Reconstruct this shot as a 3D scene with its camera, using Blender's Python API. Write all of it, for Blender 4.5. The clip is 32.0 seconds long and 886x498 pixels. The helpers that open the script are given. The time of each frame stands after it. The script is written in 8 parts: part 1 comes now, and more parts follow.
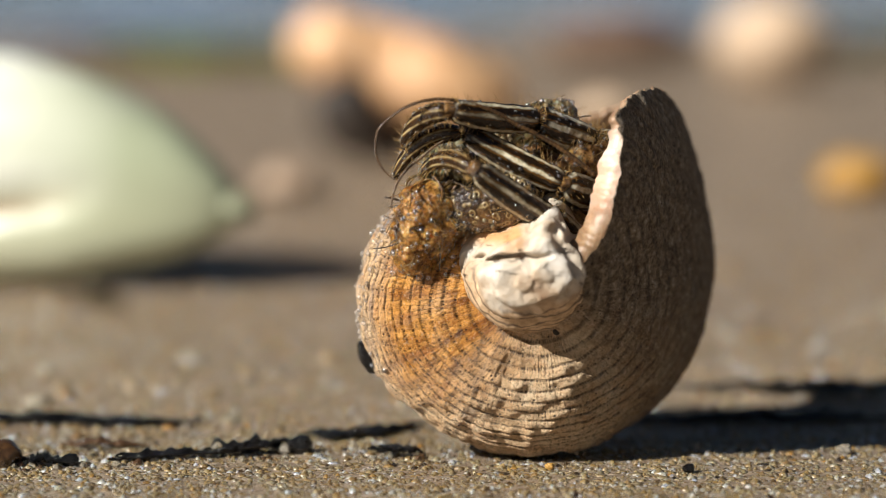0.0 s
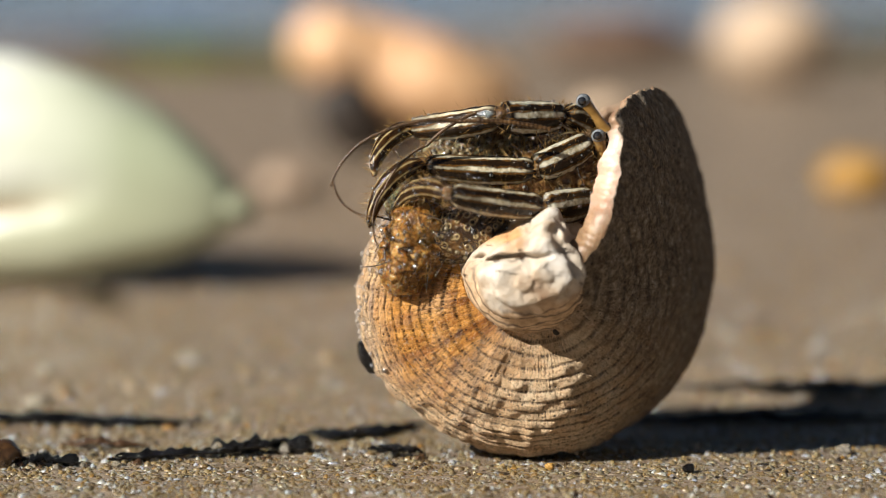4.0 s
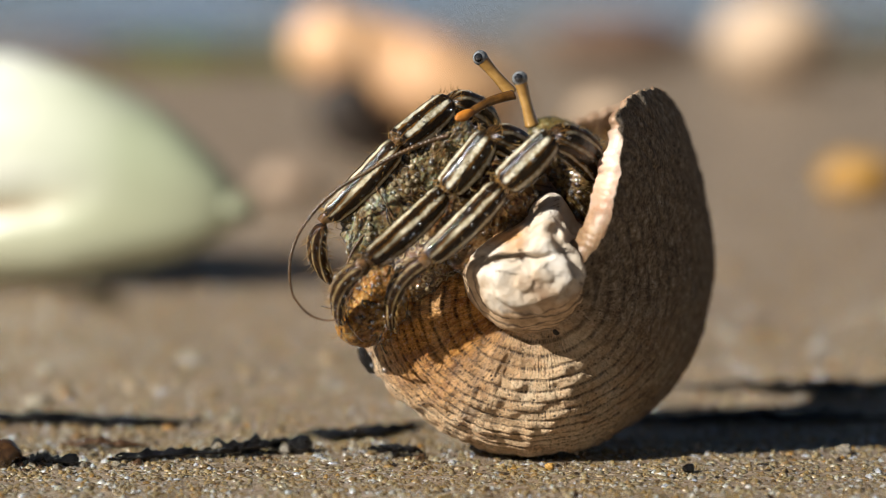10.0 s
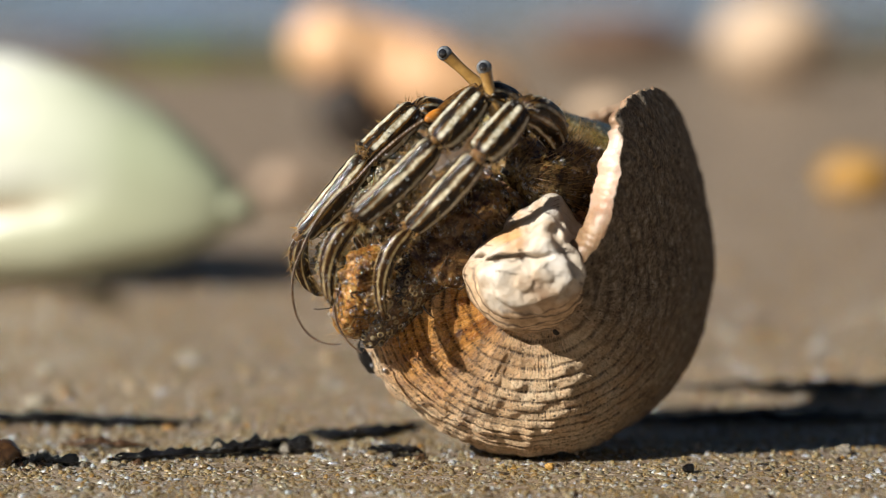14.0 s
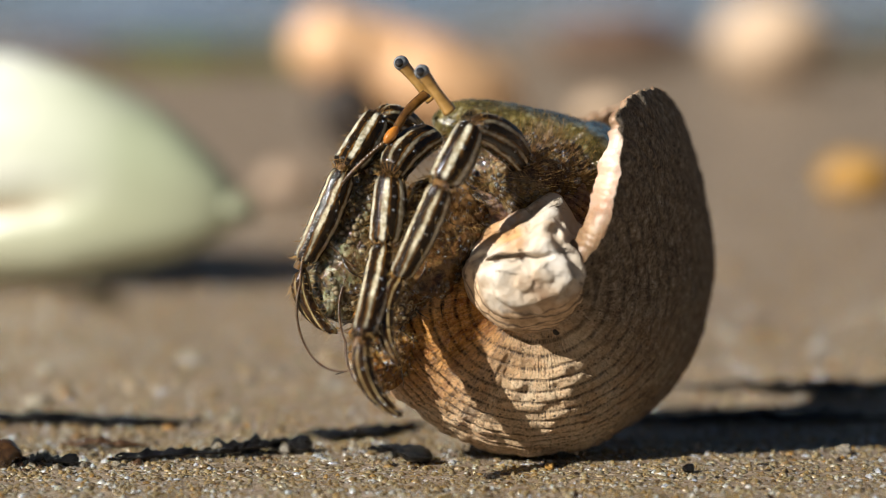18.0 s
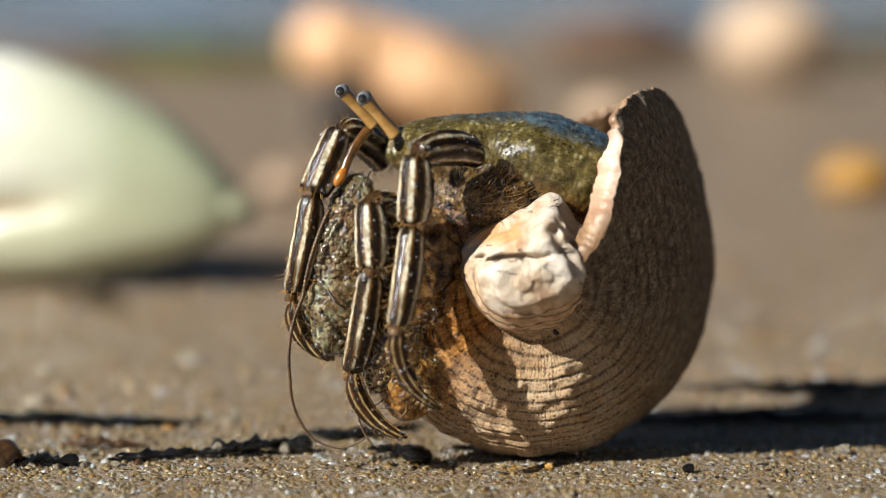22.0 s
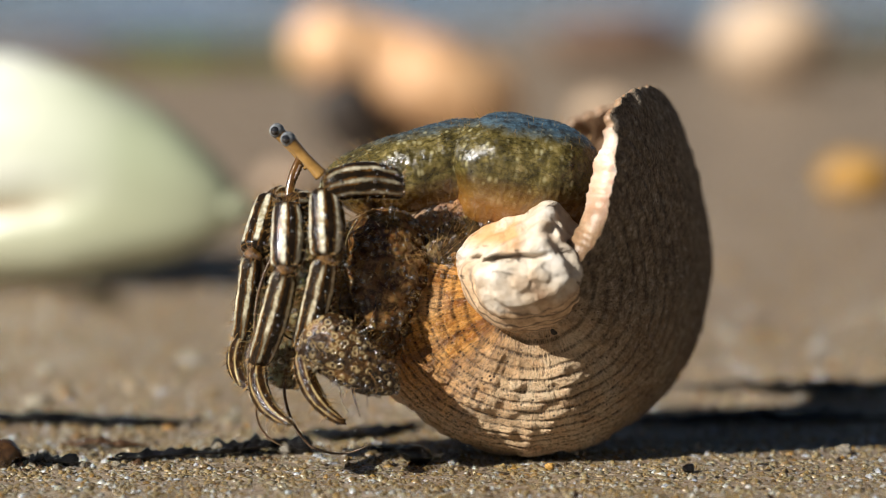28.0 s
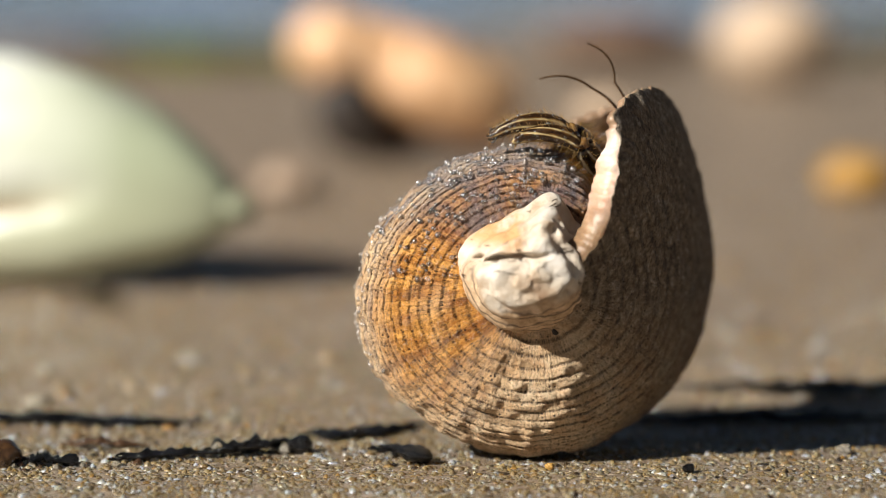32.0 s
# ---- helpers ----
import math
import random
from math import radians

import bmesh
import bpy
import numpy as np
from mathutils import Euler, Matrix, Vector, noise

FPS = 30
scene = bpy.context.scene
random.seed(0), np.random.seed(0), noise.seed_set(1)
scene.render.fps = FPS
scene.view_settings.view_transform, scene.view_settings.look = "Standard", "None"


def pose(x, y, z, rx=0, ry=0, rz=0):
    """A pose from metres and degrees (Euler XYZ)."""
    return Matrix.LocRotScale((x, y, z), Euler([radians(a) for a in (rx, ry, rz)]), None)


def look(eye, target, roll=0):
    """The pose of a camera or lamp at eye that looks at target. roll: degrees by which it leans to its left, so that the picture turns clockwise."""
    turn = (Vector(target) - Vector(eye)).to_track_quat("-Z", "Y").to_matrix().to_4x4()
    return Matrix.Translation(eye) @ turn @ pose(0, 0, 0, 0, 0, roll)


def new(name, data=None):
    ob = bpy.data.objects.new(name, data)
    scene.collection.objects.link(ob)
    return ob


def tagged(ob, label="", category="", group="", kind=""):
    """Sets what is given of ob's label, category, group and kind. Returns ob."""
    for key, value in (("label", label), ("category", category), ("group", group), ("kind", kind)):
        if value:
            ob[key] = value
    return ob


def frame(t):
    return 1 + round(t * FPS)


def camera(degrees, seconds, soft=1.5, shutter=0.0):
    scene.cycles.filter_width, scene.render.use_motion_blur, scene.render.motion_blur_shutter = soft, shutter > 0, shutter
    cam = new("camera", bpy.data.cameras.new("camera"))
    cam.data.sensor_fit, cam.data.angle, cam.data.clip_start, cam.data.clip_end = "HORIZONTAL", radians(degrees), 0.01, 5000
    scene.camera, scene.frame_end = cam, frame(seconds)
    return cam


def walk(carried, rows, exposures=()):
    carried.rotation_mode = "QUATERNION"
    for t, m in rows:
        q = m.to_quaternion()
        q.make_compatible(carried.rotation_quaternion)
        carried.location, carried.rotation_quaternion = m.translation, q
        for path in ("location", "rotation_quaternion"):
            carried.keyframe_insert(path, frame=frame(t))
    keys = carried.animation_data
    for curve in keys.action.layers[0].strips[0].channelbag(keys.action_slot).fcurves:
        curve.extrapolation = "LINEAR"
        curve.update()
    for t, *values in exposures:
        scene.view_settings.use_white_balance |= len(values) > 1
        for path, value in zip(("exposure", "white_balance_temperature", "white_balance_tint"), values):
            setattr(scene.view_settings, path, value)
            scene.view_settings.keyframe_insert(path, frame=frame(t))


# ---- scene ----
cam = camera(20.0, 32.0, soft=0.8, shutter=0.5)
cam.data.dof.use_dof = True
cam.data.dof.focus_distance = 0.2755
cam.data.dof.aperture_fstop = 10.5
EYE = pose(0, -0.2814, 0.0601, 82.55, 0, 0)
walk(cam, [(0.0, EYE), (32.0, EYE)])

# ---- light ----
SUN_AZ, SUN_EL = 236.0, 34.0          # compass bearing of the sun (clockwise from +y) and its height
world = bpy.data.worlds.new("sky")
scene.world = world
world.use_nodes = True
wn = world.node_tree
sky = wn.nodes.new("ShaderNodeTexSky")
sky.sky_type, sky.sun_disc = "NISHITA", False
sky.sun_elevation, sky.sun_rotation = radians(SUN_EL), radians(SUN_AZ)
wn.links.new(sky.outputs[0], wn.nodes["Background"].inputs[0])
wn.nodes["Background"].inputs[1].default_value = 0.0155
sun = new("sun", bpy.data.lights.new("sun", "SUN"))
sun.data.energy, sun.data.angle, sun.data.color = 5.0, radians(0.5), (1.0, 0.965, 0.90)
toward = Vector((math.sin(radians(SUN_AZ)) * math.cos(radians(SUN_EL)),
                 math.cos(radians(SUN_AZ)) * math.cos(radians(SUN_EL)), math.sin(radians(SUN_EL))))
sun.matrix_world = look(toward, (0, 0, 0))
scene.view_settings.exposure = 0.74


# ---- small mesh and material helpers ----
def mesh_of(name, verts, faces, mat, smooth=True, uvs=None, mat_index=None):
    me = bpy.data.meshes.new(name)
    me.from_pydata([tuple(v) for v in verts], [], [tuple(int(i) for i in f) for f in faces])
    for m in (mat if isinstance(mat, (list, tuple)) else [mat]):
        me.materials.append(m)
    if smooth:
        me.polygons.foreach_set("use_smooth", [True] * len(me.polygons))
    if mat_index is not None:
        me.polygons.foreach_set("material_index", [int(i) for i in mat_index])
    if uvs is not None:
        layer = me.uv_layers.new(name="uv")
        idx = np.empty(len(me.loops), dtype=np.int64)
        me.loops.foreach_get("vertex_index", idx)
        layer.data.foreach_set("uv", np.asarray(uvs, dtype=np.float32)[idx].ravel())
    me.update()
    return me


def part(name, me, parent, label="", at=None):
    ob = new(name, me)
    ob.parent = parent
    if at is not None:
        ob.matrix_basis = at
    if label:
        ob["label"] = label
    return ob


def empty(name, m=None):
    ob = new(name)
    ob.empty_display_size = 0.005
    if m is not None:
        ob.matrix_world = m
    return ob


class Net:
    """A node material, written line by line."""

    def __init__(self, name, rough=0.5, spec=0.5):
        self.mat = bpy.data.materials.new(name)
        self.mat.use_nodes = True
        self.t = self.mat.node_tree
        self.b = self.t.nodes["Principled BSDF"]
        self.set("Roughness", rough)
        self.set("Specular IOR Level", spec)

    def set(self, key, value):
        if isinstance(value, bpy.types.NodeSocket):
            self.t.links.new(value, self.b.inputs[key])
        elif key.endswith("Color"):
            self.b.inputs[key].default_value = (*value, 1.0)
        else:
            self.b.inputs[key].default_value = value
        return self

    def node(self, kind, out=0, **ins):
        n = self.t.nodes.new(kind)
        for key, value in ins.items():
            sock = n.inputs[int(key[1:])] if key[0] == "i" and key[1:].isdigit() else n.inputs[key]
            if isinstance(value, bpy.types.NodeSocket):
                self.t.links.new(value, sock)
            else:
                sock.default_value = value
        return n.outputs[out]

    def coords(self, which="Object"):
        return self.t.nodes.new("ShaderNodeTexCoord").outputs[which]

    def uv(self):
        return self.coords("UV")

    def scaled(self, vec, sx, sy, sz, loc=(0, 0, 0)):
        n = self.t.nodes.new("ShaderNodeMapping")
        self.t.links.new(vec, n.inputs[0])
        n.inputs["Scale"].default_value = (sx, sy, sz)
        n.inputs["Location"].default_value = loc
        return n.outputs[0]

    def noise(self, vec, scale, detail=4.0, rough=0.55, dist=0.0):
        n = self.t.nodes.new("ShaderNodeTexNoise")
        self.t.links.new(vec, n.inputs["Vector"])
        for key, value in (("Scale", scale), ("Detail", detail), ("Roughness", rough), ("Distortion", dist)):
            n.inputs[key].default_value = value
        return n.outputs["Fac"]

    def cells(self, vec, scale, out="Distance", feature="F1"):
        n = self.t.nodes.new("ShaderNodeTexVoronoi")
        n.feature = feature
        self.t.links.new(vec, n.inputs["Vector"])
        n.inputs["Scale"].default_value = scale
        return n.outputs[out]

    def math(self, op, a, b=0.0, c=0.0):
        n = self.t.nodes.new("ShaderNodeMath")
        n.operation = op
        for sock, value in zip(n.inputs, (a, b, c)):
            if isinstance(value, bpy.types.NodeSocket):
                self.t.links.new(value, sock)
            else:
                sock.default_value = value
        return n.outputs[0]

    def ramp(self, fac, stops, mode="LINEAR"):
        n = self.t.nodes.new("ShaderNodeValToRGB")
        n.color_ramp.interpolation = mode
        el = n.color_ramp.elements
        while len(el) < len(stops):
            el.new(0.5)
        for e, (p, c) in zip(el, stops):
            e.position = p
            e.color = (*c, 1.0) if isinstance(c, tuple) else (c, c, c, 1.0)
        self.t.links.new(fac, n.inputs[0])
        return n.outputs[0]

    def mix(self, fac, a, b, mode="MIX"):
        n = self.t.nodes.new("ShaderNodeMix")
        n.data_type, n.blend_type = "RGBA", mode
        for sock, value in ((n.inputs[0], fac), (n.inputs[6], a), (n.inputs[7], b)):
            if isinstance(value, bpy.types.NodeSocket):
                self.t.links.new(value, sock)
            else:
                sock.default_value = (*value, 1.0) if isinstance(value, tuple) else value
        return n.outputs[2]

    def bump(self, height, strength=0.5, dist=0.0002, under=None):
        n = self.t.nodes.new("ShaderNodeBump")
        n.inputs["Strength"].default_value = strength
        n.inputs["Distance"].default_value = dist
        self.t.links.new(height, n.inputs["Height"])
        if under is not None:
            self.t.links.new(under, n.inputs["Normal"])
        self.t.links.new(n.outputs[0], self.b.inputs["Normal"])
        return n.outputs[0]

    def split(self, vec):
        n = self.t.nodes.new("ShaderNodeSeparateXYZ")
        self.t.links.new(vec, n.inputs[0])
        return n.outputs

    def island(self):
        return self.t.nodes.new("ShaderNodeNewGeometry").outputs["Random Per Island"]


# ---- materials ----
def sand_material():
    n = Net("wet_sand", 0.5)
    v = n.coords()
    cell = n.cells(v, 1500, "Color")
    big = n.noise(v, 34, 5)
    mid = n.noise(v, 160, 4)
    tone = n.ramp(n.split(cell)[0], [(0.0, (0.15, 0.110, 0.070)), (0.35, (0.21, 0.158, 0.107)), (0.7, (0.27, 0.207, 0.145)), (1.0, (0.36, 0.295, 0.22))])
    tone = n.mix(n.ramp(mid, [(0.35, 0.5), (0.65, 0.0)]), tone, (0.20, 0.142, 0.098))
    n.set("Base Color", n.mix(n.ramp(big, [(0.35, 0.0), (0.7, 1.0)]), tone, n.mix(1.0, tone, (0.80, 0.76, 0.74), "MULTIPLY")))
    n.set("Roughness", n.ramp(n.split(cell)[1], [(0.0, 0.22), (1.0, 0.70)]))
    n.bump(n.math("ADD", n.math("MULTIPLY", n.cells(v, 1500), -0.7), n.math("MULTIPLY", mid, 0.5)), 0.45, 0.0005)
    return n.mat


def grain_material():
    n = Net("sand_grain", 0.2)
    r = n.island()
    tone = n.ramp(r, [(0.0, (0.014, 0.010, 0.008)), (0.035, (0.05, 0.028, 0.013)), (0.09, (0.20, 0.125, 0.056)), (0.35, (0.27, 0.180, 0.086)),
                                   (0.58, (0.31, 0.220, 0.115)), (0.64, (0.36, 0.18, 0.040)), (0.69, (0.30, 0.22, 0.12)), (0.84, (0.37, 0.29, 0.175)), (0.91, (0.60, 0.54, 0.44)), (1.0, (0.88, 0.86, 0.80))])
    n.set("Base Color", n.mix(n.ramp(n.noise(n.coords(), 75, 5, 0.6), [(0.36, 0.45), (0.58, 0.0)]), tone, n.mix(1.0, tone, (0.62, 0.55, 0.46), "MULTIPLY")))
    n.set("Roughness", n.ramp(n.noise(n.coords(), 2500), [(0.35, 0.05), (0.65, 0.22)]))
    n.set("Transmission Weight", n.ramp(r, [(0.12, 0.10), (1.0, 0.45)]))
    n.set("Subsurface Weight", 0.6).set("Subsurface Radius", (0.0030, 0.0020, 0.0010)).set("Subsurface Scale", 1.0)
    n.set("Coat Weight", n.ramp(n.noise(n.coords(), 1300, 2), [(0.50, 0.05), (0.64, 1.0)])).set("Coat IOR", 1.7).set("Coat Roughness", 0.22)
    n.bump(n.noise(n.coords(), 5200, 3), 0.6, 0.00012)
    return n.mat


def shell_material():
    n = Net("old_shell", 0.6)
    uv = n.uv()
    ob = n.coords()
    sx, sy, _ = n.split(uv)
    # spiral cords along, broken by growth lines across
    wob = n.noise(ob, 300, 5, 0.6)
    cordphase = n.math("ADD", n.math("MULTIPLY", sy, 36.0), n.math("MULTIPLY", n.math("SUBTRACT", wob, 0.5), 0.35))
    cord = n.math("ABSOLUTE", n.math("SUBTRACT", n.math("FRACT", cordphase), 0.5))
    dash = n.noise(n.scaled(uv, 330, 30, 1), 1.0, 5, 0.7)
    dark_cord = n.math("MULTIPLY", n.ramp(cord, [(0.32, 0.0), (0.46, 1.0)]), n.ramp(dash, [(0.45, 0.05), (0.60, 1.0)]))
    growth = n.noise(n.scaled(uv, 210, 7, 1), 1.0, 7, 0.7)
    gphase = n.math("ADD", n.math("MULTIPLY", sx, 165.0), n.math("MULTIPLY", n.noise(ob, 420, 4, 0.65), 3.2))
    line = n.math("MULTIPLY", n.ramp(n.math("ABSOLUTE", n.math("SUBTRACT", n.math("FRACT", gphase), 0.5)), [(0.36, 0.0), (0.48, 1.0)]), n.ramp(n.noise(ob, 260, 3), [(0.42, 0.1), (0.60, 1.0)]))
    stain = n.noise(ob, 190, 7, 0.7)
    base = n.ramp(stain, [(0.28, (0.30, 0.175, 0.085)), (0.40, (0.62, 0.41, 0.22)), (0.50, (0.78, 0.55, 0.32)), (0.62, (0.84, 0.65, 0.42)), (0.78, (0.83, 0.73, 0.58))])
    base = n.mix(n.ramp(n.noise(ob, 480, 5, 0.65), [(0.50, 0.0), (0.68, 0.6)]), base, (0.64, 0.33, 0.14))
    base = n.mix(n.ramp(growth, [(0.55, 0.0), (0.75, 0.45)]), base, (0.26, 0.18, 0.115))
    # wet orange-stained stretch of the whorl, with slate-blue streaks on its edge
    wet = n.math("MULTIPLY", n.ramp(sy, [(0.24, 1.0), (0.38, 0.12)]), n.math("MULTIPLY", n.ramp(sx, [(0.10, 1.0), (0.49, 1.0), (0.57, 0.12), (0.64, 0.0)]), n.ramp(n.noise(ob, 110, 3), [(0.3, 0.55), (0.5, 1.0)])))
    base = n.mix(wet, base, n.mix(n.ramp(n.noise(n.scaled(uv, 75, 9, 1), 1.0, 5, 0.7), [(0.38, 0.0), (0.60, 1.0)]), (0.86, 0.42, 0.10), (0.40, 0.14, 0.025)))
    base = n.mix(n.math("MULTIPLY", n.ramp(sx, [(0.29, 0.85), (0.36, 0.0)]), n.ramp(n.noise(ob, 260, 4), [(0.35, 0.3), (0.6, 1.0)])), base, (0.17, 0.15, 0.17))
    streak = n.math("MULTIPLY", n.ramp(n.noise(n.scaled(uv, 14, 40, 1, (3, 0, 0)), 1.0, 5, 0.7), [(0.48, 0.0), (0.60, 0.9)]), n.math("MULTIPLY", n.ramp(sy, [(0.25, 0.0), (0.40, 1.0)]), n.ramp(sx, [(0.36, 1.0), (0.55, 0.0)])))
    base = n.mix(streak, base, (0.17, 0.175, 0.20))
    # grey weathered stretch towards the lip, its colours darkened to add the flank's shade
    grey = n.ramp(sx, [(0.62, 0.0), (0.84, 0.85)])
    base = n.mix(grey, base, n.ramp(n.noise(ob, 1000, 6, 0.75), [(0.38, (0.022, 0.017, 0.013)), (0.48, (0.15, 0.118, 0.082)), (0.58, (0.31, 0.25, 0.185)), (0.69, (0.58, 0.51, 0.42))]))
    base = n.mix(n.math("MULTIPLY", dark_cord, n.ramp(sx, [(0.66, 0.9), (0.84, 0.25)])), base, (0.06, 0.036, 0.022))
    base = n.mix(n.math("MULTIPLY", n.math("MULTIPLY", line, n.ramp(sx, [(0.62, 0.85), (0.84, 0.35)])), n.ramp(dash, [(0.45, 0.0), (0.62, 1.0)])), base, (0.10, 0.065, 0.04))
    blot = n.ramp(n.noise(n.scaled(uv, 150, 70, 1), 1.0, 6, 0.75), [(0.52, 0.0), (0.62, 0.75)])
    base = n.mix(n.math("MULTIPLY", blot, n.ramp(sx, [(0.30, 0.4), (0.52, 1.0), (0.75, 0.4)])), base, (0.14, 0.07, 0.032))
    pits = n.ramp(n.cells(ob, 1250), [(0.08, 1.0), (0.20, 0.0)])
    base = n.mix(n.math("MULTIPLY", pits, n.ramp(n.noise(ob, 330, 4), [(0.44, 0.0), (0.52, 0.95)])), base, (0.03, 0.02, 0.016))
    fleck = n.noise(ob, 2600, 5, 0.75)
    base = n.mix(n.ramp(fleck, [(0.34, 0.75), (0.46, 0.0)]), base, n.mix(1.0, base, (0.30, 0.26, 0.22), "MULTIPLY"))
    base = n.mix(n.ramp(fleck, [(0.56, 0.0), (0.70, 0.5)]), base, (0.78, 0.60, 0.43))
    n.set("Base Color", base)
    n.set("Roughness", n.math("SUBTRACT", 0.74, n.math("MULTIPLY", wet, 0.52)))
    h = n.math("ADD", n.math("MULTIPLY", growth, 0.45), n.math("ADD", n.math("ADD", n.math("MULTIPLY", n.noise(ob, 1300, 6, 0.75), 0.8), n.math("MULTIPLY", fleck, 0.7)), n.math("MULTIPLY", dark_cord, -1.0)))
    h = n.math("SUBTRACT", h, n.math("ADD", n.math("MULTIPLY", line, 0.35), n.math("MULTIPLY", pits, 0.6)))
    n.bump(h, 1.0, 0.0005)
    return n.mat


def nacre_material():
    n = Net("shell_lip", 0.35)
    sx, sy, _ = n.split(n.uv())
    v = n.coords()
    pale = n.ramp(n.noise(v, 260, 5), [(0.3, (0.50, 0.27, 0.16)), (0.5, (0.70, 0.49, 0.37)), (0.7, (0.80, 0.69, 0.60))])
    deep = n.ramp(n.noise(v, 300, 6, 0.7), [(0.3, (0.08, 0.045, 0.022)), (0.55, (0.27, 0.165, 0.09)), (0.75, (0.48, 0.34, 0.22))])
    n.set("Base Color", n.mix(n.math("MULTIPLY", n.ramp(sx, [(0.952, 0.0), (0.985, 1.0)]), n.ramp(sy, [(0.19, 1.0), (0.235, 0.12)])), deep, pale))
    n.set("Subsurface Weight", 0.15).set("Subsurface Radius", (0.002, 0.001, 0.0006))
    n.bump(n.noise(v, 700, 5, 0.7), 0.6, 0.0004)
    return n.mat


def spire_material():
    n = Net("worn_spire", 0.55)
    v = n.coords()
    base = n.ramp(n.noise(v, 210, 6, 0.6), [(0.30, (0.30, 0.18, 0.10)), (0.42, (0.48, 0.37, 0.26)), (0.53, (0.57, 0.49, 0.39)), (0.70, (0.60, 0.58, 0.55))])
    crack = n.ramp(n.noise(n.scaled(v, 1.0, 1.0, 2.6), 330, 5, 0.6, 0.8), [(0.30, 1.0), (0.37, 0.0)])
    _, _, z = n.split(v)
    rim = n.math("MULTIPLY", n.ramp(n.math("MULTIPLY", n.math("SUBTRACT", z, 0.0245), 300.0), [(0.0, 0.0), (0.5, 0.9)]), n.ramp(n.noise(v, 330, 4), [(0.32, 0.0), (0.52, 1.0)]))
    x0, _, _ = n.split(v)
    base = n.mix(n.math("MULTIPLY", rim, n.ramp(n.math("MULTIPLY", x0, -400.0), [(0.0, 0.0), (0.5, 1.0)])), base, (0.56, 0.29, 0.11))
    # the foot keeps the ribbed whorl's tan and dark lines; its shadow is painted in too
    x, y, _ = n.split(v)
    deep = n.ramp(n.math("ADD", n.math("MULTIPLY", n.math("ADD", y, 0.0158), 160.0), n.math("MULTIPLY", n.math("SUBTRACT", n.noise(v, 260, 4), 0.5), 0.7)), [(0.0, 0.0), (0.35, 1.0)])
    rings = n.ramp(n.math("ABSOLUTE", n.math("SUBTRACT", n.math("FRACT", n.math("ADD", n.math("MULTIPLY", y, 1300.0), n.math("MULTIPLY", n.noise(v, 300, 4), 1.2))), 0.5)), [(0.30, 0.0), (0.46, 0.85)])
    tan = n.mix(rings, n.ramp(n.noise(v, 700, 6, 0.7), [(0.3, (0.34, 0.21, 0.11)), (0.55, (0.62, 0.43, 0.26)), (0.75, (0.74, 0.57, 0.40))]), (0.10, 0.06, 0.035))
    deep = n.math("MULTIPLY", deep, n.ramp(n.math("MULTIPLY", n.math("SUBTRACT", 0.0245, z), 300.0), [(0.0, 0.0), (1.0, 1.0)]))
    # below a ragged line the chalk gives way to ribbed tan, which also paints shade
    line = n.math("ADD", n.math("SUBTRACT", 0.0192, z), n.math("ADD", n.math("MULTIPLY", x, 0.20), n.math("MULTIPLY", n.math("SUBTRACT", n.noise(v, 300, 4), 0.5), 0.0030)))
    low = n.ramp(n.math("ADD", n.math("MULTIPLY", line, 500.0), 0.5), [(0.15, 0.0), (0.85, 1.0)])
    base = n.mix(n.math("MAXIMUM", deep, low), base, tan)
    n.set("Base Color", n.mix(crack, base, (0.10, 0.06, 0.035)))
    n.bump(n.math("ADD", n.math("ADD", n.noise(v, 500, 6, 0.65), n.math("MULTIPLY", n.noise(v, 2200, 5, 0.7), 0.4)), n.math("MULTIPLY", crack, -0.8)), 0.9, 0.0005)
    return n.mat


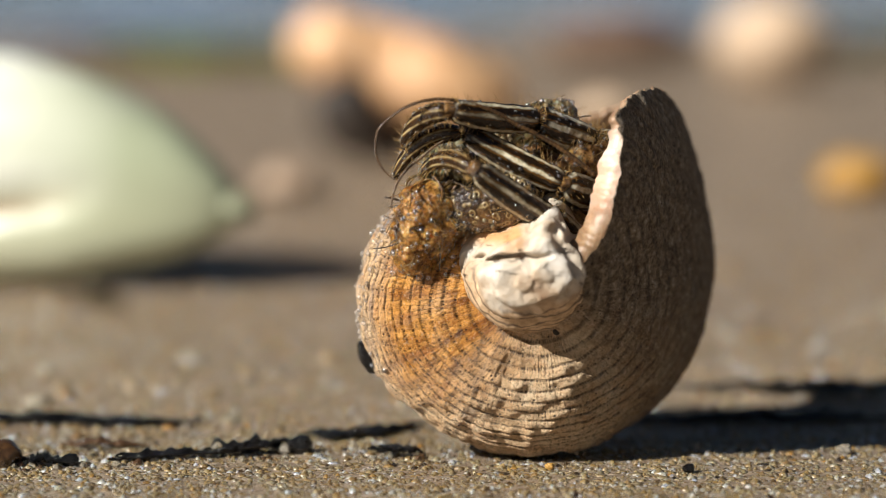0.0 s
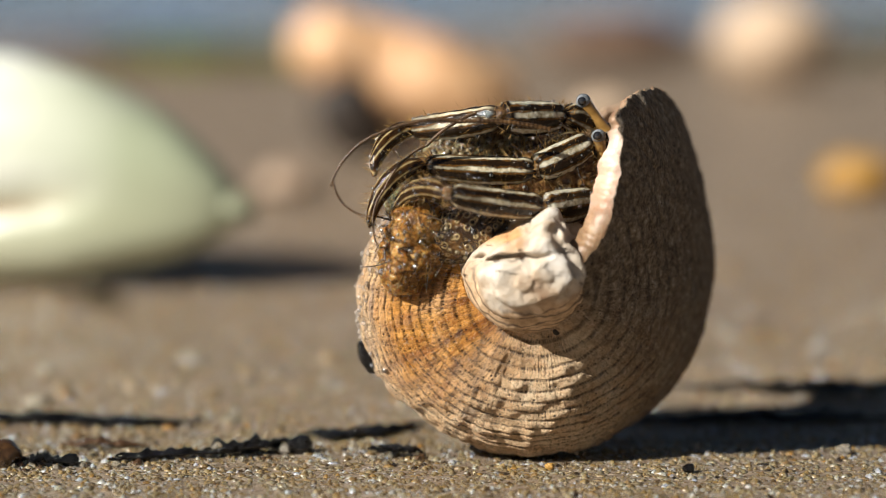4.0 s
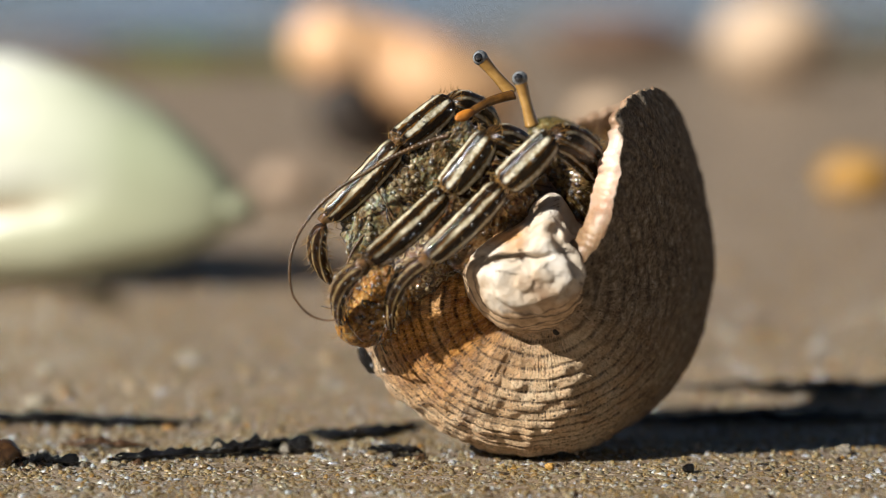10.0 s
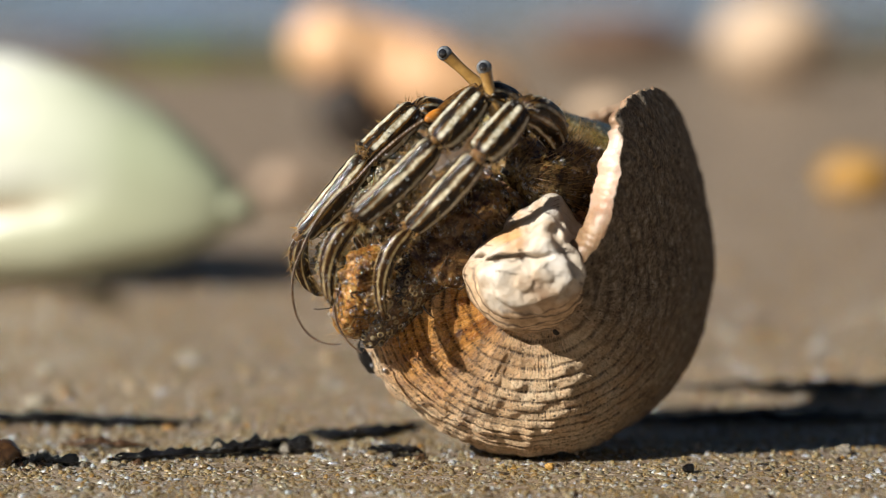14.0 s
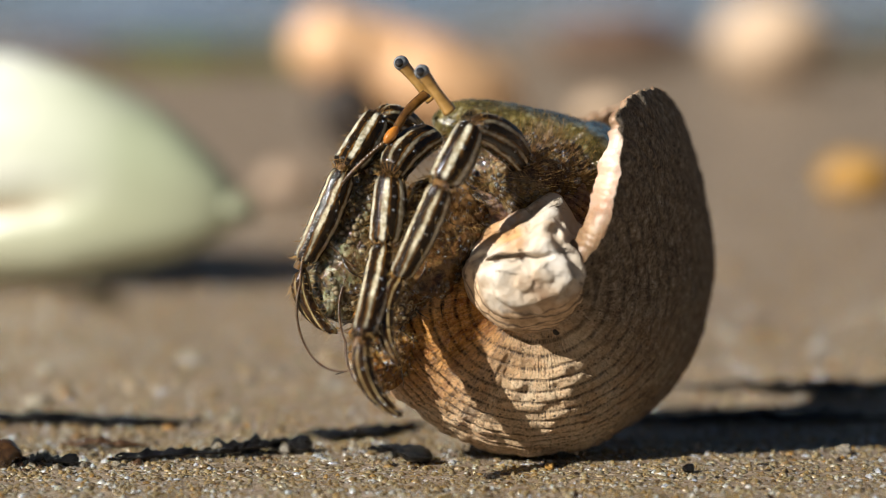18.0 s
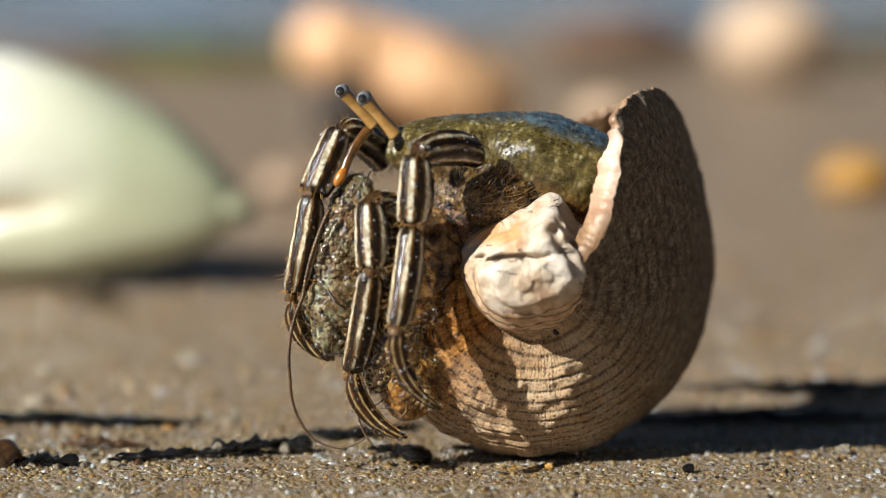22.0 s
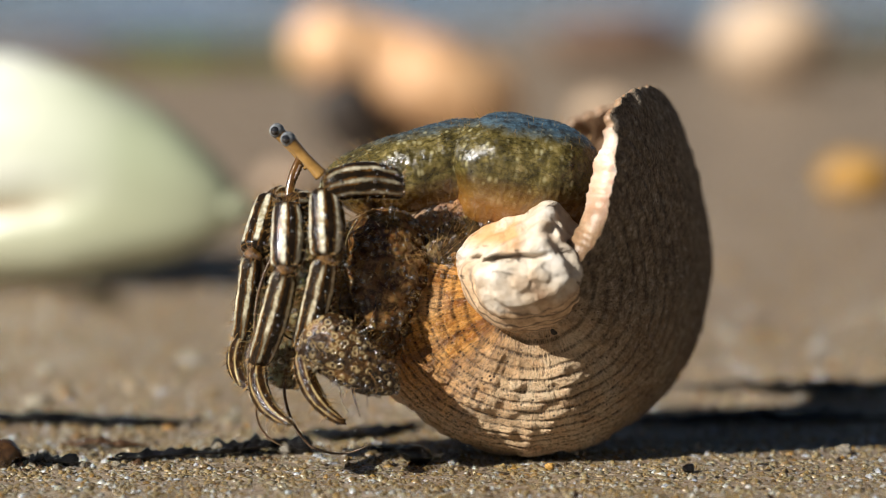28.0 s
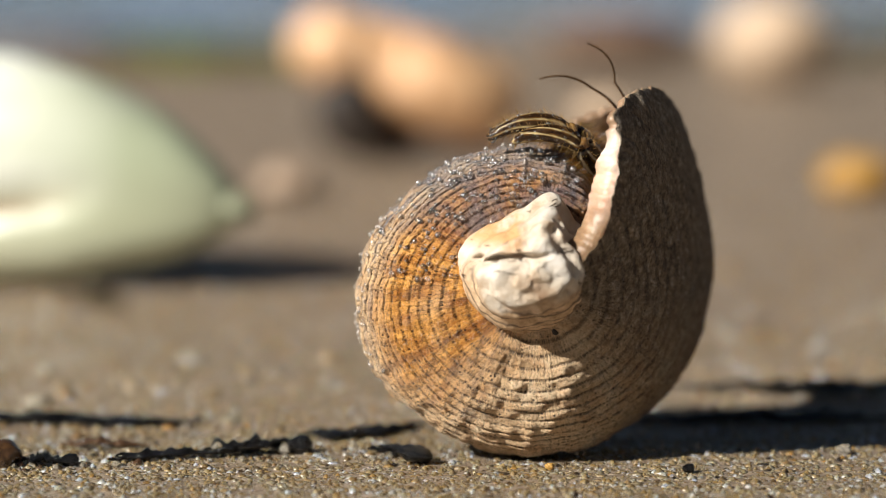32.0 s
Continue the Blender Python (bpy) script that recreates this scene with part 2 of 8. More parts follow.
def striped_material(name, count, cream, dark, shift=0.0, duty=0.5, warp=0.45, L=0.01, bow=0.0):
    n = Net(name, 0.12, 0.25)
    v = n.coords()
    x, y, z = n.split(v)
    s = n.math("DIVIDE", x, L)
    z = n.math("SUBTRACT", z, n.math("MULTIPLY", n.math("MULTIPLY", s, n.math("SUBTRACT", 1.0, s)), 4.0 * bow))
    ang = n.math("DIVIDE", n.math("ARCTAN2", z, y), 2 * math.pi)
    wob = n.noise(n.scaled(v, 0.35, 1, 1), 800, 4, 0.6)
    fray = n.noise(v, 2200, 5, 0.7)
    ph = n.math("FRACT", n.math("ADD", n.math("MULTIPLY", ang, float(count)), n.math("ADD", n.math("MULTIPLY", wob, warp), shift + 10.0)))
    tri = n.math("ADD", n.math("ABSOLUTE", n.math("SUBTRACT", ph, 0.5)), n.math("ADD", n.math("MULTIPLY", n.math("SUBTRACT", fray, 0.5), 0.26), n.math("MULTIPLY", n.math("SUBTRACT", n.noise(n.scaled(v, 0.6, 1, 1), 500, 3), 0.5), 0.22)))
    edge = duty * 0.5
    stripe = n.ramp(tri, [(edge - 0.06, 1.0), (edge + 0.06, 0.0)])
    # stripes fade out here and there, and bleed into olive brown
    stripe = n.math("MULTIPLY", stripe, n.ramp(n.noise(n.scaled(v, 0.5, 1, 1), 420, 3), [(0.34, 0.12), (0.55, 1.0)]))
    # bare brown rims at both ends of the segment
    stripe = n.math("MULTIPLY", stripe, n.ramp(s, [(0.03, 0.0), (0.10, 1.0), (0.92, 1.0), (0.98, 0.0)]))
    grain = n.noise(v, 1600, 6, 0.7)
    c = n.mix(n.ramp(grain, [(0.35, 0.0), (0.6, 1.0)]), (cream[0] * 0.48, cream[1] * 0.42, cream[2] * 0.30), cream)
    d = n.ramp(grain, [(0.32, tuple(k * 0.45 for k in dark)), (0.55, dark), (0.72, (dark[0] * 1.8, dark[1] * 1.7, dark[2] * 1.4))])
    amber = n.math("MULTIPLY", n.ramp(tri, [(edge + 0.02, 0.0), (edge + 0.07, 0.75), (edge + 0.20, 0.0)]), n.ramp(n.noise(v, 700, 3), [(0.40, 0.0), (0.60, 1.0)]))
    d = n.mix(amber, d, (0.17, 0.075, 0.013))
    n.set("Base Color", n.mix(stripe, d, c))
    n.set("Roughness", n.ramp(fray, [(0.32, 0.05), (0.68, 0.22)]))
    n.set("Coat Weight", 0.2)
    n.set("Coat Roughness", 0.04)
    n.bump(n.math("ADD", grain, n.math("ADD", n.math("MULTIPLY", n.cells(v, 1500), -0.6), n.math("MULTIPLY", fray, 0.4))), 0.4, 0.0002)
    return n.mat


def flesh_material(name, dark, mid, light, scale=260.0, rough=0.2, bump=0.4):
    n = Net(name, rough, 0.3)
    v = n.coords()
    f = n.noise(v, scale, 6, 0.65)
    col = n.ramp(f, [(0.3, dark), (0.5, mid), (0.72, light)])
    spots = n.ramp(n.cells(v, scale * 7), [(0.1, 1.0), (0.3, 0.0)])
    col = n.mix(n.math("MULTIPLY", spots, 0.35), col, light)
    n.set("Base Color", n.mix(n.ramp(n.noise(v, scale * 4, 5, 0.7), [(0.40, 0.7), (0.52, 0.0)]), col, dark))
    n.set("Roughness", n.ramp(n.noise(v, scale * 6), [(0.35, rough * 0.4), (0.65, rough * 1.3)]))
    n.set("Subsurface Weight", 0.45).set("Subsurface Radius", (0.0012, 0.0005, 0.00018)).set("Subsurface Scale", 1.0)
    n.set("Coat Weight", 0.2)
    n.set("Coat Roughness", 0.06)
    n.bump(n.math("ADD", n.noise(v, scale * 5, 5, 0.7), n.math("MULTIPLY", n.cells(v, scale * 6), -0.8)), bump, 0.0003)
    return n.mat


def plain_material(name, dark, light, scale=300.0, rough=0.5, bump=0.4, dist=0.0003, coat=0.0, trans=0.0):
    n = Net(name, rough)
    v = n.coords()
    n.set("Base Color", n.ramp(n.noise(v, scale, 6, 0.62), [(0.32, dark), (0.68, light)]))
    n.set("Roughness", n.ramp(n.noise(v, scale * 4), [(0.3, rough * 0.75), (0.7, min(1.0, rough * 1.25))]))
    n.set("Coat Weight", coat).set("Transmission Weight", trans)
    n.bump(n.noise(v, scale * 3, 6, 0.7), bump, dist)
    return n.mat


def water_drop_material():
    n = Net("water_bead", 0.0, 0.5)
    n.set("Base Color", (0.97, 0.98, 1.0)).set("IOR", 1.2).set("Transmission Weight", 1.0)
    n.set("Coat Weight", 1.0).set("Coat IOR", 2.4).set("Coat Roughness", 0.30)
    return n.mat


SAND = sand_material()
GRAIN = grain_material()
SHELL = shell_material()
NACRE = nacre_material()
SPIRE = spire_material()
CARPUS = striped_material("striped_carpus", 6, (0.64, 0.60, 0.47), (0.012, 0.007, 0.003), 0.15, 0.32, 0.45, 0.0076)
PROPODUS = striped_material("striped_propodus", 6, (0.62, 0.56, 0.41), (0.014, 0.0075, 0.003), 0.30, 0.27, 0.45, 0.0116)
DACTYL = striped_material("striped_dactyl", 7, (0.42, 0.32, 0.16), (0.022, 0.010, 0.003), 0.30, 0.20, 0.25, 0.0098, -0.0015)
MERUS = striped_material("striped_merus", 8, (0.54, 0.49, 0.37), (0.012, 0.007, 0.003), 0.1, 0.25, 0.45, 0.0087, -0.0008)
JOINT = plain_material("joint_membrane", (0.045, 0.020, 0.004), (0.24, 0.115, 0.022), 1300, 0.15, 0.8, 0.0003, 0.7, 0.2)
HAIR = plain_material("golden_seta", (0.11, 0.052, 0.013), (0.46, 0.28, 0.09), 800, 0.25, 0.0)
def carapace_material():
    n = Net("mottled_carapace", 0.2)
    v = n.coords()
    _, _, z = n.split(v)
    f = n.noise(v, 520, 7, 0.7)
    col = n.ramp(f, [(0.30, (0.013, 0.009, 0.003)), (0.45, (0.048, 0.037, 0.009)), (0.58, (0.12, 0.092, 0.027)), (0.75, (0.32, 0.25, 0.115))])
    spots = n.ramp(n.cells(n.scaled(v, 1.0, 1.0, 0.6), 1000), [(0.10, 1.0), (0.30, 0.0)])
    col = n.mix(n.math("MULTIPLY", spots, 0.6), col, (0.36, 0.32, 0.17))
    vein = n.ramp(n.math("ABSOLUTE", n.math("SUBTRACT", n.noise(n.scaled(v, 0.35, 1, 1), 800, 5, 0.6), 0.5)), [(0.0, 1.0), (0.03, 0.0)])
    col = n.mix(n.math("MULTIPLY", vein, 0.7), col, (0.012, 0.010, 0.004))
    # amber belly; slate-blue back, with the sky's wet sheen put into its blue
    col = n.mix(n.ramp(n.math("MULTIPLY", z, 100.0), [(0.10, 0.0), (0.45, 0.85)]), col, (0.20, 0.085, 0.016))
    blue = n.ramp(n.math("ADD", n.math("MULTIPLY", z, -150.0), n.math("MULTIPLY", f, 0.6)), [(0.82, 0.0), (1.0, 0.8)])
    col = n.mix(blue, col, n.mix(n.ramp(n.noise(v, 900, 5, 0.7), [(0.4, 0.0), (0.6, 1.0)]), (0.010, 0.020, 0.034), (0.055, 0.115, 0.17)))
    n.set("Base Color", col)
    n.set("Roughness", n.ramp(n.noise(v, 1500), [(0.35, 0.10), (0.65, 0.42)]))
    n.set("Coat Weight", 0.5).set("Coat Roughness", 0.08)
    n.bump(n.math("ADD", n.noise(v, 1100, 6, 0.75), n.math("MULTIPLY", n.cells(v, 1900), -0.5)), 0.35, 0.00025)
    return n.mat


CARAPACE = carapace_material()
CLAW_BLUE = flesh_material("blue_green_claw", (0.020, 0.011, 0.004), (0.13, 0.083, 0.034), (0.25, 0.28, 0.17), 330.0, 0.14, 0.5)
def strand_material():
    n = Net("soft_strands", 0.2)
    v = n.coords()
    r = n.island()
    col = n.ramp(r, [(0.0, (0.010, 0.004, 0.001)), (0.3, (0.045, 0.018, 0.005)), (0.55, (0.13, 0.058, 0.013)), (0.78, (0.28, 0.135, 0.028)), (0.9, (0.12, 0.105, 0.045)), (1.0, (0.44, 0.31, 0.14))])
    n.set("Base Color", n.mix(n.ramp(n.noise(v, 1500, 5, 0.7), [(0.35, 0.0), (0.65, 0.7)]), col, (0.020, 0.011, 0.005)))
    n.set("Roughness", n.ramp(n.noise(v, 2500), [(0.35, 0.08), (0.65, 0.35)]))
    n.set("Transmission Weight", 0.35).set("Coat Weight", 0.3).set("Coat Roughness", 0.06)
    n.bump(n.noise(v, 2500, 4, 0.7), 0.4, 0.0002)
    return n.mat


STRANDS = strand_material()
WART = plain_material("claw_wart", (0.02, 0.014, 0.006), (0.26, 0.20, 0.11), 1800, 0.15, 0.2, 0.0001, 0.8)
FLESH = flesh_material("brown_flesh", (0.016, 0.006, 0.0015), (0.090, 0.042, 0.012), (0.29, 0.165, 0.060), 300.0, 0.12, 0.30)
OLIVE_FLESH = flesh_material("wet_olive_flesh", (0.012, 0.006, 0.002), (0.085, 0.050, 0.016), (0.27, 0.18, 0.075), 420.0, 0.13, 0.5)
AMBER_FLESH = flesh_material("amber_flesh", (0.035, 0.014, 0.003), (0.24, 0.105, 0.018), (0.56, 0.33, 0.095), 420.0, 0.13, 0.5)
def claw_material():
    n = Net("ring_spotted_claw", 0.2)
    v = n.coords()
    d = n.cells(v, 1150)
    ring = n.math("MULTIPLY", n.ramp(d, [(0.22, 0.0), (0.32, 1.0)]), n.ramp(d, [(0.40, 1.0), (0.52, 0.0)]))
    f = n.noise(v, 380, 5, 0.6)
    col = n.ramp(f, [(0.32, (0.008, 0.004, 0.0012)), (0.52, (0.036, 0.017, 0.005)), (0.70, (0.20, 0.095, 0.025))])
    n.set("Base Color", n.mix(n.math("MULTIPLY", ring, n.ramp(f, [(0.38, 0.3), (0.5, 0.9)])), col, (0.34, 0.25, 0.12)))
    n.set("Roughness", n.ramp(n.noise(v, 2400), [(0.35, 0.08), (0.65, 0.30)]))
    n.set("Coat Weight", 0.4).set("Coat Roughness", 0.06)
    n.bump(n.math("ADD", n.math("MULTIPLY", ring, 0.8), n.noise(v, 1800, 5, 0.7)), 0.6, 0.0003)
    return n.mat


CLAW = claw_material()
STALK = plain_material("amber_eyestalk", (0.22, 0.11, 0.022), (0.46, 0.26, 0.075), 500, 0.12, 0.1, 0.0002, 0.8, 0.1)
BASE_BROWN = plain_material("brown_antenna_base", (0.03, 0.013, 0.003), (0.16, 0.070, 0.014), 700, 0.12, 0.15, 0.0002, 0.6, 0.1)
EYE_GREY = plain_material("grey_eye", (0.05, 0.055, 0.06), (0.26, 0.27, 0.28), 1500, 0.06, 0.05, 0.0001, 1.0)
PUPIL = plain_material("black_eye", (0.004, 0.004, 0.005), (0.02, 0.02, 0.022), 900, 0.04, 0.0, 0.0001, 1.0)
ANTENNA = plain_material("brown_antenna", (0.014, 0.007, 0.003), (0.10, 0.05, 0.016), 1200, 0.3, 0.4, 0.0001)
ORANGE = plain_material("orange_tip", (0.24, 0.065, 0.008), (0.44, 0.17, 0.022), 600, 0.15, 0.1, 0.0002, 0.8)
BEAD = water_drop_material()
WEED = plain_material("black_weed", (0.0008, 0.0009, 0.0013), (0.006, 0.005, 0.0045), 900, 0.12, 0.8, 0.0004, 0.4)
WEED.node_tree.nodes["Principled BSDF"].inputs["Specular IOR Level"].default_value = 0.3
QUARTZ = plain_material("quartz", (0.30, 0.25, 0.17), (0.55, 0.50, 0.42), 500, 0.08, 0.06, 0.0003, 0.6, 0.6)
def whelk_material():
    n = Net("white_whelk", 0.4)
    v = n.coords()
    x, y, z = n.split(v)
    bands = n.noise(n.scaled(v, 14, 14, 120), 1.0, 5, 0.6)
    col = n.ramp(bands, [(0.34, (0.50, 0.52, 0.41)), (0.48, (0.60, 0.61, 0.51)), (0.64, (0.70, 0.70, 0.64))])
    # greener and darker towards the pointed end and the foot; the fold's tan shadow is painted
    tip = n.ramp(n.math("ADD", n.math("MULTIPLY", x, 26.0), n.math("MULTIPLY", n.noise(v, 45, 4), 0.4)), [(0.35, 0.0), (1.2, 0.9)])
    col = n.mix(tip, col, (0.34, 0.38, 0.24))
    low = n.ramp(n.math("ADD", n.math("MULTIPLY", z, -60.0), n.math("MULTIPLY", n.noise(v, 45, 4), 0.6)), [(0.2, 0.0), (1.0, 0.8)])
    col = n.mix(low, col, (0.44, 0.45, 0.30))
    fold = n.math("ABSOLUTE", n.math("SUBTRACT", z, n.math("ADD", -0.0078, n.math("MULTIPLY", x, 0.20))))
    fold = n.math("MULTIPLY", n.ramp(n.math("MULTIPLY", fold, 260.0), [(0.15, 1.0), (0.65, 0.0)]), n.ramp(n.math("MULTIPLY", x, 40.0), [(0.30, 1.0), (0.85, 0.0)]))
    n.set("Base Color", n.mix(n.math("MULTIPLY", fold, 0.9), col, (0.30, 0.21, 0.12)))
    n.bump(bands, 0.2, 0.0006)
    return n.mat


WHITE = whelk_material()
DULL_GREEN = plain_material("grey_green_shell", (0.16, 0.17, 0.10), (0.28, 0.29, 0.19), 120, 0.6, 0.4, 0.0006)
DULL = plain_material("dull_pebble", (0.24, 0.165, 0.11), (0.36, 0.26, 0.18), 110, 0.6, 0.4, 0.0006)
PEACH = plain_material("peach_shell", (0.46, 0.23, 0.10), (0.66, 0.42, 0.23), 70, 0.45, 0.4, 0.0008)
# near-black colour that paints the shade inside a hollow
DARKHOLE = plain_material("painted_hole_dark", (0.010, 0.006, 0.004), (0.03, 0.018, 0.010), 90, 0.6, 0.3, 0.0006)
TAN = plain_material("tan_pebble", (0.40, 0.28, 0.18), (0.56, 0.41, 0.28), 90, 0.6, 0.4, 0.0006)
AMBER = plain_material("amber_pebble", (0.30, 0.155, 0.03), (0.46, 0.26, 0.07), 110, 0.35, 0.3, 0.0006)
BROWN_GLOSS = plain_material("brown_wet_stone", (0.025, 0.012, 0.005), (0.10, 0.05, 0.02), 500, 0.12, 0.2, 0.0003, 0.7)
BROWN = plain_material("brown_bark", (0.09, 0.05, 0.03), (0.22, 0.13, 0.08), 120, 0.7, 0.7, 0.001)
GREEN = plain_material("green_weed", (0.20, 0.28, 0.04), (0.50, 0.50, 0.10), 60, 0.4, 0.5, 0.001)
GREEN_DARK = plain_material("dull_green_weed", (0.10, 0.13, 0.05), (0.22, 0.24, 0.11), 60, 0.4, 0.5, 0.001)


# ---- ground, water ----
def ground_height(x, y):
    n3 = noise.noise((x * 22, y * 22, 1.3)) * 0.0005 + noise.noise((x * 90, y * 90, 4.1)) * 0.00022
    far = max(0.0, min(1.0, (y - 0.25) / 0.8))
    # a low crest under the shell: the sand dips a little behind it
    dip = max(0.0, min(1.0, (y - 0.001 - 0.002 * noise.noise((x * 60, 2.0, 0.0))) / 0.006)) * max(0.0, min(1.0, (0.12 - y) / 0.08))
    side = max(0.35, min(1.0, (x - 0.004) / 0.012))
    return n3 - 0.0002 - 0.0014 * dip * side + far * noise.noise((x * 3, y * 3, 7.7)) * 0.006


def make_ground():
    xs = np.concatenate([-np.geomspace(0.12, 400, 34)[::-1], np.linspace(-0.118, 0.118, 190), np.geomspace(0.12, 400, 34)])
    ys = np.concatenate([-np.geomspace(0.06, 400, 30)[::-1], np.linspace(-0.058, 0.16, 150), np.geomspace(0.162, 900, 60)])
    verts = [(x, y, ground_height(x, y) - 0.03 * max(0.0, min(1.0, (y - 1.16) / 0.5)) if abs(x) < 6 and -6 < y < 2 else -0.03 if y > 0 else 0.0) for y in ys for x in xs]
    w = len(xs)
    faces = [(j * w + i, j * w + i + 1, (j + 1) * w + i + 1, (j + 1) * w + i) for j in range(len(ys) - 1) for i in range(w - 1)]
    ob = new("ground", mesh_of("ground", verts, faces, SAND))
    tagged(ob, "damp tan beach sand, coarse and glittering", "sand", kind="structure")


def make_grains():
    bm = bmesh.new()
    bmesh.ops.create_icosphere(bm, subdivisions=1, radius=1.0)
    iv = np.array([v.co[:] for v in bm.verts])
    it = np.array([[v.index for v in f.verts] for f in bm.faces])
    bm.free()
    rng = np.random.default_rng(5)

    def batch(count, x0, x1, y0, y1, rmin, rmax, power):
        x = rng.uniform(x0, x1, count)
        y = y0 + (y1 - y0) * rng.uniform(0, 1, count) ** power
        r = rmin + (rmax - rmin) * rng.uniform(0, 1, count) ** 1.9
        return x, y, r

    sets = [batch(4200, -0.090, 0.090, 0.006, 0.14, 0.0005, 0.0013, 1.0), batch(420, -0.100, 0.100, 0.030, 0.17, 0.0011, 0.0023, 1.0), batch(240, -0.055, 0.055, -0.03, 0.004, 0.0005, 0.0008, 1.0), batch(46000, -0.062, 0.062, -0.036, 0.014, 0.00020, 0.00066, 1.0),
            batch(17000, -0.075, 0.075, 0.014, 0.085, 0.00024, 0.00080, 1.2),
            batch(4500, -0.12, 0.12, 0.085, 0.30, 0.0004, 0.0012, 1.2)]
    x, y, r = (np.concatenate(k) for k in zip(*sets))
    n = len(x)
    z = np.array([ground_height(a, b) for a, b in zip(x, y)])
    jit = rng.uniform(0.66, 1.30, (n, len(iv), 1))
    sq = rng.uniform(0.65, 1.25, (n, 1, 3)) * np.array([1.0, 1.0, 0.8])
    v = iv[None] * jit * sq * r[:, None, None]
    v += np.stack([x, y, z + r * rng.uniform(-1.0, -0.15, n)], 1)[:, None]
    f = it[None] + (np.arange(n) * len(iv))[:, None, None]
    me = bpy.data.meshes.new("sand_grains")
    me.vertices.add(n * len(iv))
    me.vertices.foreach_set("co", v.ravel().astype(np.float32))
    tri = f.reshape(-1, 3)
    me.loops.add(len(tri) * 3)
    me.loops.foreach_set("vertex_index", tri.ravel().astype(np.int32))
    me.polygons.add(len(tri))
    me.polygons.foreach_set("loop_start", (np.arange(len(tri)) * 3).astype(np.int32))
    me.materials.append(GRAIN)
    me.polygons.foreach_set("use_smooth", np.ones(len(tri), bool))
    me.update(calc_edges=True)
    me.validate()
    tagged(new("sand_grains", me), "loose coarse quartz sand grains, amber, white and dark", "sand", kind="stuff")


make_ground()
make_grains()


# ---- mesh shapes ----
def tube(L, radius, bend=None, rings=36, sides=28, flat=1.0, lump=0.0, seed=0.0, caps=True):
    """Rings along x from 0 to L; radius(s) and bend(s) in metres; flat squeezes the depth."""
    vs, fs = [], []
    for j in range(rings):
        s = j / (rings - 1)
        r = radius(s)
        dz = bend(s) if bend else 0.0
        for i in range(sides):
            g = 2 * math.pi * i / sides
            q = Vector((L * s, r * flat * math.cos(g), dz + r * math.sin(g)))
            if lump:
                k = noise.noise(Vector((q.x, q.y, q.z)) * 900 + Vector((seed, 0, 0))) * lump
                q += Vector((0, math.cos(g), math.sin(g))) * k
            vs.append(q)
    for j in range(rings - 1):
        for i in range(sides):
            fs.append((j * sides + i, (j + 1) * sides + i, (j + 1) * sides + (i + 1) % sides, j * sides + (i + 1) % sides))
    if caps:
        fs.append(tuple(range(sides)))
        fs.append(tuple((rings - 1) * sides + i for i in reversed(range(sides))))
    return vs, fs


def hairs(rng, places, length, width=0.00003, mat=1):
    """Thin three-sided bristles; places: (root, direction)."""
    vs, fs = [], []
    for root, way in places:
        way = Vector(way).normalized()
        side = way.orthogonal().normalized()
        other = way.cross(side)
        L = length * rng.uniform(0.5, 1.3)
        sag = Vector((rng.uniform(-1, 1), rng.uniform(-1, 1), rng.uniform(-1, 0.6))) * 0.25 * L
        b = len(vs)
        for k, w in ((0, 1.0), (0.55, 0.7)):
            for i in range(3):
                g = 2 * math.pi * i / 3
                vs.append(Vector(root) + way * L * k + sag * k * k + (side * math.cos(g) + other * math.sin(g)) * width * w)
        vs.append(Vector(root) + way * L + sag)
        for i in range(3):
            fs.append((b + i, b + (i + 1) % 3, b + 3 + (i + 1) % 3, b + 3 + i))
            fs.append((b + 3 + i, b + 3 + (i + 1) % 3, b + 6))
    return vs, fs


def joined(name, pieces, mats):
    """pieces: (verts, faces, material index)."""
    V, F, M = [], [], []
    for vs, fs, k in pieces:
        b = len(V)
        V += list(vs)
        F += [tuple(i + b for i in f) for f in fs]
        M += [k] * len(fs)
    return mesh_of(name, V, F, mats, True, None, M)


def blob(rx, ry, rz, lump, freq, seed, rings=44, sides=56):
    vs, fs = [], []
    for j in range(rings):
        p = math.pi * j / (rings - 1)
        for i in range(sides):
            g = 2 * math.pi * i / sides
            u = Vector((math.sin(p) * math.cos(g), math.sin(p) * math.sin(g), math.cos(p)))
            k = 1 + lump * noise.noise(u * freq + Vector((seed, seed, 0))) + 0.4 * lump * noise.noise(u * freq * 3.1 + Vector((0, seed, 0)))
            vs.append(Vector((u.x * rx, u.y * ry, u.z * rz)) * k)
    for j in range(rings - 1):
        for i in range(sides):
            fs.append((j * sides + i, (j + 1) * sides + i, (j + 1) * sides + (i + 1) % sides, j * sides + (i + 1) % sides))
    return vs, fs


def side_bristles(rng, L, radius, count, bend=None, lean=0.5):
    out = []
    for _ in range(count):
        s = rng.uniform(0.05, 0.97)
        g = rng.choice((math.pi / 2, -math.pi / 2)) + rng.gauss(0, 0.6)
        r = radius(s) * 0.95
        z = bend(s) if bend else 0.0
        out.append(((L * s, r * math.cos(g), z + r * math.sin(g)), (lean, math.cos(g), math.sin(g))))
    return out


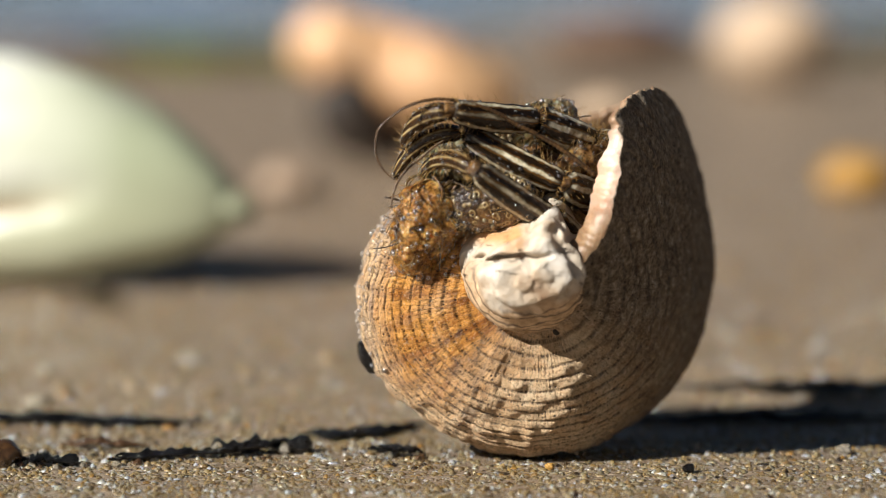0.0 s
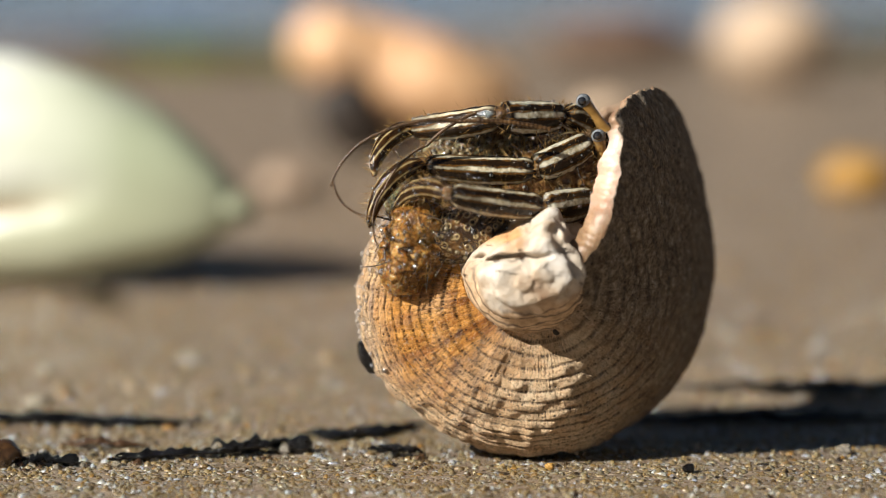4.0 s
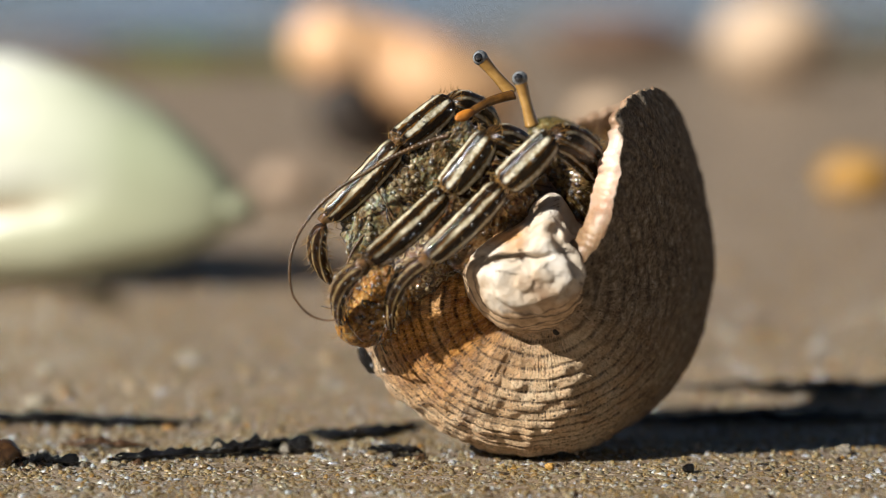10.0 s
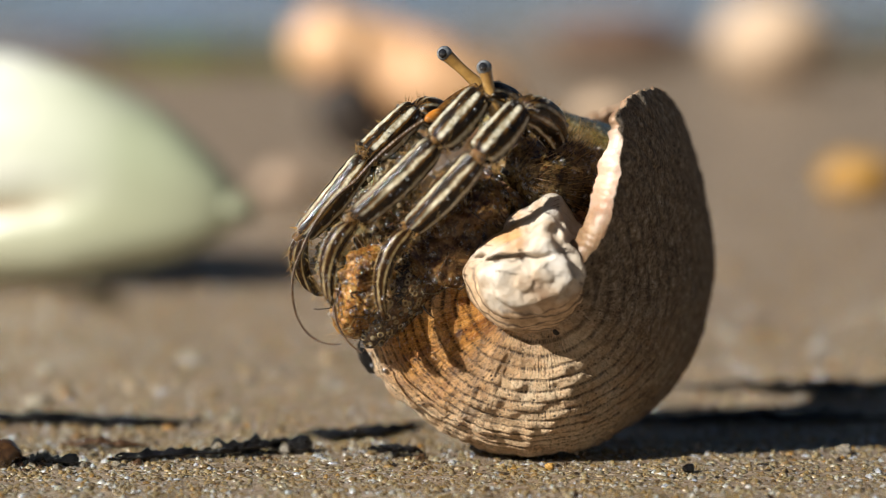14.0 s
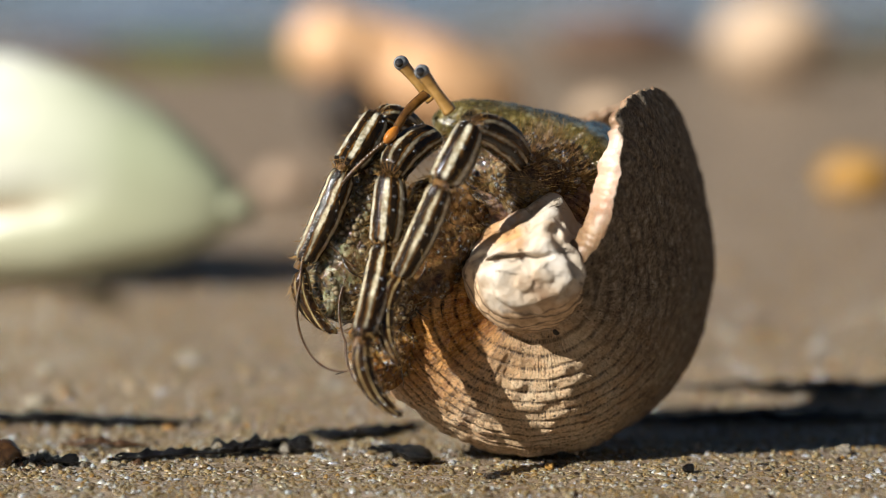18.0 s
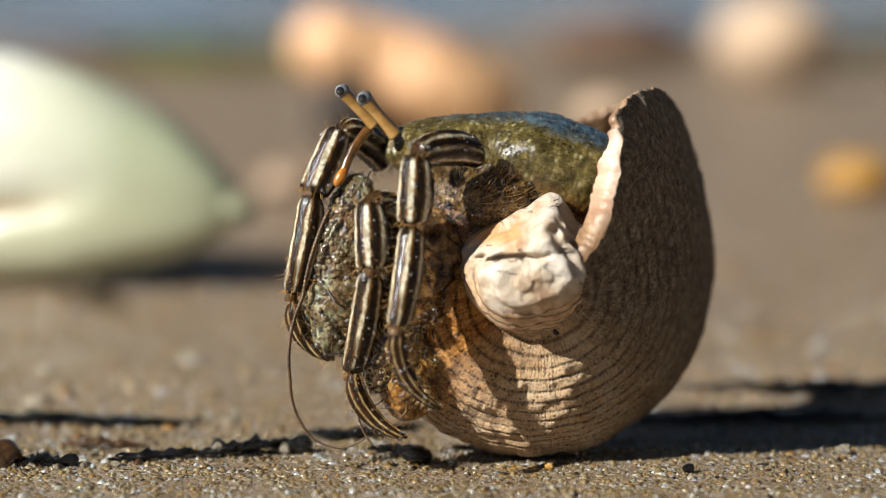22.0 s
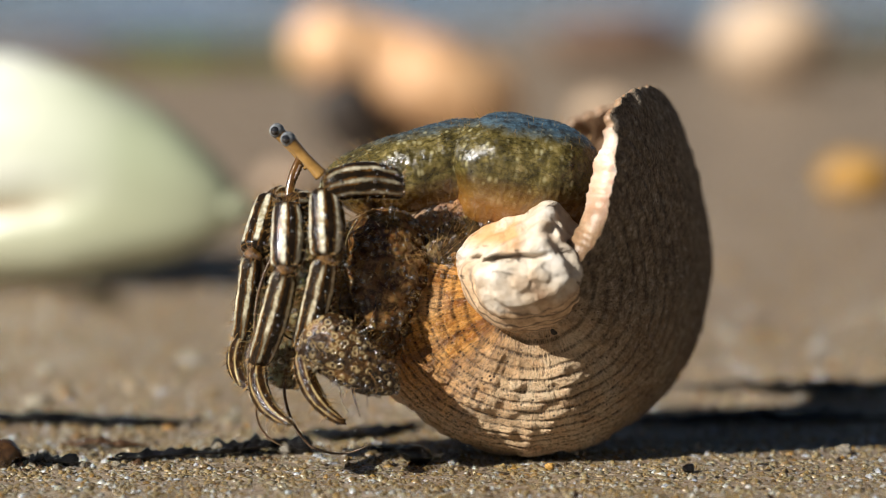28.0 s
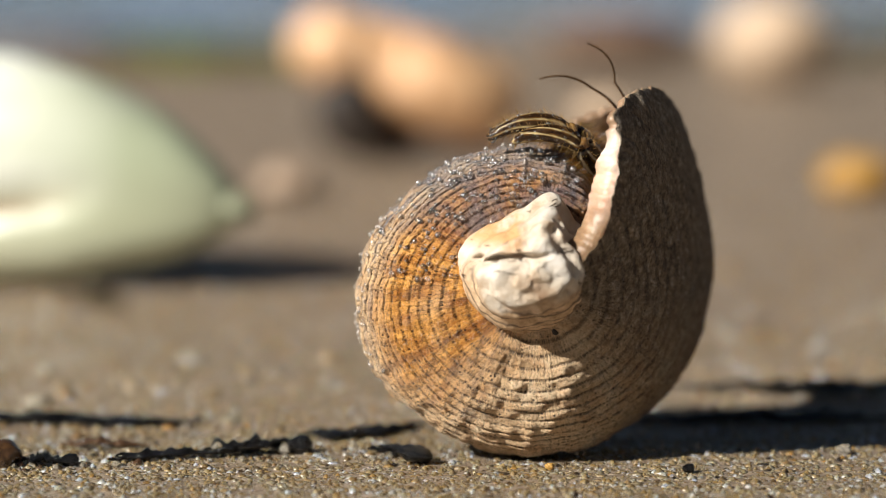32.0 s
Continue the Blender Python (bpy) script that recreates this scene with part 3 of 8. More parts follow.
def leg_segment(kind, L, r0, r1, mat, bend=0.0, hair=30, seed=1):
    rng = random.Random(seed)
    if kind == "dactyl":
        rad = lambda s: (r0 + (r1 - r0) * s ** 2.2) * (0.6 + 0.4 * min(1.0, s / 0.10)) * (1.0 if s < 0.95 else max(0.15, (1 - s) / 0.05))
    else:
        rad = lambda s: (r0 + (r1 - r0) * s) * (0.62 + 0.42 * math.sin(math.pi * (0.06 + 0.88 * s)) ** 0.5) * (0.62 + 0.38 * min(1.0, s / 0.10, (1 - s) / 0.06) ** 0.5)
    bow = lambda s: bend * (4 * s * (1 - s))
    pieces = [(*tube(L, rad, bow, 40, 28, 0.85, 0.00007, seed * 3.7), 0),
              (*hairs(rng, side_bristles(rng, L, rad, hair, bow), 0.0011), 1)]
    ends = [((L * e, rad(0.12 if e < 0.5 else 0.88) * 0.8 * math.cos(g), rad(0.12 if e < 0.5 else 0.88) * 0.8 * math.sin(g)), (1.0 if e > 0.5 else -1.0, 0.9 * math.cos(g), 0.9 * math.sin(g)))
            for e in (0.03, 0.97) for g in (rng.uniform(0, 6.283) for _ in range(34))]
    if kind != "dactyl":
        pieces.append((*hairs(rng, ends, 0.0009, 0.000028), 1))
    if kind in ("carpus", "propodus"):
        pieces.append((*[k for k in tube(0.0017, lambda s: r1 * 0.50 * (0.75 + 0.25 * math.sin(math.pi * s)), None, 12, 22, 0.85, 0.00045, seed)], 2))
        b = pieces[-1]
        pieces[-1] = ([v + Vector((L - 0.0008, 0, 0)) for v in b[0]], b[1], 2)
    pieces += beads(rng, pieces[0][0][40:-40], 46, 3, 0.00009, 0.00024)
    return joined(kind, pieces, [mat, HAIR, JOINT, BEAD])


def beads(rng, vs, count, mat=2, lo=0.00012, hi=0.00036):
    """Small drops of water clinging to a surface."""
    out = []
    for v in rng.sample(list(vs), count):
        r = lo + (hi - lo) * rng.random() ** 2.5
        bv, bf = blob(r, r, r, 0.0, 1.0, 0.0, 6, 8)
        out.append(([b + v for b in bv], bf, mat))
    return out


# ---- the old snail shell ----
PX = 0.0000645                         # one plan unit of the shell, in metres
SHELL_BASE = (0.0094, 0.0, 0.0)
CENTRE = (0.0104, 0.0, 0.02075)        # the coiling axis, where it meets the mid plane


def whorl_radius(th):
    keys = np.array([(0, 150), (20, 180), (60, 208), (90, 216), (109, 224), (143, 250), (172, 297), (201, 327), (270, 322), (305, 317), (335, 311), (355, 309), (372, 314), (386, 327), (400, 352), (418, 403), (455, 402)], float)
    s = np.interp(np.asarray(th), keys[:, 0], keys[:, 1])
    return s


def whorl(th, ph):
    """A point of the shell's outside: th degrees round the axis, ph from 0 at the front suture to 180 at the back."""
    R = (whorl_radius(th - 9) + whorl_radius(th) + whorl_radius(th + 9)) / 3 * PX
    p = np.radians(ph)
    r = R * (0.20 + 0.80 * np.sin(p) ** 0.85)
    front = np.interp(th, [180, 255, 295, 335, 385, 425], [0.56, 0.52, 0.56, 0.68, 0.74, 0.72])
    y = np.where(ph < 90, -front * R * np.sign(np.cos(p)) * np.abs(np.cos(p)) ** 0.8, -0.80 * R * np.cos(p))
    t = np.radians(th)
    P = np.stack([r * np.cos(t), y, r * np.sin(t)], -1)
    # the outer flank leans back behind the lip
    lean = 0.80 * np.clip(P[..., 0] - 0.003, 0, None) ** 1.5 / 0.010 ** 0.5
    ray = P + np.array(CENTRE) - np.array((0.0, -0.2814, 0.0601))
    return P + lean[..., None] * ray / ray[..., 1:2]


def make_shell():
    thing = empty("snail_shell", Matrix.Translation(SHELL_BASE))
    tagged(thing, "weathered ribbed tan snail shell with a grey chipped lip", "shell")
    na, nb = 520, 300
    ph = np.linspace(0, 176, nb)
    lip = np.interp(ph, [0, 10, 20, 32, 45, 60, 80, 100, 115, 130, 145, 158, 168, 180], [392, 402, 413, 420, 427, 423, 416, 411, 411, 417, 426, 438, 450, 455])
    lip = lip + np.array([1.6 * noise.noise((p * 0.11, 3.0, 0.0)) + 1.0 * noise.noise((p * 0.5, 8.0, 0.0)) + (0.9 * abs(math.sin(p * 0.62)) * min(1.0, max(0.0, (p - 40) / 12))) for p in ph])
    s = np.linspace(0, 1, na)
    TH = 22 + s[:, None] * (lip[None] - 22)
    PH = np.broadcast_to(ph[None], TH.shape)
    P = whorl(TH, PH)
    e = 0.4
    N = np.cross(whorl(TH + e, PH) - whorl(TH - e, PH), whorl(TH, np.clip(PH + e, 0.2, 179)) - whorl(TH, np.clip(PH - e, 0.01, 178)))
    N /= np.linalg.norm(N, axis=-1, keepdims=True) + 1e-12
    out = np.sign((N * P).sum(-1).mean())
    N *= out
    # spiral cords, growth ridges and worn lumps
    phase = 36 * PH / 180 + 0.10 * np.sin(TH * 0.05) + 0.03 * np.sin(TH * 0.31 + PH * 0.05)
    ridge = np.abs(np.sin(np.radians(TH) * 31 + 1.2 * np.sin(PH * 0.06) + 2.2 * np.sin(TH * 0.13))) ** 0.6 - 0.6
    lump = np.empty(TH.shape)
    fine = np.empty(TH.shape)
    for i in range(na):
        for j in range(nb):
            q = Vector(P[i, j])
            lump[i, j] = noise.noise(q * 210)
            fine[i, j] = noise.noise(q * 620)
    phase = phase + 0.12 * lump + 0.07 * fine
    cord = np.abs(np.sin(np.pi * phase))
    cord = np.clip(cord * 1.35, 0, 1) ** 0.8 * np.clip(0.8 + 1.5 * fine + 0.6 * lump, 0.0, 1.5) * np.interp(TH, [22, 270, 330, 400], [1, 1, 0.6, 0.25])
    P = P + N * (0.00021 * (cord - 0.6) + 0.00010 * ridge * np.clip(0.5 + 2.0 * lump, 0.1, 1.6) + 0.00018 * lump + 0.00014 * fine)[..., None]
    front = np.clip((42 - ph) / 12, 0, 1)[None]
    thick = (np.interp(s, [0, 0.7, 0.96, 1.0], [0.0010, 0.0011, 0.0013, 0.0009])[:, None] + 0.0021 * front * np.clip((s - 0.93) / 0.06, 0, 1)[:, None])[..., None]
    Q = P - N * thick
    off = np.array(CENTRE) - np.array(SHELL_BASE)
    idx = np.arange(na * nb).reshape(na, nb)
    a, b, c, d = idx[:-1, :-1].ravel(), idx[1:, :-1].ravel(), idx[1:, 1:].ravel(), idx[:-1, 1:].ravel()
    quads = np.stack([a, b, c, d], 1)
    m = na * nb
    rim = np.stack([idx[-1, :-1], idx[-1, 1:], idx[-1, 1:] + m, idx[-1, :-1] + m], 1)
    uv = np.stack([np.broadcast_to((TH - 22) / 400, TH.shape), phase / 36], -1).reshape(-1, 2)
    if out < 0:
        quads_o, quads_i = quads[:, ::-1], quads + m
    else:
        quads_o, quads_i = quads, quads[:, ::-1] + m
    faces = np.concatenate([quads_o, quads_i, rim])
    matidx = np.concatenate([np.zeros(len(quads)), np.ones(len(quads)), np.ones(len(rim))])
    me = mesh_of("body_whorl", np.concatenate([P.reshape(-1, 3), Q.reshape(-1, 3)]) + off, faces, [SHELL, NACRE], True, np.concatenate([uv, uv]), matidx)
    part("body_whorl", me, thing, "ribbed tan outer whorl with dark growth lines")
    # the worn spire that stands out of the whorl: a lobed knob with a raised nub and a dark crevice
    n1, n2 = 120, 80
    gs = [0, 45, 58, 67, 76, 92, 120, 150, 180, 210, 240, 270, 300, 330, 360]
    rs = [112, 98, 108, 120, 117, 92, 88, 102, 122, 120, 108, 102, 104, 112, 112]
    vs, fs = [], []
    for j in range(n2):
        f = j / (n2 - 1)
        out_k = math.cos(f * math.pi / 2) ** 0.55
        flare = 1.0
        dep = -0.0080 - 0.0100 * math.sin(f * math.pi / 2)
        for i in range(n1):
            g = 360.0 * i / n1
            c, d = math.cos(radians(g)), math.sin(radians(g))
            foot = max(0.0, 0.62 * c - 0.78 * d)
            flare = 1.0 + (0.20 + 0.42 * foot) * (max(0.0, 0.46 - f) / 0.46) ** 2
            low = max(0.0, -d) ** 0.7
            lobe = (1 - low) * out_k + low * 1.12 * (1 - f) ** 0.62
            r = np.interp(g, gs, rs) * PX * 0.93 * lobe * flare
            q = Vector((-0.0009 + r * c, dep, 0.0016 + r * d))
            k = 0.0005 * noise.noise(q * 190) + 0.00022 * noise.noise(q * 620) + 0.00012 * noise.noise(q * 1500)
            k += 0.00025 * math.sin(f * 26 + 0.9 * math.sin(radians(g) * 2))
            q += Vector((c * 0.8, -0.6, d * 0.8)) * k
            # crevice under the nub, and the pit in the nub
            u, w = (q.x + 0.0036) / 0.0030, (q.z - 0.0034 - 0.12 * (q.x + 0.0036) - 0.0006 * noise.noise(q * 420)) / 0.00042
            q.y += 0.0028 * math.exp(-u * u - w * w)
            u, w = (q.x - 0.0016) / 0.0007, (q.z - 0.0066) / 0.0009
            q.y += 0.0012 * math.exp(-u * u - w * w)
            vs.append(q + Vector(off))
    for j in range(n2 - 1):
        for i in range(n1):
            fs.append((j * n1 + i, j * n1 + (i + 1) % n1, (j + 1) * n1 + (i + 1) % n1, (j + 1) * n1 + i))
    part("spire", mesh_of("spire", vs, fs, SPIRE), thing, "chalky white worn spire with cracks")
    # a solid blob, not a hollow; the hole's shade is its colour
    pv, pf = blob(0.00042, 0.00030, 0.00042, 0.10, 2.0, 1.0, 12, 16)
    part("bore_hole", mesh_of("bore_hole", pv, pf, DARKHOLE), thing, "small round bore hole, its dark painted on a blob", pose(0.00296, -0.01125, 0.01570))
    rng = random.Random(17)
    pieces = []
    for _ in range(620):
        th, f = rng.uniform(66, 215), rng.uniform(14, 104) * (1.0 if rng.random() < 0.6 else 0.8)
        q = Vector(whorl(np.array(th), np.array(f))) + Vector(off)
        r = 0.00011 + 0.00026 * rng.random() ** 2.2
        if th > 178 and f < 62:
            continue
        q += (q - Vector(off) + Vector((0, -0.004, 0))).normalized() * (0.00016 + 0.5 * r)
        bv, bf = blob(r, r, r, 0.0, 1.0, 0.0, 8, 10)
        pieces.append(([b + q for b in bv], bf, 0))
    part("bead_film", joined("bead_film", pieces, [BEAD]), thing, "glittering water beads on the whorl")["kind"] = "stuff"
    return thing




shell = make_shell()


# ---- the hermit crab ----
def jumble(rng, L, r, count, mat, thin=0.00010, fat=0.00055):
    """A tangle of soft tapered strands filling a spindle along x."""
    out = []
    for _ in range(count):
        f = rng.uniform(0.02, 0.85)
        g, k = rng.uniform(0, 6.283), rng.uniform(0.55, 1.05)
        w = r * math.sin(math.pi * (0.08 + 0.84 * f)) ** 0.6
        c = Vector((L * f, w * k * math.cos(g), w * k * math.sin(g)))
        way = Vector((rng.gauss(0.75, 0.5), 0.5 * math.cos(g) + rng.gauss(0, 0.45), 0.5 * math.sin(g) + rng.gauss(0, 0.45))).normalized()
        n = rng.uniform(0.0022, 0.0055)
        rad0 = thin + (fat - thin) * rng.random() ** 1.6
        bow = rng.uniform(-0.0012, 0.0012)
        vs, fs = tube(n, lambda s: rad0 * (1 - 0.75 * s) + 0.00003, lambda s: bow * 4 * s * (1 - s), 9, 7, 1.0, 0.00006, rng.random() * 9)
        m = way.to_track_quat("X", "Z").to_matrix()
        out.append(([m @ v + c - way * n * 0.35 for v in vs], fs, mat))
    return out


def make_leg(crab, which, near, seed):
    size = {"A": (0.0088, 0.0074, 0.0121, 0.0094), "B": (0.0088, 0.0074, 0.0112, 0.0102), "C": (0.0085, 0.0080, 0.0112, 0.0080)}[which]
    merus = part("walking_leg", leg_segment("merus", size[0], 0.0019, 0.0020, MERUS, -0.0008, 26, seed), crab, "dark brown walking leg with cream lengthwise stripes")
    carpus = part("carpus", leg_segment("carpus", size[1], 0.0018, 0.0020, CARPUS, 0.0003, 40, seed + 1), merus, "wet black-and-cream striped segment")
    prop = part("propodus", leg_segment("propodus", size[2], 0.0017, 0.0015, PROPODUS, 0.0003, 50, seed + 2), merus, "wet dark brown segment with cream stripes")
    dact = part("dactyl", leg_segment("dactyl", size[3], 0.00122, 0.00045, DACTYL, -0.0015 if near else -0.0012, 110, seed + 3), merus, "tapered amber-brown striped claw tip with bristles")
    return merus, carpus, prop, dact


def make_crab():
    crab = empty("hermit_crab", Matrix.Identity(4))
    tagged(crab, "wet brown hermit crab with cream-striped legs, living in the snail shell", "crab")
    parts = {}
    rng = random.Random(3)
    for key, near, seed in (("A", True, 11), ("B", True, 23), ("C", False, 37)):
        parts[key] = make_leg(crab, key, near, seed)
    # back: the rounded rear carapace and the flatter shield before it, x towards the head
    def body(L, top, low, wide, lump, seed, rings=100, sides=110, fuzz=0.0007):
        vs, fs = [], []
        for j in range(rings):
            f = j / (rings - 1)
            a, b, w = top(f), low(f), wide(f)
            for i in range(sides):
                g = 2 * math.pi * i / sides
                # z runs away from the back, since x points to the picture's left
                q = Vector((L * f, w * math.cos(g), -a * math.sin(g) if math.sin(g) > 0 else -b * math.sin(g)))
                q *= 1 + lump * noise.noise(q * 260 + Vector((seed, 0, 0)))
                q += Vector((0, math.cos(g), -math.sin(g))) * (fuzz * noise.noise(q * 520 + Vector((0, seed, 0))) + 0.5 * fuzz * noise.noise(q * 1300) + 0.00012 * noise.noise(q * 2400))
                vs.append(q)
        for j in range(rings - 1):
            for i in range(sides):
                fs.append((j * sides + i, (j + 1) * sides + i, (j + 1) * sides + (i + 1) % sides, j * sides + (i + 1) % sides))
        return vs, fs

    dome = lambda f, p=0.55: max(0.004, 1 - abs(2 * f - 1) ** 2.6) ** p
    vs, fs = body(0.0185, lambda f: 0.0056 * dome(f, 0.7), lambda f: 0.0092 * dome(f), lambda f: 0.0072 * dome(f), 0.07, 4.0, fuzz=0.00010)
    roots = [(v, (v.x * 0.2, v.y * 0.6, v.z)) for v in rng.sample([v for v in vs if v.z < -0.002], 60)]
    parts["carapace"] = part("carapace", joined("carapace", [(vs, fs, 0), (*hairs(rng, roots, 0.0014, 0.00002), 1)], [CARAPACE, HAIR]), crab, "olive mottled rear carapace with a blue back, sky sheen painted in")
    blunt = lambda f: dome(f, 0.5) if f > 0.5 else dome(f, 0.10)
    vs, fs = body(0.0195, lambda f: 0.0049 * blunt(f) * (1 - 0.30 * f), lambda f: 0.0064 * blunt(f) * (1 - 0.35 * f), lambda f: 0.0064 * blunt(f) * (1 - 0.3 * f), 0.08, 6.0, fuzz=0.00014)
    roots = [(v, (v.x * 0.2, v.y * 0.6, v.z)) for v in rng.sample([v for v in vs if v.z < -0.001], 90)]
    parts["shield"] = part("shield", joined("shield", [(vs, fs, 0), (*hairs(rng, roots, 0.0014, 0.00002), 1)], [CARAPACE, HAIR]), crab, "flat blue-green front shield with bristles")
    # soft underside, folded claws
    vs, fs = body(0.0165, lambda f: 0.0056 * dome(f, 0.5), lambda f: 0.0056 * dome(f, 0.5), lambda f: 0.0056 * dome(f, 0.5), 0.16, 8.0, fuzz=0.0005)
    roots = [(v, (0.003 * rng.uniform(-1, 1), v.y, v.z)) for v in rng.sample(vs, 1500)]
    parts["thorax"] = part("thorax", joined("thorax", [(vs, fs, 0), (*hairs(rng, roots, 0.0019, 0.000022), 1), *beads(rng, vs, 700, 2, 0.00012, 0.00034), *jumble(rng, 0.0165, 0.0060, 120, 3, 0.00004, 0.00012)], [FLESH, HAIR, BEAD, STRANDS]), crab, "brown hairy underside and mouthparts")
    vs, fs = body(0.0165, lambda f: 0.0056 * dome(f, 0.5), lambda f: 0.0038 * dome(f, 0.5), lambda f: 0.0056 * dome(f, 0.5), 0.14, 3.0, fuzz=0.0004)
    roots = [(v, (0.003 * rng.uniform(-1, 1), v.y, v.z)) for v in rng.sample(vs, 1600)]
    parts["abdomen"] = part("abdomen", joined("abdomen", [(vs, fs, 0), (*hairs(rng, roots, 0.0026, 0.000024), 1), *beads(rng, vs, 420), *jumble(rng, 0.0165, 0.0044, 70, 3, 0.00004, 0.00014)], [OLIVE_FLESH, HAIR, BEAD, STRANDS]), crab, "olive-brown wet hairy hind body reaching into the shell")
    # the hairy golden mouthparts that fill the space before the claws
    vs, fs = body(0.0100, lambda f: 0.0036 * dome(f, 0.5), lambda f: 0.0036 * dome(f, 0.5), lambda f: 0.0032 * dome(f, 0.5), 0.22, 12.0, fuzz=0.0007)
    roots = [(v, (0.004 * rng.uniform(-1, 1), v.y, v.z)) for v in rng.sample(vs, 650)]
    parts["mouth"] = part("mouthpart", joined("mouthpart", [(vs, fs, 0), (*hairs(rng, roots, 0.0016, 0.000024), 1), *beads(rng, vs, 260), *jumble(rng, 0.0100, 0.0036, 60, 3, 0.00005, 0.00022)], [AMBER_FLESH, HAIR, BEAD, STRANDS]), crab, "golden-brown wet hairy mouthpart with water drops")
    for key, L, r, seed, label in (("claw", 0.0120, 0.0042, 2.0, "dark brown rounded claw with cream ring spots"),
                                   ("claw_arm", 0.0200, 0.0043, 5.0, "folded dark claw with blue-green patches and bristles")):
        bulge = lambda f: (1.0 - 0.5 * f if key == "claw" else 0.62 + 0.38 * f) * dome(f, 0.42)
        vs, fs = body(L, lambda f: r * bulge(f), lambda f: r * bulge(f), lambda f: 0.8 * r * bulge(f), 0.10, seed, fuzz=0.00012 if key == "claw" else 0.0005)
        rings_of = []
        for v in rng.sample([v for v in vs if v.y < 0.001 and L * 0.12 < v.x < L * 0.97], 16 if key == "claw" else 110):
            rr = rng.uniform(0.00018, 0.00042)
            wv, wf = blob(rr, rr, rr, 0.0, 1.0, 0.0, 6, 9)
            rings_of.append(([w + v for w in wv], wf, 2))
        roots = [(v, (0.004 * rng.uniform(-1, 1), v.y, v.z)) for v in rng.sample(vs, 160 if key == "claw" else 500)]
        skin = CLAW if key == "claw" else CLAW_BLUE
        parts[key] = part("claw", joined("claw", [(vs, fs, 0), *rings_of, (*hairs(rng, roots, 0.0016, 0.000026), 1), *beads(rng, vs, 140 if key == "claw" else 640, 3), *jumble(rng, L, r * 0.98, 24, 4, 0.00004, 0.00012)], [skin, HAIR, WART, BEAD, STRANDS]), crab, label)
    for key in ("eye_far", "eye_near"):
        rad = lambda s: 0.00078 - 0.00018 * math.sin(math.pi * s)
        stalk = part("eyestalk", joined("eyestalk", [(*tube(0.0053, rad, None, 20, 20), 0)], [STALK]), crab, "smooth amber eyestalk")
        ev, ef = blob(0.00085, 0.00085, 0.00085, 0.0, 1.0, 0.0, 20, 24)
        part("eye", joined("eye", [(ev, ef, 0)], [EYE_GREY]), stalk, "glossy grey eye", pose(0.0053, 0, 0))
        pv, pf = blob(0.00052, 0.00048, 0.00052, 0.0, 1.0, 0.0, 14, 16)
        part("pupil", joined("pupil", [(pv, pf, 0)], [PUPIL]), stalk, "black pupil", pose(0.0055, -0.00050, 0.0001))
        parts[key] = stalk
    rad = lambda s: 0.00058 - 0.00012 * s
    ped = part("antenna_base", joined("antenna_base", [(*tube(0.0062, rad, lambda s: -0.0004 * math.sin(math.pi * s), 24, 18, 0.8), 0)], [BASE_BROWN]), crab, "dark brown antenna base")
    tip = blob(0.0012, 0.0005, 0.0006, 0.10, 2.0, 1.0, 16, 20)
    part("antenna_scale", joined("antenna_scale", [(*tip, 0)], [ORANGE]), ped, "bright orange tip", pose(0.0062, -0.0003, -0.0002))
    parts["peduncle"] = ped
    ant = []
    for i in range(7):
        L = (0.0100, 0.0092, 0.0074, 0.0056, 0.0066, 0.0066, 0.0062)[i]
        r0 = 0.00027 - 0.00004 * (i if i < 4 else i - 3)
        rad = lambda s, r0=r0: (r0 - 0.00005 * s) * (1 + 0.22 * math.sin(s * 130))
        bend = (-0.0004, -0.0007, -0.0008, -0.0010, -0.0004, -0.0006, -0.0008)[i]
        ant.append(part("antenna", joined("antenna", [(*tube(L, rad, lambda s, b=bend: b * 4 * s * (1 - s), 70, 8), 0)], [ANTENNA]), crab, "thin ringed brown antenna"))
    parts["antenna"], parts["antenna_far"] = ant[:4], ant[4:]
    return parts


crab = make_crab()


# ---- things lying on the sand ----
def pebble(name, rx, ry, rz, at, mat, label, category, lump=0.15, turn=0.0, seed=1.0):
    vs, fs = blob(rx, ry, rz, lump, 1.6, seed, 36, 48)
    ob = new(name, mesh_of(name, vs, fs, mat))
    ob.matrix_world = pose(*at, 0, 0, turn)
    return tagged(ob, label, category)


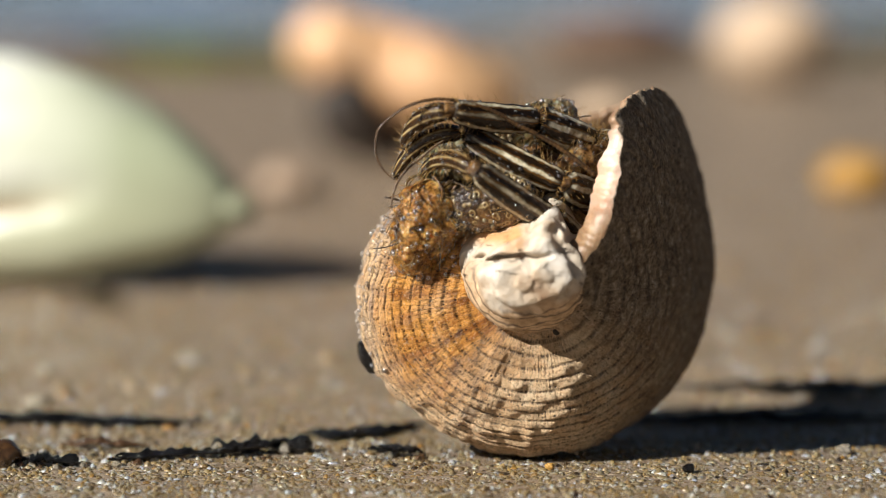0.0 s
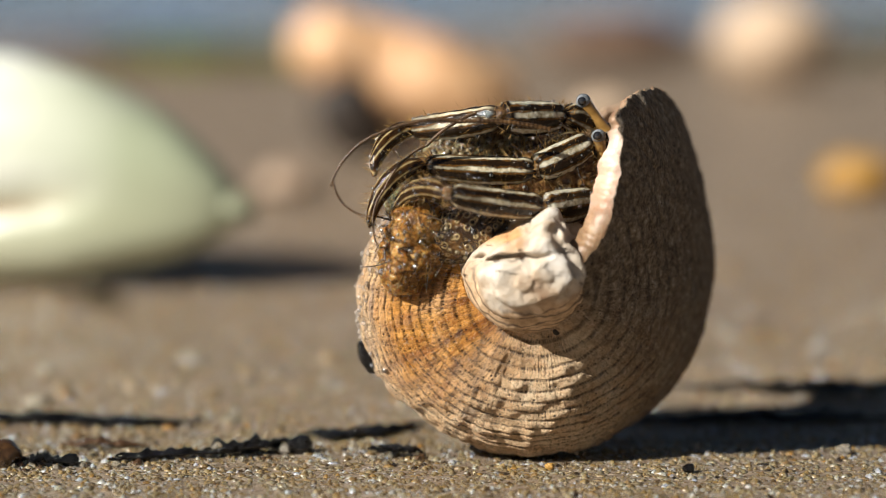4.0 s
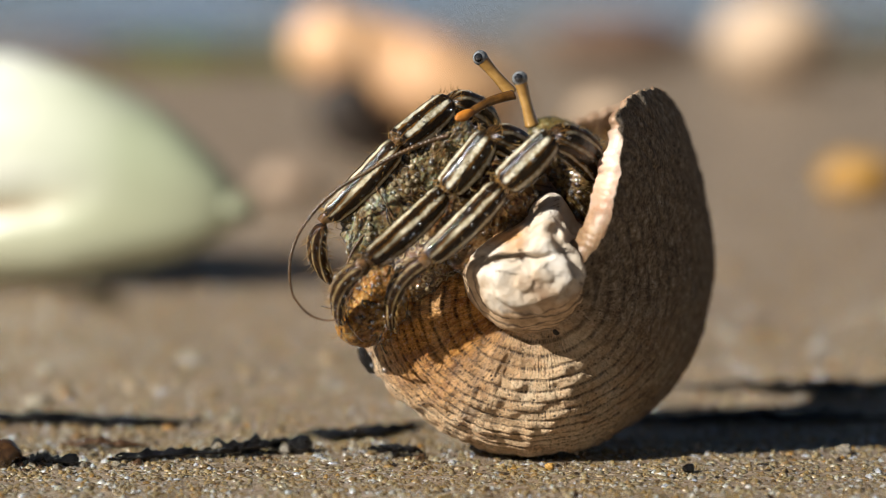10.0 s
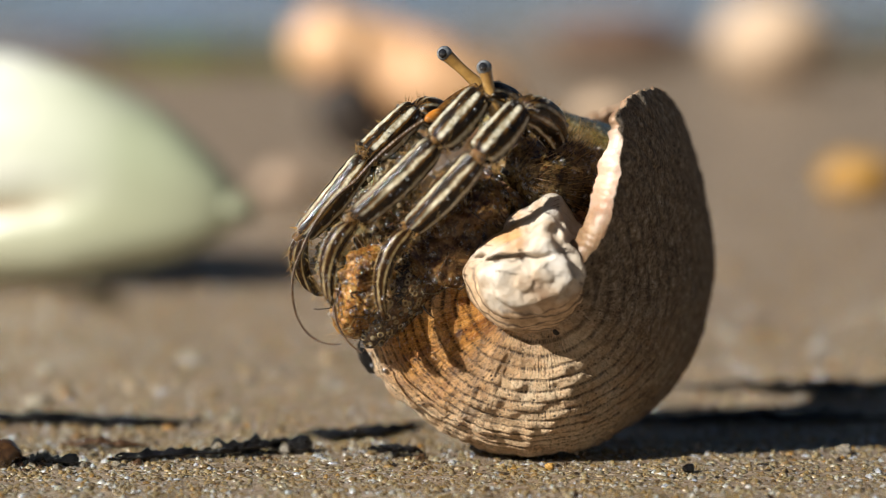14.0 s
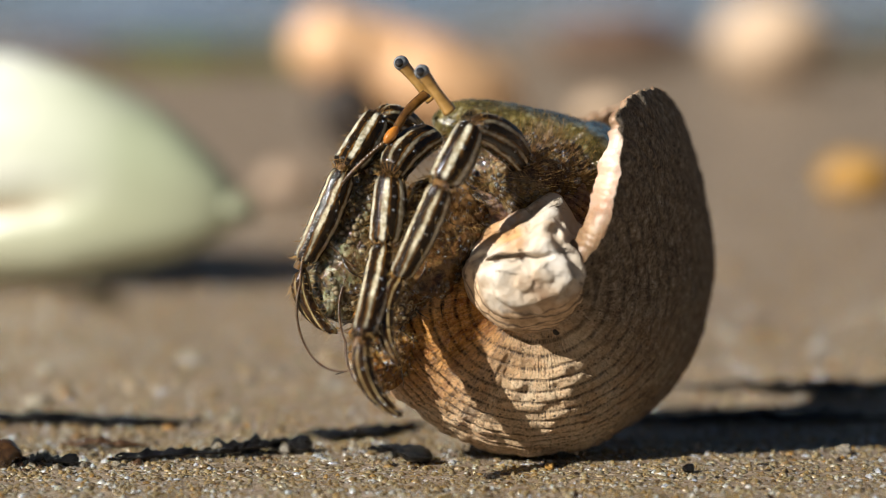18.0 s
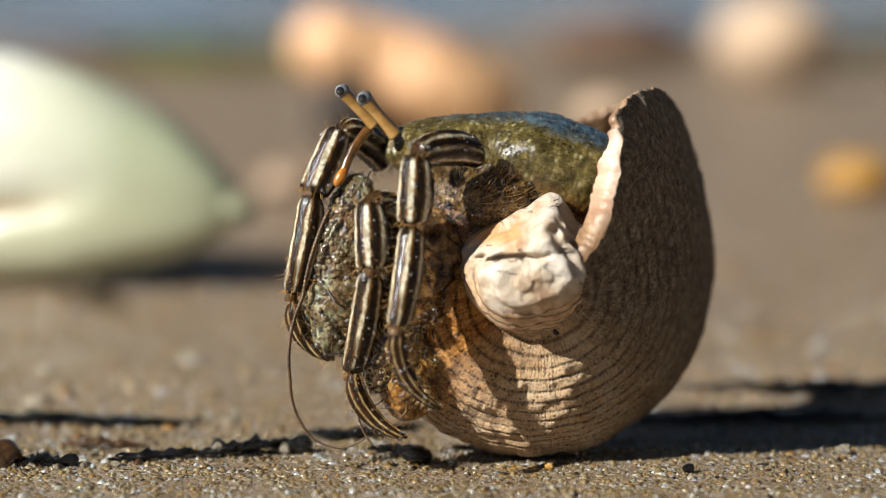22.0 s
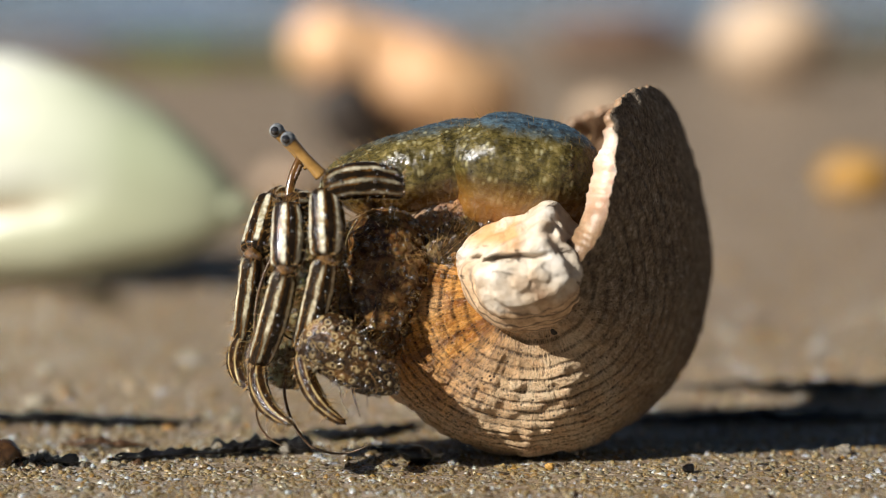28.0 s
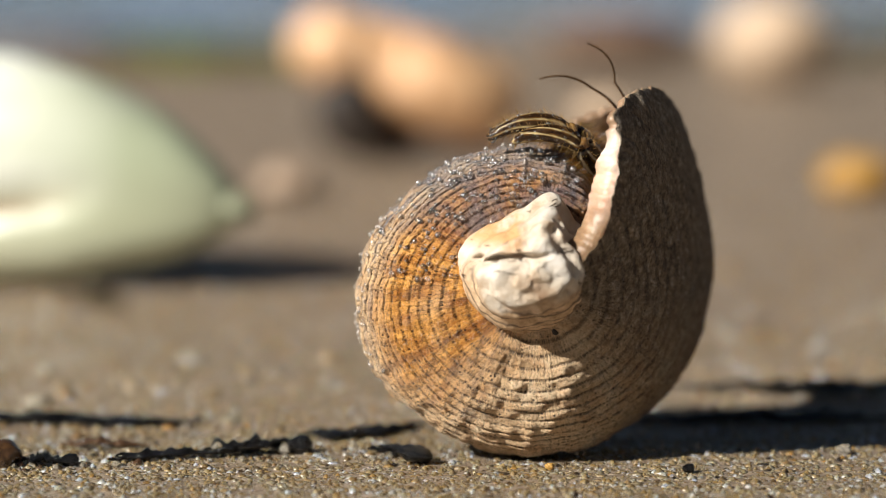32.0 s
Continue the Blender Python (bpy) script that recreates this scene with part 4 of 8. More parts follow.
def make_whelk():
    thing = empty("whelk_shell", pose(-0.0755, 0.140, 0.0196, 0, 0, -15))
    tagged(thing, "large smooth white-green shell lying on its side on sand", "shell")
    # a spindle, drawn out and bent down to its pointed end, with a groove along the mouth
    vs, fs = [], []
    n1, n2 = 96, 90
    for j in range(n2):
        x = -0.044 + 0.088 * j / (n2 - 1)
        u = abs(x) / 0.044
        k = max(0.004, 1 - u ** 1.6) ** 0.6 if x > 0 else max(0.004, 1 - u ** 2.2) ** 0.5
        sink = 0.0064 * max(0.0, x / 0.044) ** 2
        for i in range(n1):
            g = 2 * math.pi * i / n1
            p = 0.55 if math.sin(g) < 0 else 0.9
            q = Vector((x, 0.0150 * k * math.copysign(abs(math.cos(g)) ** p, math.cos(g)), (0.0184 if math.sin(g) > 0 else 0.0196) * k * math.copysign(abs(math.sin(g)) ** p, math.sin(g)) - sink))
            if q.y < 0:
                w = (q.z + 0.0078 - 0.20 * x) / 0.0022
                q.y += 0.0022 * math.exp(-w * w) * max(0.0, min(1.0, (0.024 - x) / 0.010))
            vs.append(q + Vector((0, 0, 0.0006 * noise.noise((x * 90, g, 0)))))
    for j in range(n2 - 1):
        for i in range(n1):
            fs.append((j * n1 + i, (j + 1) * n1 + i, (j + 1) * n1 + (i + 1) % n1, j * n1 + (i + 1) % n1))
    part("body_whorl", mesh_of("body_whorl", vs, fs, WHITE), thing, "glossy white body whorl with a fold, its tan shadow painted in")
    vs, fs = blob(0.0040, 0.0034, 0.0026, 0.12, 1.6, 4.0, 24, 32)
    part("siphon_tip", mesh_of("siphon_tip", vs, fs, DULL_GREEN), thing, "blunt grey-green end", pose(0.0425, 0.0, -0.0062, 0, 18, 0))


def make_peach_shell():
    thing = empty("sea_snail_shell", pose(-0.0130, 0.362, 0.0))
    tagged(thing, "peach-coloured sea snail shell with a dark open mouth, on sand", "shell")
    vs, fs = blob(0.0135, 0.0120, 0.0108, 0.14, 1.7, 2.0)
    part("body_whorl", mesh_of("body_whorl", vs, fs, PEACH), thing, "peach rounded whorl", pose(-0.0130, 0.002, 0.0275, 0, 14, 0))
    vs, fs = blob(0.0215, 0.0115, 0.0120, 0.18, 1.7, 5.0)
    part("outer_whorl", mesh_of("outer_whorl", vs, fs, PEACH), thing, "pale peach outer whorl", pose(0.0125, -0.001, 0.0178, 0, 20, 0))
    vs, fs = blob(0.0190, 0.0100, 0.0112, 0.18, 1.7, 7.0)
    part("columella", mesh_of("columella", vs, fs, PEACH), thing, "", pose(-0.0005, 0.001, 0.0225, 0, 24, 0))
    # added base body; its brown paints the shading below the peach whorls
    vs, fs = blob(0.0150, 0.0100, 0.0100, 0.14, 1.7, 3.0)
    part("shaded_base", mesh_of("shaded_base", vs, fs, BROWN), thing, "underside with its shade put into a brown colour", pose(-0.0040, 0.005, 0.0095))
    # solid blob set before the whorls; the opening's shade is its colour
    vs, fs = blob(0.0085, 0.0050, 0.0112, 0.10, 1.7, 9.0)
    part("mouth", mesh_of("mouth", vs, fs, DARKHOLE), thing, "shell mouth, its brown dark painted on a blob", pose(-0.0102, -0.0140, 0.0112, 0, -24, 0))


def ribbon(points, width, thick, seed):
    """A bundle of thin crumpled blades that follows points on the ground."""
    rng = random.Random(seed)
    V, F = [], []
    pts = [Vector(p) for p in points]
    n, sides = 48, 7
    for blade in range(5):
        a, b = sorted((rng.uniform(0, 0.35), rng.uniform(0.55, 1.0))) if blade else (0.0, 1.0)
        off, lift = width * rng.uniform(-0.7, 0.7) * (blade > 0), thick * rng.uniform(0.0, 0.9)
        base = len(V)
        for j in range(n):
            f = (a + (b - a) * j / (n - 1)) * (len(pts) - 1)
            k = min(int(f), len(pts) - 2)
            c = pts[k].lerp(pts[k + 1], f - k)
            q = 9.0 * blade + seed
            c.y += off + width * 0.9 * noise.noise((j * 0.11, q, 0))
            c.z += ground_height(c.x, c.y) + 0.00025 + lift * (0.5 + noise.noise((j * 0.16, q, 3)))
            taper = min(1.0, 5 * min(j, n - 1 - j) / n + 0.08)
            w = width * (0.62 if blade else 0.9) * taper * (0.75 + 0.6 * noise.noise((j * 0.28, q, 7)))
            tilt = 1.3 * noise.noise((j * 0.13, q, 11))
            for i in range(sides):
                g = 2 * math.pi * i / sides
                u, h = w * math.cos(g), (0.00013 + 0.18 * thick * taper) * math.sin(g)
                V.append(c + Vector((0.0, u * math.cos(tilt) - h * math.sin(tilt), u * math.sin(tilt) * 0.6 + h * math.cos(tilt))))
        for j in range(n - 1):
            for i in range(sides):
                F.append((base + j * sides + i, base + (j + 1) * sides + i, base + (j + 1) * sides + (i + 1) % sides, base + j * sides + (i + 1) % sides))
        F += [tuple(base + i for i in range(sides))[::-1], tuple(base + (n - 1) * sides + i for i in range(sides))]
    return V, F


def strand(points, width, thick, seed, label, mat=None):
    vs, fs = ribbon(points, width, thick, seed)
    return tagged(new("seaweed_strand", mesh_of("seaweed_strand", vs, fs, mat or WEED)), label, "seaweed", "black seaweed strands")


make_whelk()
make_peach_shell()


def make_chip():
    vs, fs = blob(0.0010, 0.0016, 0.0020, 0.2, 2.0, 3.0, 18, 22)
    ob = new("shell_chip", mesh_of("shell_chip", vs, fs, WEED))
    return tagged(ob, "small black mussel chip clinging to the snail shell", "shell chip")


chip = make_chip()
strand([(-0.070, 0.0225, 0.0002), (-0.045, 0.0205, 0.0003), (-0.0292, 0.0190, 0.0001)], 0.0022, 0.0013, 3, "long wet black seaweed strand lying on the sand")
strand([(-0.0172, 0.0085, 0.0002), (-0.009, 0.011, 0.0003), (-0.002, 0.0165, 0.0002)], 0.0017, 0.0008, 5, "wet black seaweed strand running under the snail shell")
strand([(-0.0375, -0.0055, 0.0001), (-0.029, -0.0035, 0.0003), (-0.0195, -0.0015, 0.0002)], 0.0011, 0.0007, 7, "thin torn black seaweed strand among sand grains")
strand([(-0.0262, -0.0025, 0.0005), (-0.021, -0.0012, 0.0008), (-0.0168, 0.0005, 0.0004)], 0.0014, 0.0011, 8, "crumpled black seaweed scrap with grains stuck on it")
strand([(-0.0475, -0.006, 0.0002), (-0.0445, -0.0062, 0.0006), (-0.0415, -0.007, 0.0002)], 0.0014, 0.0008, 9, "curled black seaweed scrap on the sand")
strand([(-0.0445, 0.0052, 0.0001), (-0.040, 0.0045, 0.0006), (-0.034, 0.0040, 0.0001)], 0.0013, 0.0008, 10, "brown curled weed flake on the sand", BROWN_GLOSS)
strand([(-0.0086, -0.0015, 0.0002), (-0.005, -0.0022, 0.0006), (-0.0022, -0.0018, 0.0002)], 0.0012, 0.0008, 12, "small dark shiny weed flake on the sand", WEED)
strand([(-0.062, 0.113, 0.001), (-0.057, 0.112, 0.0025), (-0.0515, 0.113, 0.001)], 0.004, 0.0016, 13, "dark brown leaf scrap on the sand", BROWN_GLOSS)
strand([(0.022, 0.026, 0.0), (0.04, 0.024, 0.0004), (0.058, 0.027, 0.0)], 0.0018, 0.0010, 15, "dark weed strand half buried behind the snail shell")
strand([(0.030, 0.046, 0.0), (0.05, 0.043, 0.0006), (0.07, 0.045, 0.0)], 0.0022, 0.0012, 17, "dark weed strand on the sand behind the snail shell")
pebble("pebble", 0.0022, 0.0020, 0.0019, (-0.0492, -0.0066, 0.0010), BROWN_GLOSS, "glossy brown pebble at the seaweed", "pebble", 0.12, 20, 3.0)
pebble("pebble", 0.0066, 0.0065, 0.0042, (-0.0340, 0.268, 0.0030), DULL, "pale tan pebble on the sand", "pebble", 0.15, 0, 4.0)
pebble("pebble", 0.0092, 0.0075, 0.0050, (0.0915, 0.270, 0.0040), AMBER, "amber-yellow pebble on the sand", "pebble", 0.12, 15, 5.0)
pebble("pebble", 0.0240, 0.0200, 0.0170, (0.1275, 0.690, 0.0140), TAN, "rounded tan pebble near the water", "pebble", 0.08, 0, 6.0)
pebble("pebble", 0.0085, 0.0085, 0.0055, (0.047, 0.452, 0.003), TAN, "tan pebble on the sand", "pebble", 0.12, 0, 8.0)
for x, y, r, mat, label in ((-0.0180, -0.0012, 0.0007, QUARTZ, "tiny pale quartz grain beside the seaweed"), (-0.0445, 0.0085, 0.0006, QUARTZ, "tiny pale quartz grain on the sand"),
                            (0.0118, -0.0090, 0.00045, AMBER, "tiny orange grain on the sand before the snail shell"), (-0.0162, -0.0005, 0.0013, WEED, "small blue-black wet stone beside the seaweed"),
                            (-0.0415, -0.0068, 0.0009, WEED, "small black wet stone beside the seaweed"), (0.0270, -0.0110, 0.0006, WEED, "tiny black grain on the sand"),
                            (-0.0300, 0.0200, 0.0007, QUARTZ, "pale grain on the seaweed strand"), (-0.0235, -0.0018, 0.0008, QUARTZ, "pale quartz grain stuck on the seaweed"),
                            (0.0455, -0.0020, 0.0008, QUARTZ, "pale quartz grain on the sand")):
    pebble("pebble", r * 1.15, r, r * 0.85, (x, y, ground_height(x, y) + 0.5 * r + 0.0002), mat, label, "pebble", 0.25, 40 * x, 60 * r + x)
bits = random.Random(41)
for k in range(34):
    x0, y0, x1, y1 = ((-0.0375, -0.0062, -0.0170, -0.0022), (-0.0490, -0.0075, -0.0400, -0.0078), (-0.0660, 0.0200, -0.0300, 0.0175), (-0.0090, -0.0034, -0.0020, -0.0030))[k % 4]
    f, r = bits.random(), bits.uniform(0.00022, 0.00046)
    x, y = x0 + (x1 - x0) * f, y0 + (y1 - y0) * f + bits.uniform(-0.0018, 0.0012)
    mat, label = ((QUARTZ, "tiny clear quartz grain beside the seaweed"), (QUARTZ, "tiny clear quartz grain beside the seaweed"), (BROWN_GLOSS, "tiny dark brown wet grain beside the seaweed"))[k % 3]
    ob = pebble("pebble", r * bits.uniform(0.9, 1.4), r, r * 0.9, (x, y, ground_height(x, y) + 0.6 * r), mat, label, "pebble", 0.22, bits.uniform(0, 180), k * 1.7)
    tagged(ob, label, "pebble", "small grains round the seaweed")
wood = empty("driftwood", pose(0.0740, 0.800, 0.0090, 0, 0, 8))
tagged(wood, "dark brown driftwood lump by the water", "driftwood")
part("trunk", mesh_of("trunk", *blob(0.0330, 0.0150, 0.0110, 0.25, 1.6, 7.0, 36, 48), BROWN), wood)
part("stub", mesh_of("stub", *blob(0.0075, 0.0060, 0.0058, 0.25, 1.6, 3.0, 24, 32), BROWN), wood, "short broken branch stub", pose(0.0160, -0.0060, 0.0060, 0, 30, 0))


def make_tuft(at, wide, count, seed, mat, label):
    rng = random.Random(seed)
    blades = [(rng.gauss(0, wide), rng.gauss(0, 0.012)) for _ in range(count)]
    thing = empty("seaweed_tuft", at)
    tagged(thing, label, "seaweed", "seaweed tufts by the shore")
    # each frond is one sheaf of blades
    edges = [-9.0, -1.2 * wide, -0.6 * wide, -0.2 * wide, 0.2 * wide, 0.6 * wide, 1.2 * wide, 9.0]
    for x0, x1 in zip(edges, edges[1:]):
        make_frond(thing, rng, [b for b in blades if x0 <= b[0] < x1], mat)


def make_frond(thing, rng, blades, mat):
    V, F = [], []
    for x, y in blades:
        a, L, w = rng.uniform(0, 6.28), rng.uniform(0.010, 0.024), rng.uniform(0.0015, 0.0040)
        lean = Vector((math.cos(a) * 0.6, math.sin(a) * 0.6, 0.8)).normalized()
        side = lean.orthogonal().normalized()
        b = len(V)
        for k in range(4):
            f = k / 3
            c = Vector((x, y, 0)) + lean * L * f + Vector((0, 0, -0.4 * L * f * f))
            ww = w * (1 - 0.8 * f)
            V += [c + side * ww, c - side * ww + Vector((0, 0, 0.0004))]
        for k in range(3):
            F.append((b + 2 * k, b + 2 * k + 1, b + 2 * k + 3, b + 2 * k + 2))
    part("frond", mesh_of("frond", V, F, mat), thing)


make_tuft(pose(-0.098, 0.800, -0.002), 0.017, 1500, 4, GREEN, "green and yellow seaweed tuft on the wet sand")
make_tuft(pose(0.205, 0.900, -0.004), 0.016, 900, 6, GREEN_DARK, "dull green seaweed tuft near the water")
make_tuft(pose(-0.150, 0.930, -0.004), 0.018, 700, 8, BROWN, "brown weed heap near the water")


def water_material():
    n = Net("shore_water", 0.06)
    v = n.coords()
    n.set("Base Color", n.ramp(n.noise(n.scaled(v, 1.0, 0.4, 1.0), 9, 3), [(0.35, (0.11, 0.19, 0.31)), (0.65, (0.30, 0.33, 0.34))]))
    n.set("IOR", 1.33)
    n.bump(n.math("ADD", n.noise(n.scaled(v, 1.0, 0.5, 1.0), 26, 4), n.math("MULTIPLY", n.noise(v, 90, 3), 0.3)), 1.0, 0.02)
    return n.mat


WATER = water_material()


def make_water():
    xs = np.concatenate([-np.geomspace(0.6, 390, 20)[::-1], np.linspace(-0.55, 0.55, 60), np.geomspace(0.6, 390, 20)])
    ys = np.concatenate([np.linspace(1.20, 2.4, 64), np.geomspace(2.45, 890, 30)])
    verts = [(x, y, -0.0095 + 0.0012 * noise.noise((x * 7, y * 16, 2.0))) for y in ys for x in xs]
    w = len(xs)
    faces = [(j * w + i, j * w + i + 1, (j + 1) * w + i + 1, (j + 1) * w + i) for j in range(len(ys) - 1) for i in range(w - 1)]
    tagged(new("water", mesh_of("water", verts, faces, WATER)), "rippling blue shore water behind the beach", "water", kind="structure")


make_water()


def make_ripples():
    rng = random.Random(21)
    made = []
    vs, fs = [], []
    n1, n2 = 24, 9
    for j in range(n2):
        for i in range(n1):
            u, w = i / (n1 - 1) * 2 - 1, j / (n2 - 1) * 2 - 1
            vs.append((u * 0.11, w * 0.030 + 0.012 * math.sin(u * 3), -0.002 + 0.0075 * (1 - u * u) * math.cos(w * math.pi / 2) ** 2))
    for j in range(n2 - 1):
        for i in range(n1 - 1):
            fs.append((j * n1 + i, j * n1 + i + 1, (j + 1) * n1 + i + 1, (j + 1) * n1 + i))
    me = mesh_of("ripple", vs, fs, WATER)
    for k in range(14):
        ob = new("ripple", me)
        tagged(ob, "low glinting ripple of shore water", "ripple", "ripples on the shore water")
        made.append((ob, rng.uniform(-0.30, 0.30), 1.32 + 0.085 * k + rng.uniform(-0.03, 0.03), rng.uniform(0.02, 0.06), rng.uniform(0, 6.28), rng.uniform(1.6, 3.2)))
    return made


ripples = make_ripples()


# ---- motion ----
def motions():
    walk(crab["A"][0], [
        (0, pose(0.02230, 0.00134, 0.02539, 149.8, -31.1, -131.6)), (1, pose(0.02165, 0.00134, 0.02853, 149.8, -31.1, -131.6)), (2, pose(0.02165, 0.00134, 0.02885, 149.8, -31.1, -131.6)),
        (3, pose(0.02163, 0.00134, 0.03061, 149.8, -31.1, -131.6)), (5.5, pose(0.01881, 0.00134, 0.03148, 149.8, -31.1, -131.6)), (6, pose(0.01756, 0.00134, 0.03186, 149.8, -31.1, -131.6)),
        (7, pose(0.01624, -0.00046, 0.03201, 149.8, -31.1, -131.6)), (8, pose(0.01450, -0.00226, 0.03229, 149.8, -31.1, -131.6)), (9, pose(0.01241, -0.00406, 0.03294, 149.8, -31.1, -131.6)),
        (10, pose(0.00999, -0.00586, 0.03260, 149.8, -31.1, -131.6)), (11, pose(0.00902, -0.00586, 0.03241, 149.8, -31.1, -131.6)), (12, pose(0.00902, -0.00586, 0.03260, 149.8, -31.1, -131.6)),
        (13, pose(0.00689, -0.00586, 0.03260, 149.8, -31.1, -131.6)), (14, pose(0.00901, -0.00586, 0.03716, 149.8, -31.1, -131.6)), (16.5, pose(0.00141, -0.00586, 0.03229, 149.8, -31.1, -131.6)),
        (16.7333, pose(0.00027, -0.00542, 0.03506, -179.9, -2.1, -136.1)), (17, pose(-0.00087, -0.00497, 0.03784, -148.6, 25.2, -124.9)), (18, pose(-0.00087, -0.00519, 0.03661, -151.1, 25.2, -127.6)),
        (18.5, pose(0.00042, -0.00553, 0.03536, 179.2, -2.5, -137.1)), (19, pose(0.00172, -0.00586, 0.03412, 149.8, -31.1, -131.6)), (20, pose(-0.00134, -0.00586, 0.03003, 149.8, -31.1, -131.6)),
        (21, pose(-0.00305, -0.00586, 0.02893, 149.8, -31.1, -131.6)), (22, pose(-0.00306, -0.00586, 0.02537, 149.8, -31.1, -131.6)), (23, pose(-0.00377, -0.00586, 0.03064, 149.8, -31.1, -131.6)),
        (24, pose(-0.00869, -0.00586, 0.02402, 149.8, -31.1, -131.6)), (25, pose(-0.00962, -0.00586, 0.02248, 149.8, -31.1, -131.6)), (28, pose(-0.01186, -0.00586, 0.02525, 149.8, -31.1, -131.6)),
        (29, pose(-0.01513, -0.00586, 0.02156, 149.8, -31.1, -131.6)), (30, pose(-0.01512, -0.00586, 0.02279, 149.8, -31.1, -131.6)), (31, pose(-0.01420, -0.00586, 0.02279, 149.8, -31.1, -131.6)),
        (31.2, pose(-0.01420, -0.00586, 0.02279, 149.8, -31.1, -131.6)), (31.3, pose(-0.00633, -0.00586, 0.03046, 149.8, -31.1, -131.6)), (31.4, pose(-0.00633, -0.00586, 0.03046, 149.8, -31.1, -131.6)),
        (31.5, pose(-0.00633, -0.00586, 0.03046, 149.8, -31.1, -131.6)), (31.6, pose(0.02645, 0.01229, 0.02365, 166.7, -40.5, -160.0)), (31.8, pose(0.02780, 0.01229, 0.02034, 166.7, -40.5, -160.0)),
        (31.9, pose(0.02780, 0.01229, 0.02034, 166.7, -40.5, -160.0)), (31.96, pose(0.02813, 0.01229, 0.02034, 166.7, -40.5, -160.0)), (32, pose(0.02813, 0.01229, 0.02034, 166.7, -40.5, -160.0)),
    ])
    walk(crab["A"][1], [
        (0, pose(0.00880, 0.00000, 0.00000, 14.5, -11.1, -13.4)), (1, pose(0.00880, 0.00000, 0.00000, 30.8, -29.8, -10.3)), (2, pose(0.00880, -0.00000, 0.00000, 32.5, -31.0, -11.2)),
        (3, pose(0.00880, 0.00000, 0.00000, 40.2, -46.8, -9.4)), (5.5, pose(0.00880, 0.00000, 0.00000, 47.0, -57.4, -12.1)), (6, pose(0.00880, 0.00000, -0.00000, 57.0, -58.8, -21.2)),
        (7, pose(0.00880, -0.00000, 0.00000, 54.7, -67.3, -17.0)), (8, pose(0.00880, -0.00000, -0.00000, 64.2, -69.4, -25.8)), (9, pose(0.00880, 0.00000, 0.00000, 82.3, -85.9, -42.5)),
        (10, pose(0.00880, -0.00000, 0.00000, 129.7, -83.7, -89.6)), (11, pose(0.00880, 0.00000, 0.00000, 138.3, -82.4, -98.2)), (12, pose(0.00880, 0.00000, 0.00000, 139.6, -82.2, -99.5)),
        (13, pose(0.00880, 0.00000, -0.00000, 154.3, -77.2, -113.9)), (14, pose(0.00880, -0.00000, 0.00000, 87.9, -69.6, -48.2)), (16.5, pose(0.00880, 0.00000, 0.00000, 112.9, -46.7, -67.3)),
        (16.7333, pose(0.00880, 0.00000, -0.00000, 52.4, -60.1, -7.3)), (17, pose(0.00880, 0.00000, -0.00000, 5.6, -37.6, 38.8)), (18, pose(0.00880, 0.00000, -0.00000, 7.9, -46.4, 34.9)),
        (19, pose(0.00880, 0.00000, 0.00000, 121.3, -48.6, -74.7)), (20, pose(0.00880, 0.00000, 0.00000, 132.2, -45.7, -83.1)), (21, pose(0.00880, 0.00000, -0.00000, 145.2, -46.4, -96.3)),
        (22, pose(0.00880, 0.00000, 0.00000, 164.7, -43.4, -118.4)), (23, pose(0.00880, 0.00000, 0.00000, 135.6, -42.7, -84.9)), (24, pose(0.00880, 0.00000, 0.00000, 150.8, -45.1, -101.9)),
        (25, pose(0.00880, 0.00000, 0.00000, 169.4, -50.1, -126.5)), (28, pose(0.00880, -0.00000, 0.00000, 153.8, -41.8, -103.8)), (29, pose(0.00880, -0.00000, 0.00000, 146.4, -40.3, -94.5)),
        (30, pose(0.00880, -0.00000, 0.00000, 162.3, -47.1, -116.6)), (31, pose(0.00880, -0.00000, 0.00000, 162.0, -49.7, -117.1)), (31.2, pose(0.00880, -0.00000, 0.00000, 162.0, -49.7, -117.1)),
        (31.3, pose(0.00880, 0.00000, 0.00000, 123.4, -36.4, -71.5)), (31.4, pose(0.00880, 0.00000, 0.00000, 123.4, -36.4, -71.5)), (31.5, pose(0.00880, 0.00000, 0.00000, 123.4, -36.4, -71.5)),
        (31.5333, pose(0.00880, 0.00000, 0.00000, 44.9, -22.9, -33.1)), (31.6, pose(0.00880, 0.00000, 0.00000, -13.8, 12.8, -32.9)), (31.8, pose(0.00880, 0.00000, 0.00000, -18.1, 19.2, -29.8)),
        (31.9, pose(0.00880, 0.00000, 0.00000, -18.1, 19.2, -29.8)), (31.96, pose(0.00880, -0.00000, 0.00000, -15.0, 21.2, -21.5)), (32, pose(0.00880, -0.00000, 0.00000, -15.0, 21.2, -21.5)),
    ])
